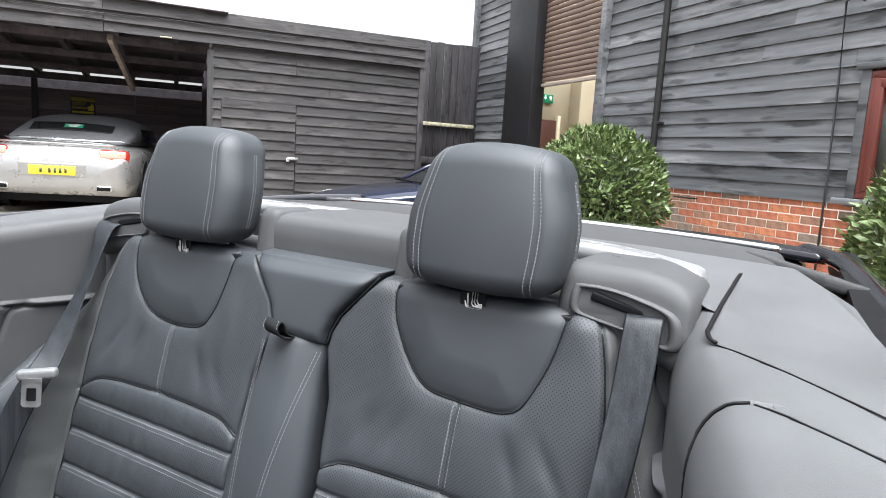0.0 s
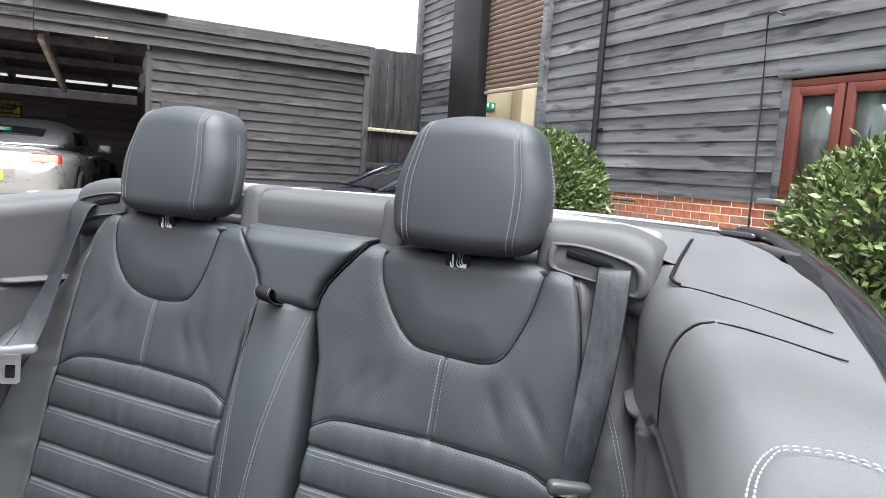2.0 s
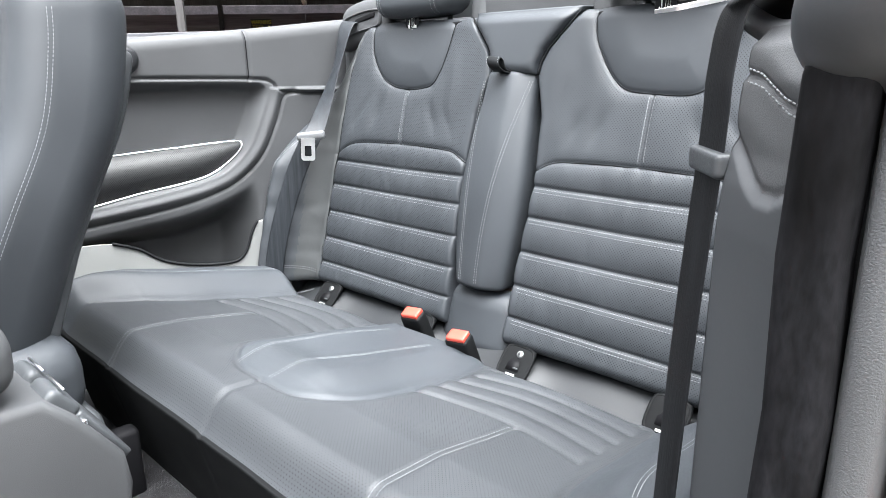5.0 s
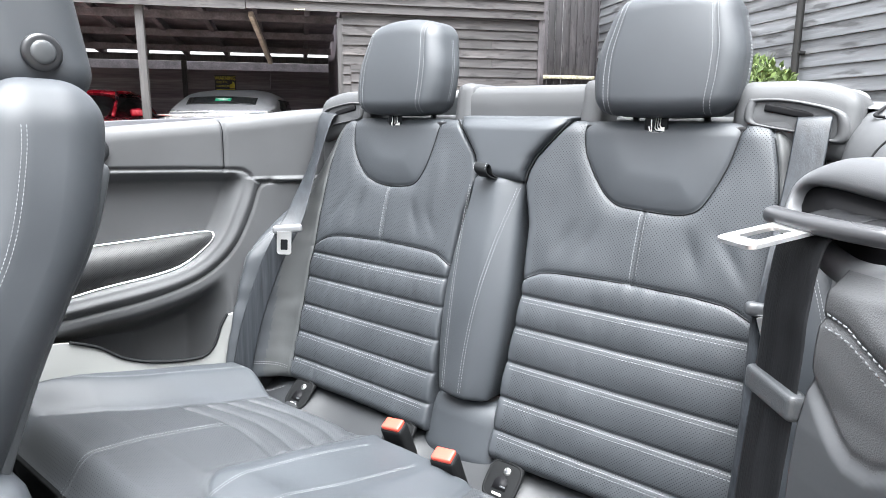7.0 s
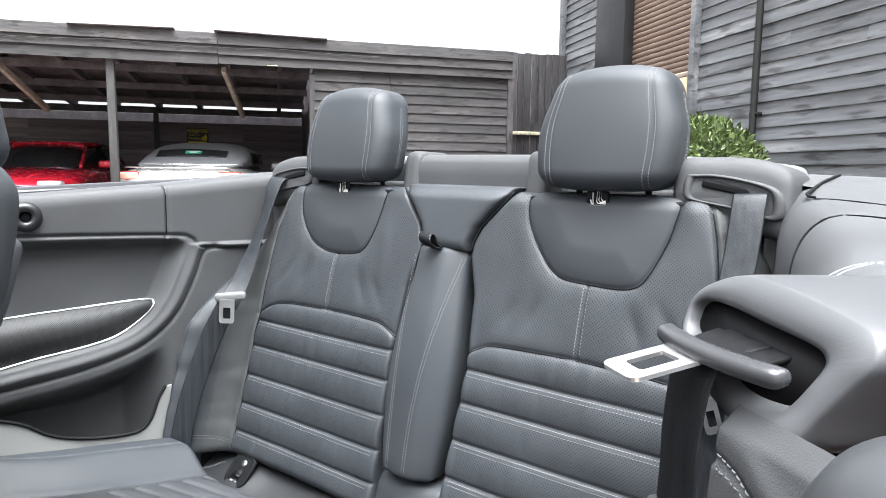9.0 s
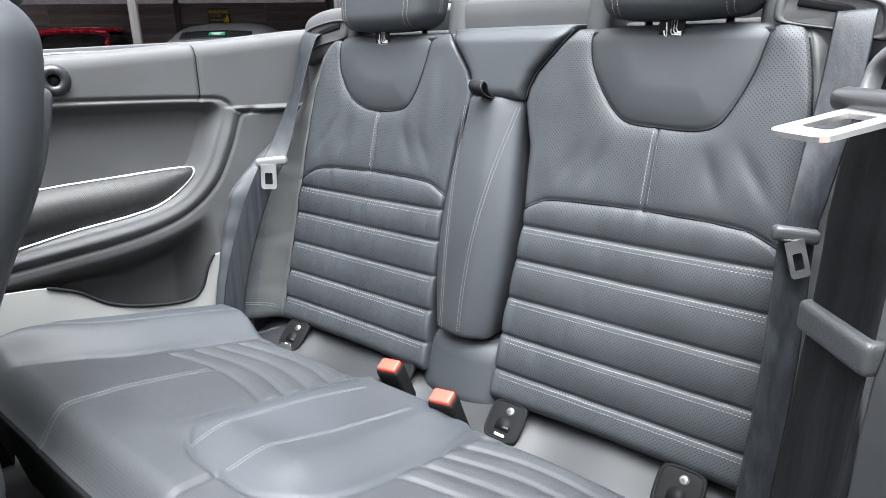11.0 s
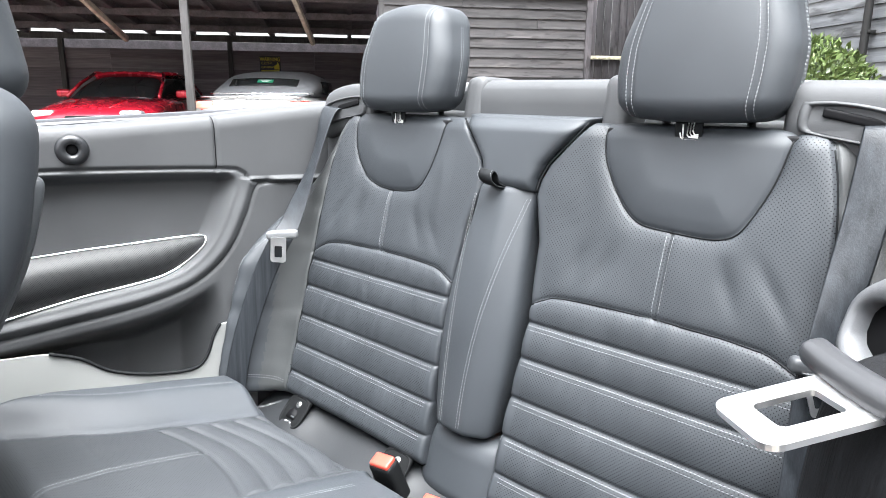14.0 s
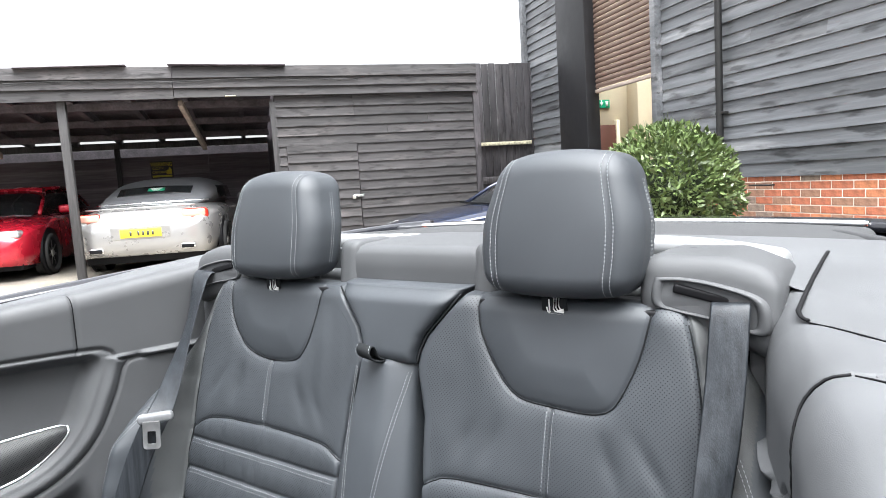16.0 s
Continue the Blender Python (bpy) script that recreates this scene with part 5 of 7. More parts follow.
    def on(line, mirror):
        pts, nor = [], []
        for a, b in line:
            i, j = np.interp(b, y[:, 0], np.arange(R)), np.interp(a * mirror, x[0], np.arange(C))
            i0, j0 = int(np.clip(i, 0, R - 2)), int(np.clip(j, 0, C - 2))
            fi, fj = i - i0, j - j0
            Z = z[i0, j0] * (1 - fi) * (1 - fj) + z[i0 + 1, j0] * fi * (1 - fj) + z[i0, j0 + 1] * (1 - fi) * fj + z[i0 + 1, j0 + 1] * fi * fj
            pts.append((a * mirror, b, Z + 0.0008)), nor.append((0, 0, 1))
        return np.array(pts), np.array(nor)
    lines = []
    for m in (1, -1):
        for off in (0.006, 0.011):
            lines.append(on([(a + 0.085 + off, b) for a, b in bol[:-6]], m))
        for off in (-0.005, 0.005):
            lines.append(on([(0.368 + off, b) for b in np.linspace(-0.86, -0.53, 30)], m))
    for off in (-0.003, 0.003):
        for xs_, m in (((0.092, 0.09, 0.078), -1), ((0.008, 0.036, 0.047), 1)):
            lines.append(on([(float(np.interp(b, (-0.73, -0.55, -0.37), xs_)) + off, b) for b in np.linspace(-0.735, -0.375, 40)], m))
    part("stitching", stitch_mesh(lines), THREAD, holder, "pale grey double stitching")
    return holder


cushion()
part("seat_base", box((1.36, 0.5, 0.12), (0, -0.5, 0.29), 0.02), CARPET, bench)
def valance_shape(P):
    Q = P.copy()
    lump = sum(np.exp(-((P[:, 0] - x) / 0.055) ** 2) for x in (-0.512, -0.15, 0.145, 0.485))
    Q[:, 2] += np.where(P[:, 2] > 0, 0.012 * lump * np.exp(-((P[:, 1] - 0.0) / 0.05) ** 2) + 0.004 * np.sin(P[:, 0] * 21) - 0.006, 0)
    return Q


part("valance", rbox((1.36, 0.2, 0.06), 0.025, (0, -0.205, 0.392), 44, valance_shape, Matrix.Rotation(radians(30), 4, "X")), SHADED_LEATHER, bench, "soft leather valance between cushion and seat back")
for x in (-0.512, -0.15, 0.145, 0.485):
    face = Matrix.Translation((x, -0.214, 0.432)) @ Matrix.Rotation(radians(48), 4, "X")
    iso = part("child_seat_anchor", rbox((0.074, 0.076, 0.014), 0.006, (0, 0, 0), 5), BLACK_AND_SHADE, bench, "black child seat anchor with a silver button")
    iso.matrix_local = face
    part("anchor_rim", tube([(0.037 * math.copysign(abs(math.cos(a)) ** 0.5, math.cos(a)), 0.038 * math.copysign(abs(math.sin(a)) ** 0.5, math.sin(a)), 0.004) for a in np.linspace(0, 2 * math.pi, 32, endpoint=False)], 0.004, 6, closed=True), BLACK_AND_SHADE, iso)
    part("anchor_slot", prism([(-0.016, -0.02), (0.016, -0.02), (0.016, -0.004), (0.009, 0.006), (-0.009, 0.006), (-0.016, -0.004)], 0.0065, 0.0085, axis=2), BLACK, iso)
    part("anchor_lip", rbox((0.013, 0.004, 0.003), 0.0014, (0.008, -0.013, 0.0095), 3), PLASTIC, iso)
    part("anchor_button", disc(0.0085, 0.005, (0.004, 0.02, 0.006), "z", 18), TAN, iso)
    part("button_mark", disc(0.004, 0.0008, (0.004, 0.02, 0.0107), "z", 12, round_=0.0003), PLASTIC, iso)
    part("print_bar", box((0.022, 0.005, 0.001), (0, -0.029, 0.0072), 0), WHITE, iso)


# headrests
def headrest(s):
    cx = s * 0.338
    ob = in_car("rear_headrest", "black leather rear headrest with grey double stitching and a hanging tag", "headrest", "rear headrests")
    hx, hy, hz = 0.139, 0.056, 0.118

    def shape(P):
        Q = P.copy()
        u, h = P[:, 0] / hx, P[:, 2] / hz
        Q[:, 0] = P[:, 0] * (1.0 - 0.17 * smooth01((h + 0.1) / 1.1) - 0.055 * smooth01((-h - 0.3) / 0.7))
        Q[:, 1] = P[:, 1] - 0.014 * (1 - u ** 2) * (0.65 - 0.35 * P[:, 1] / hy) + 0.02 * h - 0.008 * (1 - h ** 2)
        Q[:, 2] = P[:, 2] - 0.02 * np.abs(u) ** 2.4 * (0.25 + 0.75 * h)
        for seam in (-0.099, 0.099):
            front = (P[:, 1] < hy * 0.2)
            Q[:, 1] += np.where(front, 0.003 * np.exp(-((P[:, 0] - seam) / 0.004) ** 2), 0)
        return Q
    part("cushion", rbox((2 * hx, 2 * hy, 2 * hz), 0.036, (cx, 0.018, 1.294), 40, shape, None, 9), LEATHER, ob)
    rim = []
    for seam in (-0.099, 0.099):
        for off in (-0.0055, 0.0055):
            a = np.linspace(-1, 1, 60)
            grid = []
            for k in a:
                r = 0.036
                zz = k * (hz - 0.001)
                over = max(abs(zz) - (hz - r), 0)
                yy = -hy + r - math.sqrt(max(r * r - over * over, 0))
                grid.append((seam + off, yy, zz))
            G = shape(np.array(grid))
            N = np.array([(0, -1, 1.2 * max(0, g[2] - 0.075) / 0.045 - 1.2 * max(0, -g[2] - 0.075) / 0.045) for g in G])
            rim.append((G + np.array((cx, 0.018 - 0.0018, 1.294)), N))
    # rear seam round the side gusset
    for sgn in (-1, 1):
        for off in (0, 0.006):
            G = shape(np.array([(sgn * hx, 0.004 + off, zz) for zz in np.linspace(-0.09, 0.088, 50)]))
            rim.append((G + np.array((cx + sgn * 0.001, 0.018, 1.294)), np.array([(sgn, 0, 0)] * len(G))))
    part("stitching", stitch_mesh(rim, 0.0046, 0.0062, 0.0008), THREAD, ob, "pale grey double stitching")
    for dx in (-0.07, 0.07):
        part("steel_post", tube([(cx + dx, 0.03, 1.10), (cx + dx, 0.03, 1.2)], 0.007, 10), PLASTIC, ob)
    tag = part("care_tag", strap([(cx - 0.003, -0.018, 1.19), (cx - 0.003, -0.028, 1.182), (cx - 0.003, -0.034, 1.172), (cx - 0.003, -0.034, 1.158), (cx - 0.003, -0.03, 1.147)], [(1, 0.05, 0)] * 5, 0.044, 0.001), PIPING, ob, "black fabric tag with a white seat symbol")
    for k in range(3):
        part("seat_symbol", tube([(cx - 0.003 + 0.0045 * k, -0.0362, 1.176), (cx - 0.004 + 0.0045 * k, -0.0362, 1.160 - 0.003 * (1 - k)), (cx - 0.001 + 0.0045 * k, -0.0362, 1.1535 + 0.002 * k), (cx + 0.014, -0.0362, 1.1525 + 0.0026 * k)], 0.0013, 5), WHITE, tag)
    part("print_bar", box((0.03, 0.0006, 0.002), (cx - 0.001, -0.0352, 1.1485), 0), WHITE, tag)
    part("anchor_symbol", tube([(cx - 0.016, -0.0358, 1.16), (cx - 0.014, -0.0358, 1.152), (cx - 0.011, -0.0358, 1.151), (cx - 0.0085, -0.0358, 1.154), (cx - 0.011, -0.0358, 1.151), (cx - 0.012, -0.0358, 1.173)], 0.0013, 5), WHITE, tag)
    return ob


for side_ in (1, -1):
    headrest(side_)

# deck behind the seats
deck = in_car("rear_deck", "grey moulded deck and headrest surrounds behind the rear seats", "car trim")


def deck_z(y):
    return np.interp(y, [-0.85, -0.55, -0.25, 0.0, 0.27, 0.6], [1.108, 1.126, 1.158, 1.19, 1.222, 1.235])


def bridge():
    """Centre face and top between the headrest surrounds."""
    prof = [(0.028, 1.08), (0.026, 1.13), (0.026, 1.2), (0.029, 1.228), (0.04, 1.243), (0.06, 1.249), (0.16, 1.252), (0.3, 1.25), (0.42, 1.243), (0.46, 1.22), (0.47, 1.15)]
    rings = []
    for x in np.linspace(-0.17, 0.17, 14):
        rings.append([(x, y, z) for y, z in prof])
    P = np.array(rings)
    sheet(P, {"centre_bridge": (np.ones((P.shape[0] - 1, P.shape[1] - 1), bool), SOFT, "")}, deck)


bridge()
part("deck_base", rbox((1.5, 0.36, 0.04), 0.015, (0, 0.27, 1.163), 8), DECK, deck)


def surround(s):
    """Shell that carries a headrest: inner cheek, back and outer belt housing."""
    cheek = part("headrest_cheek", rbox((0.055, 0.13, 0.17), 0.02, (s * 0.17, 0.07, 1.172), 6, lambda P: P + np.c_[np.zeros(len(P)), 0.35 * (P[:, 2] + 0.085), np.zeros(len(P))] * [[1, 0.4, 1]]), SOFT, deck)
    part("headrest_well", box((0.31, 0.02, 0.16), (s * 0.338, 0.125, 1.15), 0.004), PLASTIC, deck)
    part("well_floor", box((0.31, 0.16, 0.02), (s * 0.338, 0.06, 1.152), 0.004), BLACK, deck)
    part("roll_bar_cap", rbox((0.50, 0.085, 0.035), 0.016, (s * 0.395, 0.225, 1.235), 12, lambda P: P + np.c_[np.zeros(len(P)), -0.05 * (np.clip(s * P[:, 0], 0, 1) / 0.26) ** 2 + 0.02 * (P[:, 0] / 0.26) ** 2, -0.022 * np.clip(s * P[:, 0] / 0.26, 0, 1) ** 2]), CAP, deck, "satin grey roll bar cap")
    # belt housing with its slot
    body = part("belt_housing", rbox((0.2, 0.21, 0.125), 0.024, (s * 0.56, 0.095, 1.180), 14, lambda P: P + np.c_[np.zeros(len(P)), -0.012 * np.clip(s * P[:, 0] / 0.1, 0, 1) ** 2 + 0.2 * np.clip(P[:, 2], 0, 1), -0.026 * np.clip((s * P[:, 0]) / 0.1, 0, 1) ** 2]), SOFT, deck, "moulded belt housing")
    yy = -0.014
    x0, x1, z0, z1 = s * 0.49, s * 0.645, 1.150, 1.214
    rim = np.array(spline([(x0, yy + 0.006, z1 - 0.004), (s * 0.53, yy + 0.004, z1 - 0.003), (s * 0.58, yy, z1 - 0.010), (x1 - s * 0.012, yy - 0.006, z1 - 0.026), (x1, yy - 0.008, z0 + 0.008), (x1 - s * 0.01, yy - 0.008, z0 - 0.012), (s * 0.58, yy - 0.003, z0 + 0.002), (s * 0.51, yy, z0 + 0.014), (x0 - s * 0.002, yy, z0 + 0.022), (x0 - s * 0.004, yy + 0.002, z1 - 0.02), (x0, yy + 0.006, z1 - 0.004)], 6)[:-1])
    mid_ = rim.mean(0)
    ringed = [mid_ + (rim - mid_) * np.array((k, 1, k)) + np.array((0, dy, 0)) for k, dy in ((1.05, 0.012), (1.03, 0.003), (0.99, -0.0015), (0.92, -0.0025), (0.86, 0.0), (0.82, 0.006))]
    part("slot_rim", loft([[tuple(p) for p in r] for r in ringed], caps=False), SOFT, body)
    part("slot_tray", loft([[tuple(p) for p in mid_ + (rim - mid_) * np.array((k, 1, k)) + np.array((0, dy, 0))] for k, dy in ((0.83, 0.004), (0.8, 0.0075))]), SOFT, body, smooth=False)
    part("slot", rbox((0.088, 0.012, 0.014), 0.004, (s * 0.558, -0.0068, 1.188), 5, None, Matrix.Rotation(radians(12 * s), 4, "Y")), BLACK, body)
    part("corner_fill", rbox((0.2, 0.22, 0.16), 0.006, (s * 0.715, 0.12, 1.1105), 8, lambda P: P + np.c_[np.zeros(len(P)), np.zeros(len(P)), 0.1185 * P[:, 1]]), DECK, deck)
    for k in range(5):
        part("embossed_bar", box((0.012, 0.005, 0.0015), (s * (0.51 + k * 0.017), 0.135 + 0.004 * k, 1.2425 - 0.0012 * k * k * 0.6), 0), PLASTIC, body)
    return cheek


for side_ in (1, -1):
    surround(side_)

# side trim, both sides: a modelled panel from the seat shoulder to the door
CREASE = spline([(-0.16, 0.99), (-0.187, 0.975), (-0.21, 0.91), (-0.255, 0.82), (-0.32, 0.755), (-0.40, 0.715), (-0.52, 0.685), (-0.697, 0.662), (-1.1, 0.62)], 8)
HOLLOW = spline([(-1.1, 1.018), (-0.6, 1.02), (-0.30, 1.02), (-0.245, 1.012), (-0.232, 0.985), (-0.25, 0.93), (-0.285, 0.85), (-0.335, 0.79), (-0.40, 0.755), (-0.52, 0.728), (-0.697, 0.703), (-1.1, 0.66)], 8)


def trim_x(y, s=-1):
    if s > 0:
        return np.interp(y, [-0.9, -0.6, -0.45, -0.281, -0.1, 0.1], [0.772, 0.752, 0.736, 0.702, 0.655, 0.62])
    return np.interp(y, [-1.2, -0.9, -0.573, -0.281, -0.1, 0.1], [0.93, 0.885, 0.82, 0.728, 0.69, 0.65])


def side_trim(s, front):
    ob = in_car("side_trim_panel", "dark grey moulded rear side panel with a silver-edged speaker" if s < 0 else "dark grey moulded rear side panel beside the belts", "car trim")
    R, C = 200, 260
    z = np.linspace(0.36, 1.165, R)[:, None] * np.ones((1, C))
    y = np.linspace(front, 0.06, C)[None, :] * np.ones((R, 1))
    x = trim_x(y, s)
    hol = inside(y, z, np.vstack([HOLLOW, [(-1.2, 0.66), (-1.2, 1.018)]]))
    dh = dist_line(y, z, HOLLOW)
    x = x + np.where(hol, (0.034 if s > 0 else 0.046) * smooth01(dh / 0.03), 0)
    below = z < np.interp(y, CREASE[::-1, 0], CREASE[::-1, 1])
    dc = dist_line(y, z, CREASE)
    x = x + np.where(below & ~hol, (0.038 * smooth01((dc - 0.03) / 0.11) if s > 0 else np.minimum(0.12 * smooth01((dc - 0.02) / 0.1), 0.905 - np.minimum(x, 0.905)) * smooth01((-0.27 - y) / 0.07)), 0)
    x = x - np.where(~below & ~hol & (z < 1.0), 0.012 * smooth01(dc / 0.03) * smooth01(dh / 0.025), 0)
    x = x + 0.006 * np.exp(-(dc / 0.004) ** 2)
    seam = spline([(-0.238, 1.2), (-0.24, 1.165), (-0.25, 1.13), (-0.268, 1.09), (-0.279, 1.022)], 6) if s > 0 else np.array([(-0.281, 1.2), (-0.279, 1.022)])
    x = x + (0.005 if s > 0 else 0.008) * np.exp(-(dist_line(y, z, seam) / (0.0028 if s > 0 else 0.004)) ** 2)
    step = spline([(-1.1, 1.024), (-0.6, 1.028), (-0.279, 1.026), (-0.22, 1.016), (-0.19, 0.992), (-0.06, 0.985)], 8)
    ds = dist_line(y, z, step)
    x = x + 0.008 * np.exp(-(ds / 0.0035) ** 2)
    top = np.clip((z - 1.08) / 0.085, 0, 1) if s > 0 else np.clip((z - 1.13) / 0.035, 0, 1)
    x = x + (0.06 if s > 0 else 0.022) * (1 - np.sqrt(1 - top ** 2 * 0.995))
    zt = z + (deck_z(y) - 1.165) * smooth01((z - 1.03) / 0.1)
    zt = zt - 0.003 * top ** 2 * np.exp(-(dist_line(y, z, seam) / 0.0028) ** 2)
    P = np.stack([s * x, y, zt], -1)
    P = np.concatenate([P, P[-1:] + [s * 0.010, 0, 0.0006], P[-1:] + [s * 0.03, 0, 0.0012]], 0)
    upper = z > np.interp(y, step[:, 0], step[:, 1])
    cell = lambda M: np.concatenate([M, M[-1:], M[-1:]], 0)[:-1, :-1]  # noqa: E731
    front_part = y < -0.281
    regions = {"upper_panel": (cell(upper & front_part), DECK if s > 0 else SOFT, "grained upper panel"), "corner_panel": (cell(upper & ~front_part), DECK if s > 0 else SOFT, "grained corner panel"), "hollow": (cell(hol), SOFT, ""), "arm_band": (cell(~upper & ~hol & ~below), SOFT, "padded band sweeping round the hollow"), "lower_panel": (cell(~upper & ~hol & below), SOFT, "dark recess above the lower trim")}
    sheet(P, regions, ob, flip=s > 0)
    row = [i for i in range(R) if z[i, 0] > 1.025]
    gap = []
    for i in row:
        yy = float(np.interp(z[i, 0], seam[::-1, 1], seam[::-1, 0]))
        gap.append((float(np.interp(yy, y[i], P[i, :, 0])) - (0.0035 if s > 0 else 0), yy, float(np.interp(yy, y[i], P[i, :, 2])) + (0.002 if s > 0 else 0)))
    part("panel_gap", tube(gap, 0.0018 if s > 0 else 0.0014, 6), BLACK, ob)
    return ob


left_trim = side_trim(-1, -1.15)
right_trim = side_trim(1, -0.66)

speaker = part("speaker_grille", prism([(float(a), float(b)) for a, b in spline([(-0.90, 0.822), (-0.70, 0.828), (-0.50, 0.843), (-0.33, 0.856), (-0.305, 0.85), (-0.33, 0.815), (-0.38, 0.778), (-0.45, 0.755), (-0.60, 0.728), (-0.90, 0.675)], 6)], -0.006, 0.006), GRILLE, left_trim, "black mesh speaker grille")


def hollow_x(a, b):
    """Where the face of the hollow lies, by its place along the car and its height."""
    d = float(dist_line(np.array([a]), np.array([b]), HOLLOW)[0])
    return -float(trim_x(a)) - 0.046 * float(smooth01(d / 0.03))


for v in speaker.data.vertices:
    v.co.x = hollow_x(v.co.y, v.co.z) + v.co.x + 0.001
line = spline([(-0.90, 0.822), (-0.70, 0.828), (-0.50, 0.843), (-0.33, 0.856), (-0.305, 0.85), (-0.33, 0.815), (-0.38, 0.778), (-0.45, 0.755), (-0.60, 0.728), (-0.90, 0.675)], 8)
part("silver_edging", tube([(hollow_x(a, b) + 0.006, a, b) for a, b in line], 0.0027, 8), ALU, speaker, "bright silver edging")
ring = part("coat_ring", disc(0.034, 0.016, (0, 0, 0), "x", 32, hole=0.012), RING, left_trim, "round black knob with a hollow middle")
ring.location, ring.rotation_euler = (-float(trim_x(-0.573)) + 0.0, -0.573, 1.075), (0, 0, radians(-18))
part("ring_bore", disc(0.013, 0.004, (0, 0, 0), "x", 20), BLACK, ring)

pocket = part("lower_pocket", prism([(float(a), float(b)) for a, b in np.vstack([spline([(-1.1, 0.66), (-0.80, 0.625), (-0.66, 0.615), (-0.60, 0.59), (-0.54, 0.548), (-0.46, 0.525), (-0.37, 0.52), (-0.335, 0.545), (-0.315, 0.60), (-0.295, 0.63), (-0.26, 0.625), (-0.235, 0.56), (-0.21, 0.46)], 6), [(-0.21, 0.3), (-1.1, 0.3)]])], -0.004, 0.004, 0.0015), PALE, left_trim, "pale grey lower trim with a scooped pocket")
for v in pocket.data.vertices:
    v.co.x = v.co.x - float(trim_x(v.co.y)) + 0.012
part("pocket_lip", tube([(-float(trim_x(a)) + 0.017, a, b + 0.002) for a, b in spline([(-0.66, 0.615), (-0.60, 0.59), (-0.54, 0.548), (-0.46, 0.525), (-0.37, 0.52), (-0.335, 0.545), (-0.315, 0.60), (-0.298, 0.632)], 6)], 0.004, 6), PIPING, pocket)

# body sides, deck top and tail
shell = in_car("convertible_body", "orange convertible body with black waist rails and a folded roof", "car body")


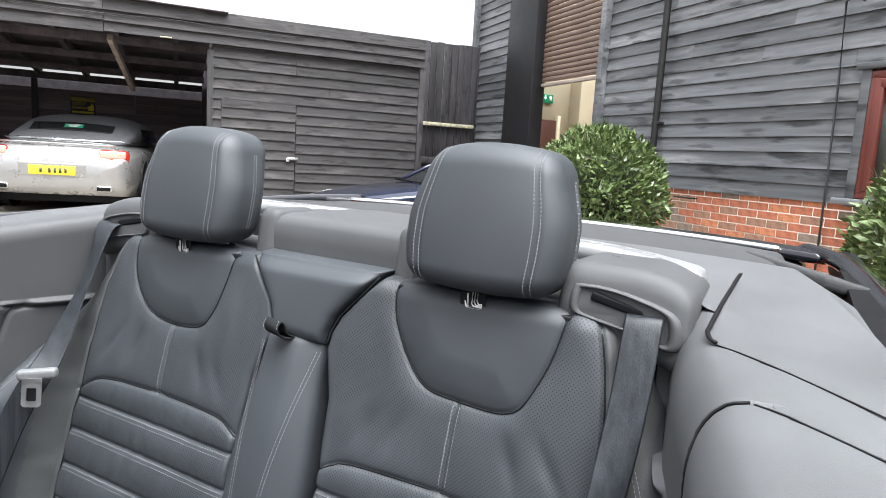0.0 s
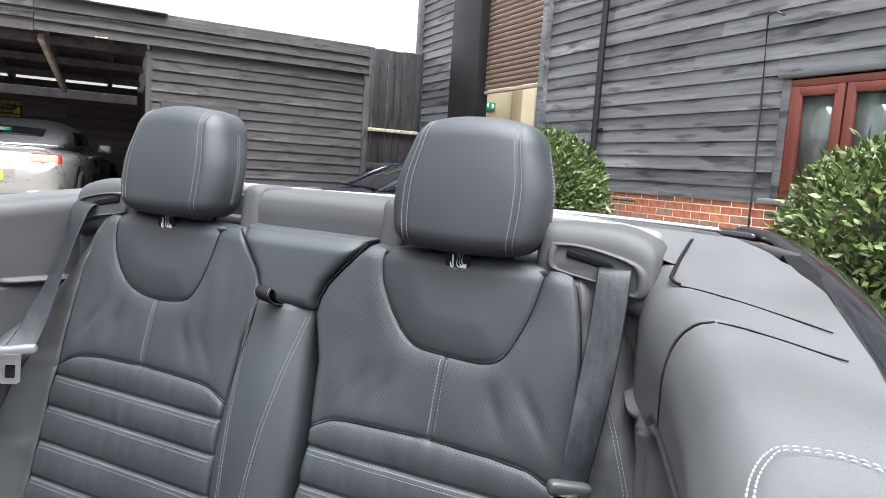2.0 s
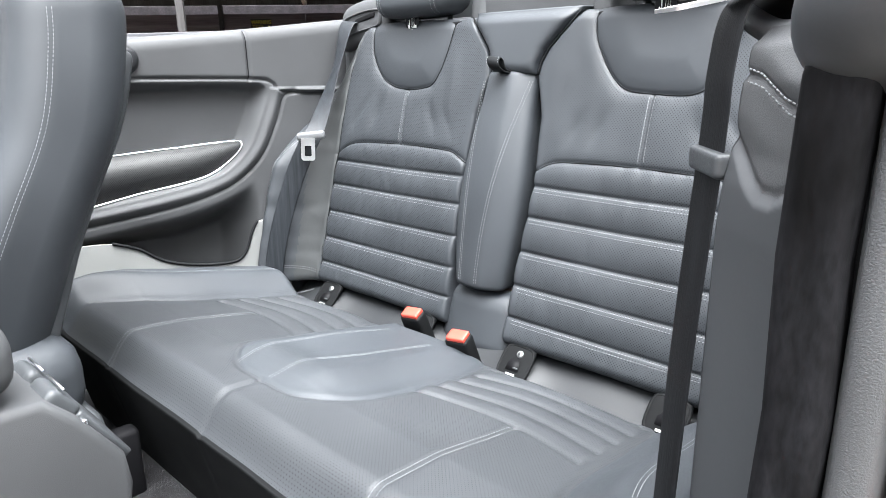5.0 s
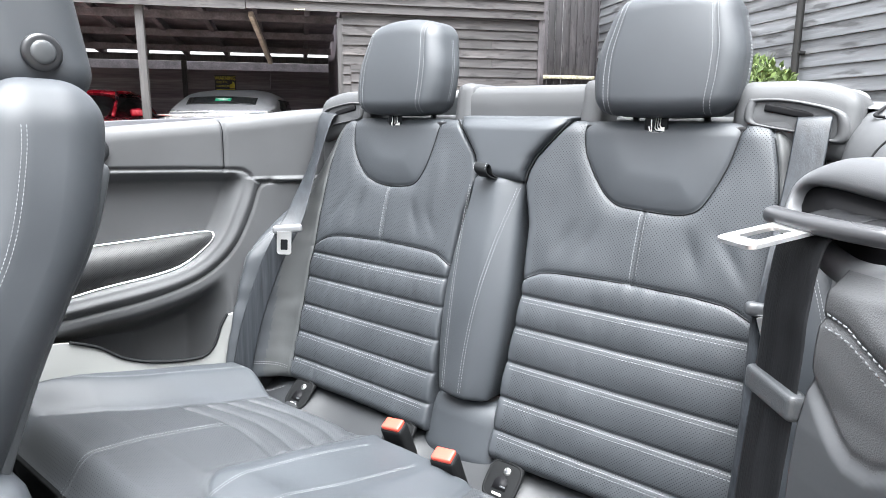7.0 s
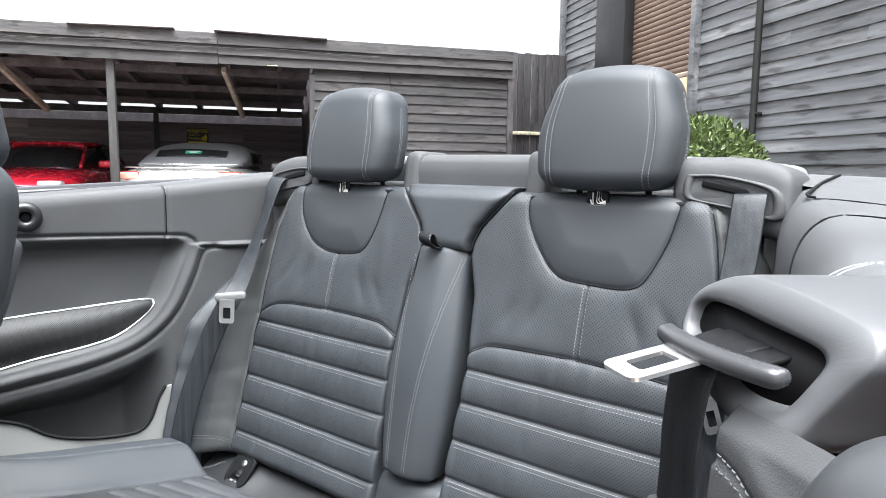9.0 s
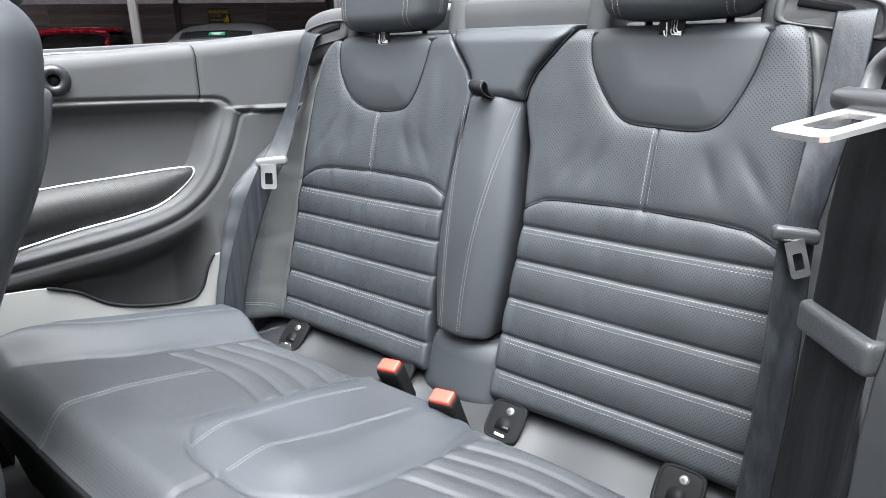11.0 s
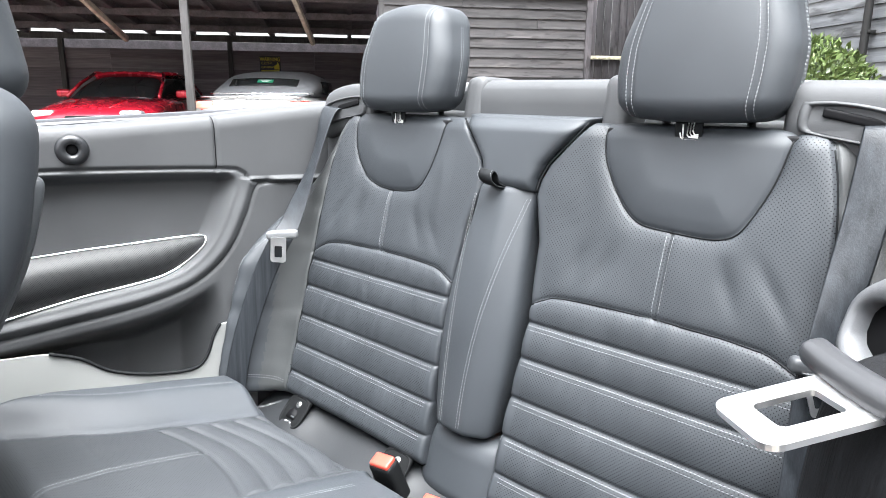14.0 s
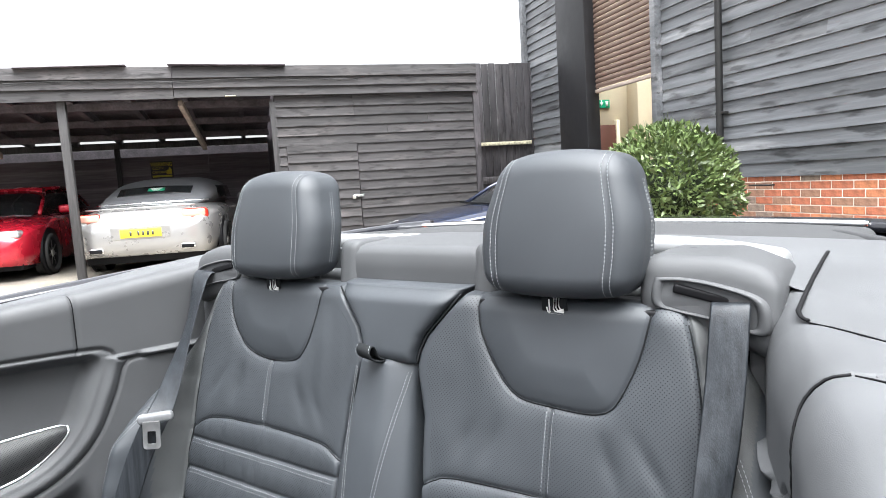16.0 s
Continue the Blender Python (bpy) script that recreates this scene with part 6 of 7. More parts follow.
def deck_top(s):
    ys_ = np.linspace(-0.93, 0.5, 380)
    us = np.linspace(0, 1, 110)
    P = np.zeros((len(ys_), len(us), 3))
    for i, yv in enumerate(ys_):
        x0 = float(trim_x(min(yv, 0.06), s)) + (0.078 if s > 0 else 0.042) - 0.045 * float(smooth01(yv / 0.06))
        if yv >= 0.06:
            x0 = max(0.20, x0 - (yv - 0.06) * 2.2)
        x1 = float(np.interp(yv, [-0.93, -0.4, 0.0, 0.3, 0.5], [0.90, 0.918, 0.90, 0.862, 0.81]))
        for j, u in enumerate(us):
            xv = x0 + (x1 - x0) * u
            zz = float(deck_z(yv)) + 0.002 - 0.0018 * (1 - smooth01(u / 0.2)) - 0.012 * u ** 2 - 0.02 * smooth01((u - 0.93) / 0.07)
            P[i, j] = (s * xv, yv, zz)
    cover = spline([(0.69, 0.3), (0.686, 0.1), (0.683, -0.03), (0.684, -0.06), (0.697, -0.09), (0.74, -0.122), (0.782, -0.15), (0.856, -0.199), (0.872, -0.21)], 8)
    pad = spline([(0.752, -0.245), (0.78, -0.258), (0.808, -0.275), (0.874, -0.308)], 8)
    panel = sheet(P, {"deck_panel": (np.ones((379, 109), bool), DECK, "grained deck panel with a lift-out cover")}, shell, flip=s < 0)["deck_panel"]
    skins = [np.array([v.co for v in ob.data.vertices]) for ob in [panel] + [c for c in (right_trim if s > 0 else left_trim).children if c.name.startswith(("upper_panel", "corner_panel"))]]

    def on_top(px, py):
        """The highest skin of deck and side panel at a place."""
        best = 0.0
        for V in skins:
            d = np.hypot(V[:, 0] - s * px, V[:, 1] - py)
            near = np.argsort(d)[:3]
            if d[near[0]] < 0.009:
                w = 1 / (d[near] + 1e-5)
                best = max(best, float((w * V[near, 2]).sum() / w.sum()))
        return (s * px, py, max(best, float(deck_z(py)) - 0.003))
    corner = int(np.argmin(np.hypot(cover[:, 0] - 0.697, cover[:, 1] + 0.09)))
    for ln, r in ((cover[:corner + 1], 0.0032), (cover[corner:], 0.0014), (pad, 0.0014)) if s > 0 else ():
        Q = np.array([on_top(p[0], p[1]) for p in ln])
        z = np.pad(Q[:, 2], 3, mode="edge")
        Q[:, 2] = np.mean([z[k:k + len(Q)] for k in range(7)], 0) + (0.003 if r > 0.003 else 0.0008)
        part("cover_gap", tube([tuple(q) for q in Q], r, 6, flat=0.7), BLACK, shell)
    part("waist_channel", loft([[(s * 0.865, a, z - 0.06), (s * 0.93, a, z - 0.06), (s * 0.93, a, z), (s * 0.865, a, z)] for a, z in ((a, float(deck_z(a)) - 0.034) for a in np.linspace(-0.8, 1.4, 24))]), BLACK, shell, smooth=False)
    rail = spline([(s * 0.922, -0.80, 1.105), (s * 0.932, -0.2, 1.145), (s * 0.93, 0.3, 1.175), (s * 0.905, 0.75, 1.195), (s * 0.87, 1.0, 1.205), (s * 0.80, 1.2, 1.21)], 10)
    part("waist_rail", tube(rail, 0.032, 12, flat=0.6), GLOSS, shell, "gloss black waist rail")
    rings = []
    for a in np.linspace(-0.8, 1.55, 34):
        bulge = 0.02 * math.exp(-((a - 0.6) / 0.6) ** 2) - 0.10 * smooth01((a - 1.0) / 0.55)
        xo = 0.962 + bulge
        zt = float(np.interp(a, [-0.8, 0.3, 0.8, 1.0, 1.55], [1.07, 1.12, 1.12, 1.08, 1.06]))
        rings.append([(s * (xo - 0.05), a, zt - 0.01), (s * (xo - 0.02), a, zt), (s * xo, a, zt - 0.02), (s * (xo + 0.025), a, zt - 0.1), (s * (xo + 0.028), a, zt - 0.3), (s * (xo + 0.01), a, 0.6), (s * (xo - 0.01), a, 0.35), (s * (xo - 0.03), a, 0.25), (s * (xo - 0.03), a, 0.5)])
    part("quarter_panel", loft(rings), ORANGE, shell, "glossy orange quarter panel")


for side_ in (1, -1):
    deck_top(side_)
# folded roof stack and tail
part("folded_roof", rbox((1.5, 0.66, 0.09), 0.03, (0, 0.78, 1.165), 14, lambda P: P + np.c_[np.zeros(len(P)), -0.10 * (P[:, 0] / 0.75) ** 4, 0.012 * (1 - (P[:, 0] / 0.75) ** 2)]), FABRIC, shell, "folded dark fabric roof lying flat")
for s in (-1, 1):
    part("roof_flap", rbox((0.14, 0.42, 0.03), 0.012, (s * 0.80, 0.70, 1.19), 8, None, Matrix.Rotation(radians(24 * s), 4, "Z") @ Matrix.Rotation(radians(12 * s), 4, "Y")), FABRIC, shell)
part("tail_lid", rbox((1.62, 0.3, 0.12), 0.05, (0, 1.26, 1.14), 14, lambda P: P + np.c_[np.zeros(len(P)), -0.12 * (P[:, 0] / 0.8) ** 4, -0.01 * (P[:, 0] / 0.8) ** 2]), GLOSS, shell)
part("spoiler", rbox((1.66, 0.16, 0.03), 0.014, (0, 1.2, 1.213), 16, lambda P: P + np.c_[np.zeros(len(P)), -0.08 * (P[:, 0] / 0.75) ** 4, -0.008 * (P[:, 0] / 0.75) ** 2]), GLOSS, shell, "gloss black rear spoiler")
part("spoiler_trim", tube([(x, 1.115 - 0.08 * (x / 0.75) ** 4, 1.222 - 0.008 * (x / 0.75) ** 2) for x in np.linspace(-0.73, 0.73, 50)], 0.010, 8), ALU, shell, "bright trim along the spoiler")
for s in (-1, 1):
    part("corner_trim", box((0.1, 0.02, 0.012), (s * 0.80, 1.08, 1.192), 0.003, Matrix.Rotation(radians(-25 * s), 4, "Z")), ALU, shell)
part("tail", rbox((1.7, 0.25, 0.84), 0.12, (0, 1.45, 0.68), 10), ORANGE, shell)
part("floor_pan", box((1.7, 3.9, 0.06), (0, -0.35, 0.26), 0.01), CARPET, shell, "black carpeted floor")
for s in (-1, 1):
    part("sill", box((0.14, 1.4, 0.14), (s * 0.86, -1.5, 0.32), 0.02), PLASTIC, shell, "dark sill trim")
    for y_, front_ in ((0.85, False), (-1.81, True)):
        w_ = part("wheel", disc(0.37, 0.24, (0, 0, 0), "x", 32, hole=0.25), TYRE, shell)
        w_.location, w_.rotation_euler = (s * 0.70, y_, 0.25), (0, 0, 0 if s > 0 else math.pi)
        part("rim", disc(0.255, 0.2, (0, 0, 0), "x", 28), SILVER, w_)
part("front_body", rbox((1.86, 0.9, 0.7), 0.14, (0, -2.35, 0.68), 8), ORANGE, shell)
part("dashboard", rbox((1.5, 0.35, 0.34), 0.1, (0, -1.85, 0.86), 8), SOFT, shell)
for s in (-1,):
    part("door", rbox((0.1, 1.2, 0.75), 0.04, (s * 0.94, -1.45, 0.72), 8), SOFT, shell, "grey inner side of the closed door")

# door pillar beside the camera: grey trim, rubber seal, painted edge
pillar = in_car("door_pillar", "grey door pillar with a dusty rubber seal and orange edge", "car pillar", place=Matrix())
part("inner_trim", rbox((0.05, 0.12, 0.80), 0.02, (0.838, -0.84, 0.62), 8), SATIN, pillar, "smooth grey pillar trim")
part("rubber_seal", rbox((0.032, 0.03, 0.86), 0.009, (0.8235, -0.925, 0.63), 10, lambda P: P + np.c_[0.0015 * np.sin(P[:, 2] * 31), np.zeros(len(P)), np.zeros(len(P))]), RUBBER, pillar, "dusty black rubber door seal")
part("painted_flange", rbox((0.022, 0.07, 0.84), 0.009, (0.852, -0.90, 0.63), 6), DECK, pillar, "grey flange beside the seal")
part("outer_edge", rbox((0.09, 0.1, 0.66), 0.03, (0.918, -0.86, 0.52), 8), ORANGE, pillar, "orange painted body edge")
part("outer_trim", rbox((0.06, 0.1, 0.25), 0.02, (0.897, -0.865, 0.95), 6), BLACK, pillar)
part("shoulder_cap", rbox((0.17, 0.11, 0.075), 0.036, (0.885, -0.905, 1.082), 12, lambda P: P + np.c_[np.zeros(len(P)), np.zeros(len(P)), 0.14 * P[:, 0] - 0.25 * P[:, 1]], None, 8), SATIN, pillar, "rounded dark pillar cap")

# front belt in its housing
belt_box = in_car("front_belt_guide", "rounded grey belt guide with a dark open mouth", "belt guide", place=Matrix())


MOUTH = Matrix(((0.745, 0.667, 0, 0.705), (-0.667, 0.745, 0, -0.742), (0, 0, 1, 0), (0, 0, 0, 1)))


def at_mouth(u, w, z):
    """A place by the belt guide: u along its mouth, w into the car's side."""
    return MOUTH @ Vector((u, w, z))


def hood():
    def even(points, n=96):
        """A closed smooth outline in n even steps."""
        L = spline(points + points[:1], 8)
        d = np.concatenate([[0], np.cumsum(np.linalg.norm(np.diff(L, axis=0), axis=1))])
        t = np.linspace(0, d[-1], n, endpoint=False)
        return np.c_[np.interp(t, d, L[:, 0]), np.interp(t, d, L[:, 1])]
    ring = even([(-0.001, 1.108), (-0.002, 1.122), (0.011, 1.134), (0.039, 1.1425), (0.078, 1.141), (0.12, 1.135), (0.137, 1.131), (0.143, 1.126), (0.145, 1.117), (0.138, 1.104), (0.129, 1.086), (0.123, 1.071), (0.117, 1.065), (0.107, 1.064), (0.072, 1.069), (0.03, 1.083), (0.004, 1.098)])
    mouth = even([(0.006, 1.107), (0.005, 1.116), (0.013, 1.121), (0.035, 1.1205), (0.062, 1.118), (0.103, 1.115), (0.113, 1.1125), (0.1155, 1.108), (0.112, 1.097), (0.107, 1.087), (0.098, 1.0835), (0.072, 1.083), (0.035, 1.093), (0.012, 1.101)])

    def leant(a, w, b):
        """The face of the guide leans back towards its top."""
        return at_mouth(a, w + 0.45 * (b - 1.107), b)
    mid = np.array(mouth).mean(0)
    rings = [[at_mouth(a + 0.03, 0.17, b) for a, b in ring], [leant(a + 0.002, 0.03, b) for a, b in ring], [leant(a, 0.010, b) for a, b in ring], [leant(a, 0.003, b) for a, b in (ring - mid) * 0.992 + mid],
             [leant(a, 0.0, b) for a, b in (ring - mid) * 0.97 + mid], [leant(a, -0.001, b) for a, b in ring * 0.3 + mouth * 0.7], [leant(a, 0.002, b) for a, b in ring * 0.12 + mouth * 0.88], [leant(a, 0.009, b) for a, b in mouth]]
    shellm = part("housing", loft(rings, caps=False), HOOD, belt_box, "smooth grey moulded housing")
    part("mouth", loft([[leant(a, 0.009, b) for a, b in mouth], [leant(a, 0.07, b) for a, b in (mouth - mid) * 0.9 + mid]]), BLACK, shellm, "dark open mouth")
    for u in (0.03, 0.055):
        part("mouth_catch", rbox((0.012, 0.01, 0.006), 0.0025, at_mouth(u, 0.035, 1.113), 3), PLASTIC, shellm)


hood()

SEAM_U = np.array([(0.03, 1.056), (0.086, 1.0525), (0.102, 1.0495), (0.118, 1.042), (0.13, 1.036), (0.145, 1.032), (0.2, 1.03)])
FOLD_U = np.array([(0.03, 1.035), (0.075, 1.014), (0.093, 0.996), (0.11, 0.982), (0.12, 0.977), (0.135, 0.977), (0.148, 0.983), (0.2, 0.99)])


def belt_panel():
    """Leather below the guide: a padded roll, a stitched seam and a smooth lower panel."""
    us, zs = np.linspace(0.081, 0.2, 90), np.linspace(0.32, 1.078, 320)
    Z, U = np.meshgrid(zs, us, indexing="ij")
    seam, fold = np.interp(U, *SEAM_U.T), np.interp(U, *FOLD_U.T)
    W = np.interp(Z, [0.3, 0.95, 0.98, 1.0, 1.045, 1.066, 1.078], [-0.036, -0.036, -0.034, -0.030, -0.029, -0.024, -0.014])
    W = W - 0.003 * smooth01((fold - Z) / 0.007) + 0.002 * np.exp(-((Z - fold - 0.003) / 0.003) ** 2)
    W = W + 0.003 * np.exp(-((Z - seam + 0.004) / 0.0028) ** 2) - 0.002 * np.exp(-((Z - seam - 0.011) / 0.008) ** 2) - 0.0015 * np.exp(-((Z - (seam + fold) / 2 + 0.002) / 0.016) ** 2)
    P = np.stack([0.705 + 0.745 * U + 0.667 * W, -0.742 - 0.667 * U + 0.745 * W, Z], -1)
    low = (Z < fold)[:-1, :-1]
    P = np.concatenate([P[:, :1] + np.array((0.02, 0.04, 0)), P], 1)
    low = np.concatenate([low[:, :1], low], 1)
    made_ = sheet(P, {"leather_roll": (~low, SOFT, "padded grey leather with a double stitched seam"), "lower_panel": (low, SATIN, "smooth grey lower panel")}, belt_box, flip=True)
    lines = []
    for off in (0.0, -0.0078):
        pts = []
        for a in np.linspace(0.083, 0.19, 60):
            zz = float(np.interp(a, *SEAM_U.T)) + off
            i, k = int(np.clip(np.searchsorted(zs, zz), 0, 319)), int(np.clip(np.searchsorted(us, a), 0, 89))
            pts.append((0.705 + 0.745 * a + 0.667 * (W[i, k] - 0.001), -0.742 - 0.667 * a + 0.745 * (W[i, k] - 0.001), zz))
        lines.append((np.array(pts), np.array([(-0.667, -0.745, 0)] * 60)))
    part("stitching", stitch_mesh(lines, 0.0034, 0.0046, 0.0007), THREAD, made_["leather_roll"], "pale grey double stitching")


belt_panel()
top_seam = []
for off in (0.0, 0.006):
    ln = spline([(0.774 + off * 0.7, -0.665, 0), (0.779 + off * 0.7, -0.61, 0), (0.789 + off * 0.6, -0.568 - off * 0.6, 0), (0.804, -0.545 - off, 0), (0.84, -0.538 - off, 0), (0.874, -0.545 - off, 0)], 10)
    top_seam.append((np.array([(p[0], p[1], float(deck_z(p[1])) + 0.0032 - 0.012 * (max(p[0] - float(trim_x(p[1], 1)) - 0.078, 0) / (0.84 - float(trim_x(p[1], 1)))) ** 2 - (0.004 if p[1] < -0.64 else 0.0)) for p in (CAR.inverted() @ Vector((q[0], q[1], float(deck_z(q[1])))) for q in ln)]), np.array([(0, 0, 1)] * len(ln))))
part("stitching", stitch_mesh(top_seam, 0.005, 0.0072, 0.0008), THREAD, shell, "pale grey double stitching")

front_belt = in_car("front_seat_belt", "black front seat belt with a bright steel tongue in its guide", "seat belt", "seat belts", Matrix())
part("webbing", strap([at_mouth(0.05, 0.03, 1.108), at_mouth(0.05, 0.0, 1.105), at_mouth(0.05, -0.022, 1.092), at_mouth(0.051, -0.03, 1.05), at_mouth(0.051, -0.0315, 1.0), at_mouth(0.049, -0.041, 0.8), at_mouth(0.04, -0.05, 0.3)], [(0.64, -0.77, 0)] * 7, 0.052), WEB_DARK, front_belt)
tongue = part("tongue_cover", rbox((0.1, 0.014, 0.011), 0.0052, (0.014, 0.006, 0.0), 12, lambda P: P + np.c_[np.zeros(len(P)), 0.009 * np.clip(P[:, 0] / 0.05, -1, 1) ** 2, 0.002 * (1 - (P[:, 0] / 0.05) ** 2)]), GLOSSY, front_belt, "black plastic tongue cover")
_tx = Vector((0.8, -0.6, -0.02)).normalized()
_tz = Vector((-0.1, -0.14, 0.97)).normalized()
_ty = _tz.cross(_tx).normalized()
_tz = _tx.cross(_ty)
tongue.matrix_local = Matrix(((_tx.x, _ty.x, _tz.x, 0.7205), (_tx.y, _ty.y, _tz.y, -0.80), (_tx.z, _ty.z, _tz.z, 1.1), (0, 0, 0, 1)))
part("belt_loop", rbox((0.056, 0.05, 0.004), 0.0018, (0.016, 0.036, -0.001), 6, lambda P: P + np.c_[np.zeros(len(P)), np.zeros(len(P)), -2.2 * np.clip(P[:, 1], 0, 1) ** 2]), WEB_DARK, tongue)


def steel_tongue(parent, at, rx, ry, rz, w=0.046, h=0.07):
    """A steel belt tongue with its square hole."""
    def rounded(hw, z0, z1, r0, r1):
        pts = []
        for cx_, cz_, a0, r in ((hw - r1, z1 - r1, 0, r1), (-hw + r1, z1 - r1, 90, r1), (-hw + r0, z0 + r0, 180, r0), (hw - r0, z0 + r0, 270, r0)):
            pts += [(cx_ + r * math.cos(radians(a0 + 18 * k)), cz_ + r * math.sin(radians(a0 + 18 * k))) for k in range(6)]
        return pts
    o, i = rounded(w / 2, 0, h, 0.001, w * 0.2), rounded(w * 0.25, h * 0.34, h * 0.8, 0.002, 0.003)
    rings = [[(a, -0.0013, b) for a, b in i], [(a, -0.0013, b) for a, b in o], [(a, 0.0013, b) for a, b in o], [(a, 0.0013, b) for a, b in i], [(a, -0.0013, b) for a, b in i]]
    ob = part("steel_tongue", loft(rings, caps=False), STEEL, parent, "bright steel tongue with a square hole", smooth=False)
    ob.matrix_local = pose(*at, rx, ry, rz)
    return ob


plate_ = steel_tongue(tongue, (0, 0, 0), 0, 0, 0, 0.034, 0.057)
plate_.matrix_local = pose(0.0, 0.014, -0.002, 90, 0, 0)
slide = part("belt_slider", rbox((0.06, 0.014, 0.018), 0.004, (0, 0, 0), 6), PLASTIC, front_belt, "small grey belt slider clip")
slide.matrix_local = MOUTH @ pose(0.051, -0.031, 0.989, 0, 0, -9)

# rear belts
def rear_belt(s):
    ob = in_car("rear_seat_belt", "grey rear seat belt with a steel tongue over the seat back", "seat belt", "seat belts")
    if s < 0:
        pts = [(-0.602, -0.008, 1.184), (-0.606, -0.036, 1.166), (-0.604, -0.08, 1.05), (-0.588, -0.16, 0.91), (-0.584, -0.205, 0.85), (-0.606, -0.24, 0.76), (-0.636, -0.282, 0.60), (-0.655, -0.305, 0.44)]
        ways = [(1, 0.1, -0.1), (1, 0.05, -0.15), (1, -0.3, -0.15), (0.85, 0.35, -0.25)] + [(0.62, 0.75, -0.25)] * 2 + [(0.62, 0.75, -0.1)] * 2
        tx = (-0.566, -0.205, 0.877)
    else:
        pts = [(0.594, -0.008, 1.182), (0.598, -0.036, 1.166), (0.598, -0.08, 1.05), (0.592, -0.135, 0.92), (0.588, -0.155, 0.86), (0.598, -0.2, 0.68), (0.60, -0.26, 0.46)]
        ways = [(1, 0.05, 0.05), (1, 0.15, 0.1), (1, 0.15, 0.1)] + [(0.8, 0.6, 0.1)] * 4
        tx = (0.587, -0.165, 0.876)
    part("webbing", strap(pts, ways, 0.052), WEB, ob)
    cover = part("tongue_cover", rbox((0.078 if s < 0 else 0.064, 0.022, 0.022), 0.008, tx, 6, None, Matrix.Rotation(radians(38 if s < 0 else 30), 4, "Z") @ Matrix.Rotation(radians(6 * s), 4, "Y")), GREY_PLASTIC if s < 0 else SATIN, ob, "grey plastic tongue cover")
    steel_tongue(cover, (tx[0] + 0.002, tx[1] - 0.012, tx[2] - 0.006), 180 - 6, 0 if s < 0 else -16, 38 if s < 0 else 34, 0.038 if s < 0 else 0.026, 0.06 if s < 0 else 0.054)
    return ob


for side_ in (1, -1):
    rear_belt(side_)

for x, y in ((-0.085, -0.282), (0.08, -0.312)):
    ob = in_car("belt_buckle", "black belt buckle with a red release button", "buckle", "rear belt buckles")
    turn = Matrix.Rotation(radians(24), 4, "X") @ Matrix.Rotation(radians(10), 4, "Z")
    part("housing", rbox((0.054, 0.036, 0.1), 0.008, (x, y, 0.468), 5, None, turn), BLACK_AND_SHADE, ob)
    part("release_button", rbox((0.044, 0.03, 0.012), 0.004, (x, y - 0.021, 0.515), 5, None, turn), RED_BUTTON, ob, "red release button")

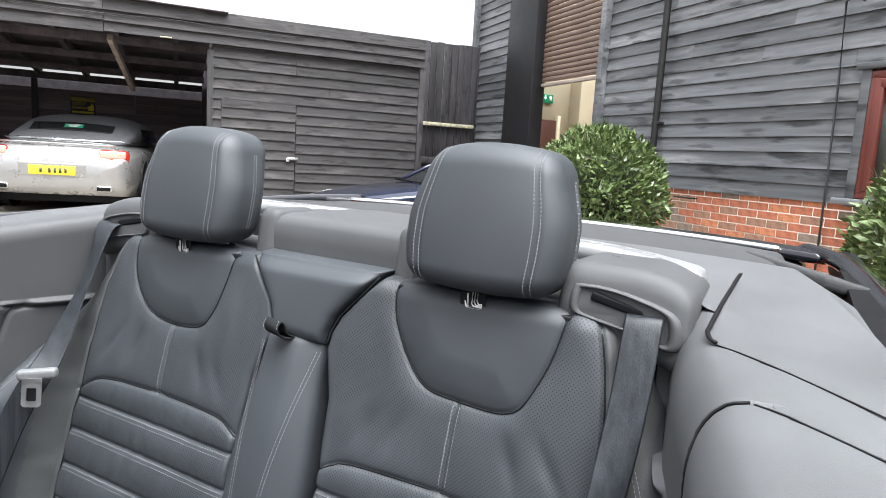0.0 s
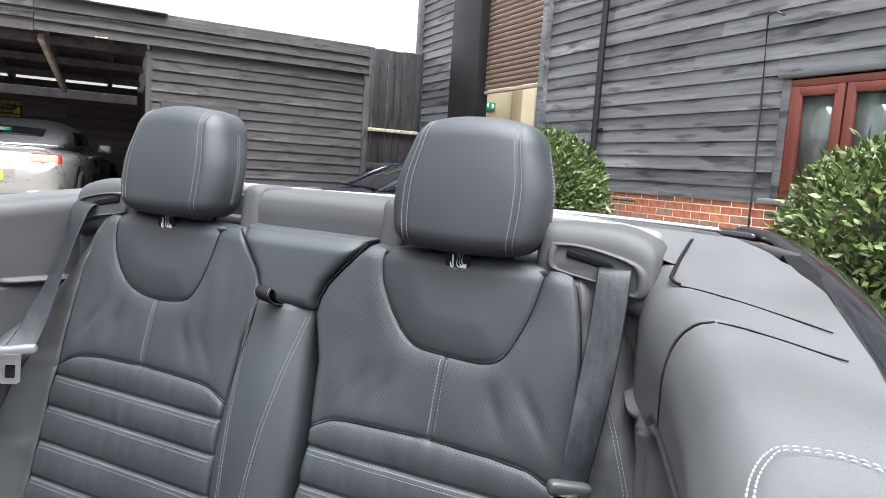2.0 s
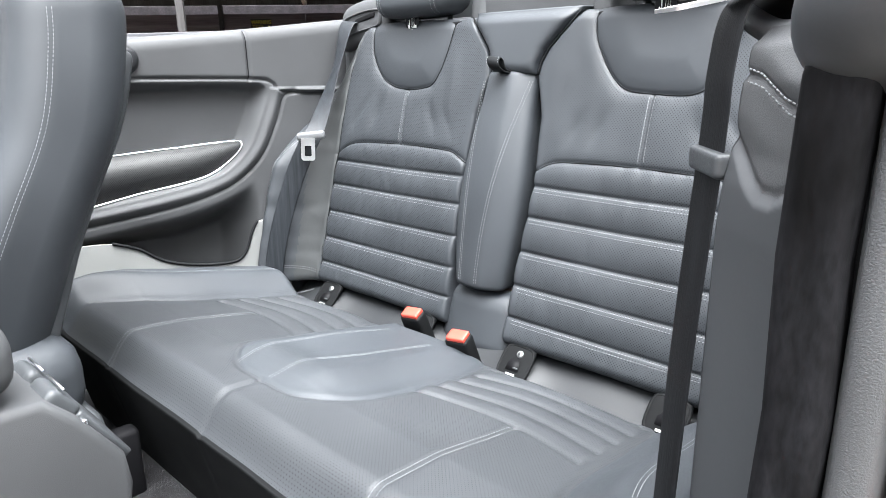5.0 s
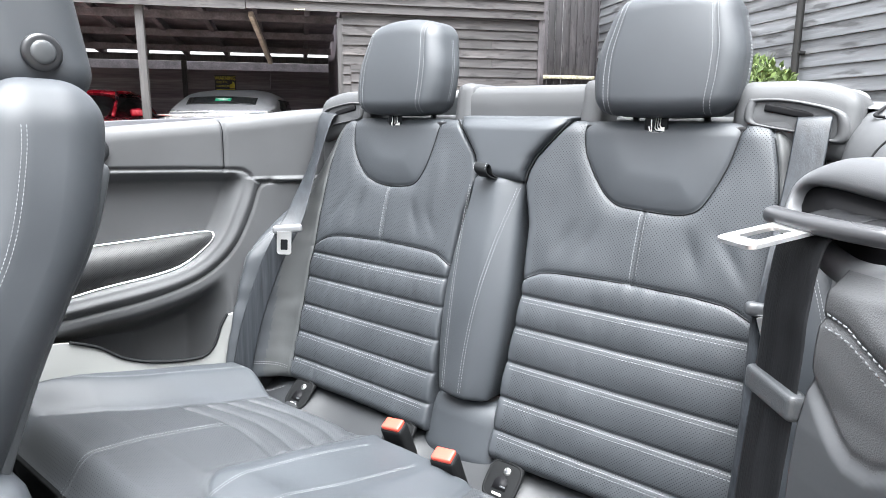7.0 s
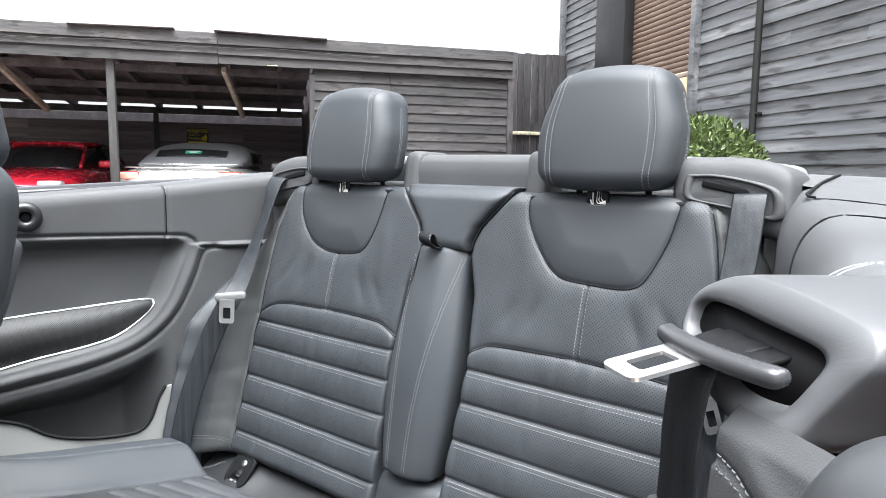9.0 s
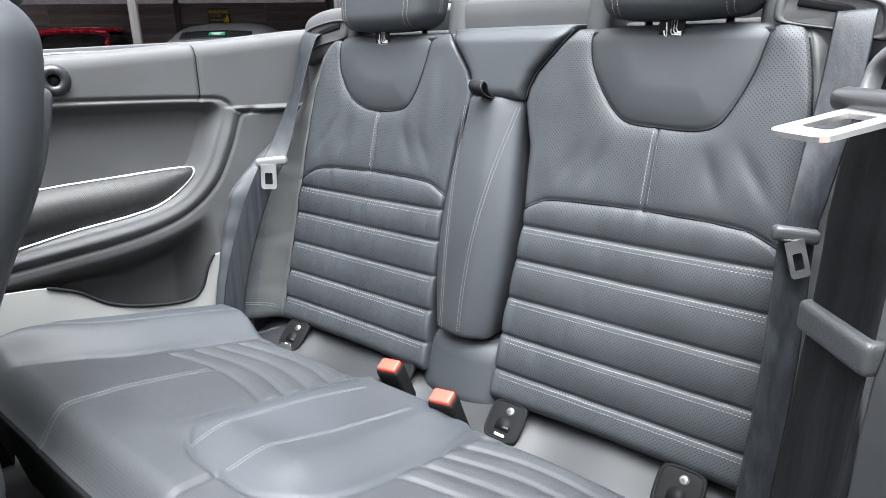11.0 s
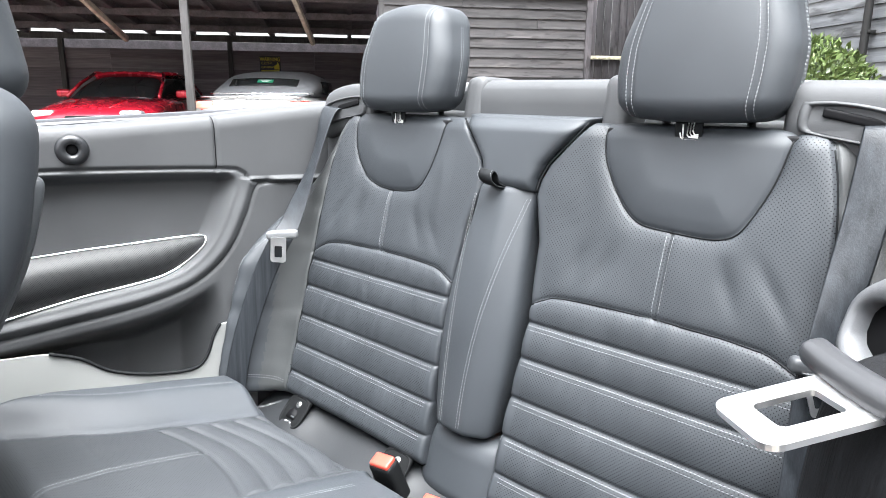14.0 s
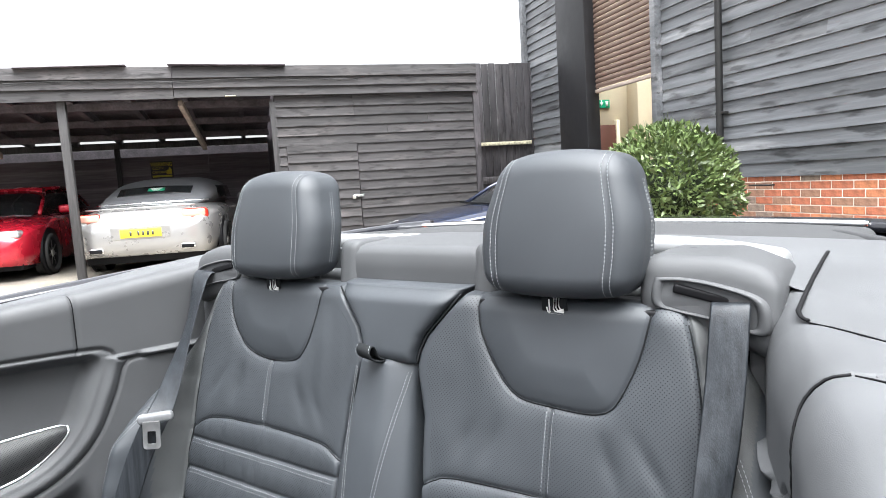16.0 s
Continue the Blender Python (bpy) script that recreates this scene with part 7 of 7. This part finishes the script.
# front seats
def front_seat(s, tip, shift):
    ob = in_car("bucket_seat", "black leather front seat with an upright backrest and headrest" if s < 0 else "black leather front seat slid forward", "car seat", "front seats")
    place = CAR @ Matrix.Translation((s * 0.435, -1.02 + shift, 0.55))
    ob.matrix_world = place

    rear = spline([(-0.05, 0.02), (0.09, 0.07), (0.2, 0.11), (0.293, 0.152), (0.413, 0.21), (0.527, 0.24), (0.60, 0.25), (0.68, 0.25)], 6)

    def shape(P):
        Q = P.copy()
        h = (P[:, 2] + 0.33) / 0.66
        u = P[:, 0] / 0.235
        Q[:, 0] = P[:, 0] * (0.86 + 0.16 * np.sin(np.clip(h * 1.05, 0, 1) * math.pi * 0.95))
        Q[:, 1] = P[:, 1] + np.interp(P[:, 2] + 0.325, rear[:, 0], rear[:, 1]) - 0.135 - 0.03 * u ** 2 * np.where(P[:, 1] < 0, 1, 0.5)
        return Q
    back = part("backrest", rbox((0.47, 0.17, 0.66), 0.07, (0, 0.05, 0.325), 30, shape, None, 10), LEATHER, ob, "leather backrest with stitched bolsters")
    back.rotation_euler = (tip, 0, 0)
    lines = []
    for sg in (-1, 1):
        G = shape(np.array([(sg * 0.235, 0.03, zz) for zz in np.linspace(-0.28, 0.265, 60)]))
        for off in (0.0, 0.007):
            G2 = shape(np.array([(sg * 0.235, -0.03 + off, zz) for zz in np.linspace(-0.28, 0.265, 60)]))
            lines.append((G2 + np.array([sg * 0.0006, 0.05, 0.325]), np.array([(sg, 0, 0)] * 60)))
    part("stitching", stitch_mesh(lines), THREAD, back, "pale grey stitching")
    shell_ = part("back_shell", rbox((0.37, 0.04, 0.50), 0.019, (0, 0.105, 0.28), 12, lambda P: P + np.c_[np.zeros(len(P)), np.interp(P[:, 2] + 0.28, rear[:, 0], rear[:, 1]) - 0.105 - 0.018, np.zeros(len(P))]), PLASTIC, ob, "dark plastic back shell")
    shell_.rotation_euler = (tip, 0, 0)
    head = part("headrest", rbox((0.285, 0.18, 0.23), 0.06, (0, 0.155, 0.735), 16, lambda P: np.c_[P[:, 0] * (1 - 0.12 * (P[:, 2] + 0.1) / 0.2), P[:, 1] - 0.16 * P[:, 2], P[:, 2]], None, 9), LEATHER, ob, "leather headrest")
    head.rotation_euler = (tip, 0, 0)
    knob = part("adjust_button", disc(0.028, 0.012, (0, 0, 0), "x", 28), RING, head, "round black headrest button")
    part("button_face", disc(0.018, 0.015, (0, 0, 0), "x", 24), PLASTIC, knob)
    knob.location, knob.rotation_euler = (-s * 0.136, 0.165, 0.693), (0, 0, 0 if s < 0 else math.pi)
    part("seat_cushion", rbox((0.5, 0.52, 0.16), 0.06, (0, -0.18, 0.0), 12), LEATHER, ob)
    part("side_valance", rbox((0.54, 0.5, 0.14), 0.04, (0, -0.16, -0.12), 8), PLASTIC, ob)
    part("seat_switch", rbox((0.02, 0.07, 0.025), 0.008, (s * 0.275, -0.02, -0.09), 5), ALU, ob)
    part("tilt_lever", rbox((0.02, 0.03, 0.05), 0.008, (s * 0.26, 0.12, 0.06), 5), ALU, ob)
    for dx in (-0.2, 0.2):
        part("seat_rail", box((0.04, 0.6, 0.2), (dx, -0.15, -0.23), 0.01), BLACK, ob)
    return ob


front_seat(-1, 0.0, 0.0)
front_seat(1, radians(14), -0.62)

# centre console between the front seats
console = in_car("centre_console", "grey leather centre console with armrest lid and rear air vents", "car console")
CX = -0.03
part("armrest_lid", rbox((0.19, 0.36, 0.09), 0.035, (CX, -1.27, 0.71), 12, lambda P: P + np.c_[np.zeros(len(P)), np.zeros(len(P)), 0.012 * (1 - (P[:, 0] / 0.1) ** 2)]), SOFT, console, "padded grey leather armrest lid")
part("stitching", stitch_mesh([(np.array([(CX + sg * 0.066, yy, 0.761 - 0.0012) for yy in np.linspace(-1.42, -1.11, 30)]), np.array([(0, 0, 1)] * 30)) for sg in (-1, 1)]), THREAD, console, "pale grey stitching")
part("bin", prism([(-1.46, 0.3), (-1.02, 0.3), (-0.985, 0.5), (-0.99, 0.545), (-1.04, 0.62), (-1.075, 0.657), (-1.46, 0.665)], CX - 0.095, CX + 0.095, 0.012), SOFT, console, "grey moulded console side")
part("rear_panel", box((0.15, 0.012, 0.1), (CX, -1.008, 0.575), 0.004, Matrix.Rotation(radians(33), 4, "X")), PLASTIC, console, "dark rear panel")
for dx in (-0.04, 0.04):
    vent = part("air_vent", rbox((0.066, 0.03, 0.05), 0.01, (CX + dx, -1.052, 0.632), 5, None, Matrix.Rotation(radians(38), 4, "X")), PLASTIC, console)
    part("vent_trim", tube([(CX + dx - 0.03, -1.045, 0.654), (CX + dx + 0.03, -1.045, 0.654)], 0.002, 6), ALU, vent, "bright vent trim")
part("socket_flap", rbox((0.02, 0.012, 0.012), 0.004, (CX + 0.075, -1.033, 0.605), 5), ALU, console, "bright socket flap")
part("socket_flap", rbox((0.02, 0.012, 0.012), 0.004, (CX + 0.075, -1.018, 0.572), 5), ALU, console, "bright socket flap")

# bricks last
brick_full = box((0.1025, 0.215, 0.065), (0, 0, 0), 0.004)
brick_me = bpy.data.meshes.new("brick")
brick_full.to_mesh(brick_me)
brick_full.free()
brick_me.materials.append(BRICK)
half = box((0.1025, 0.1025, 0.065), (0, 0, 0), 0.004)
half_me = bpy.data.meshes.new("brick")
half.to_mesh(half_me)
half.free()
half_me.materials.append(BRICK)
made = 0
for c in range(9):
    z = W0 - 0.0375 - c * 0.075
    yb = 1.2 + (0.1125 if c % 2 else 0)
    y = yb
    k = 0
    while y < 7.0 and made < 290:
        flem = (k % 2 == 0)
        me_ = brick_me
        ob = new("brick", me_)
        ob.parent = plinth
        ob.location = (BARN_X + 0.049 - random.uniform(0, 0.004), y, z)
        ob.rotation_euler = (random.uniform(-0.006, 0.006), 0, random.uniform(-0.008, 0.008))
        y += 0.225
        k += 1
        made += 1
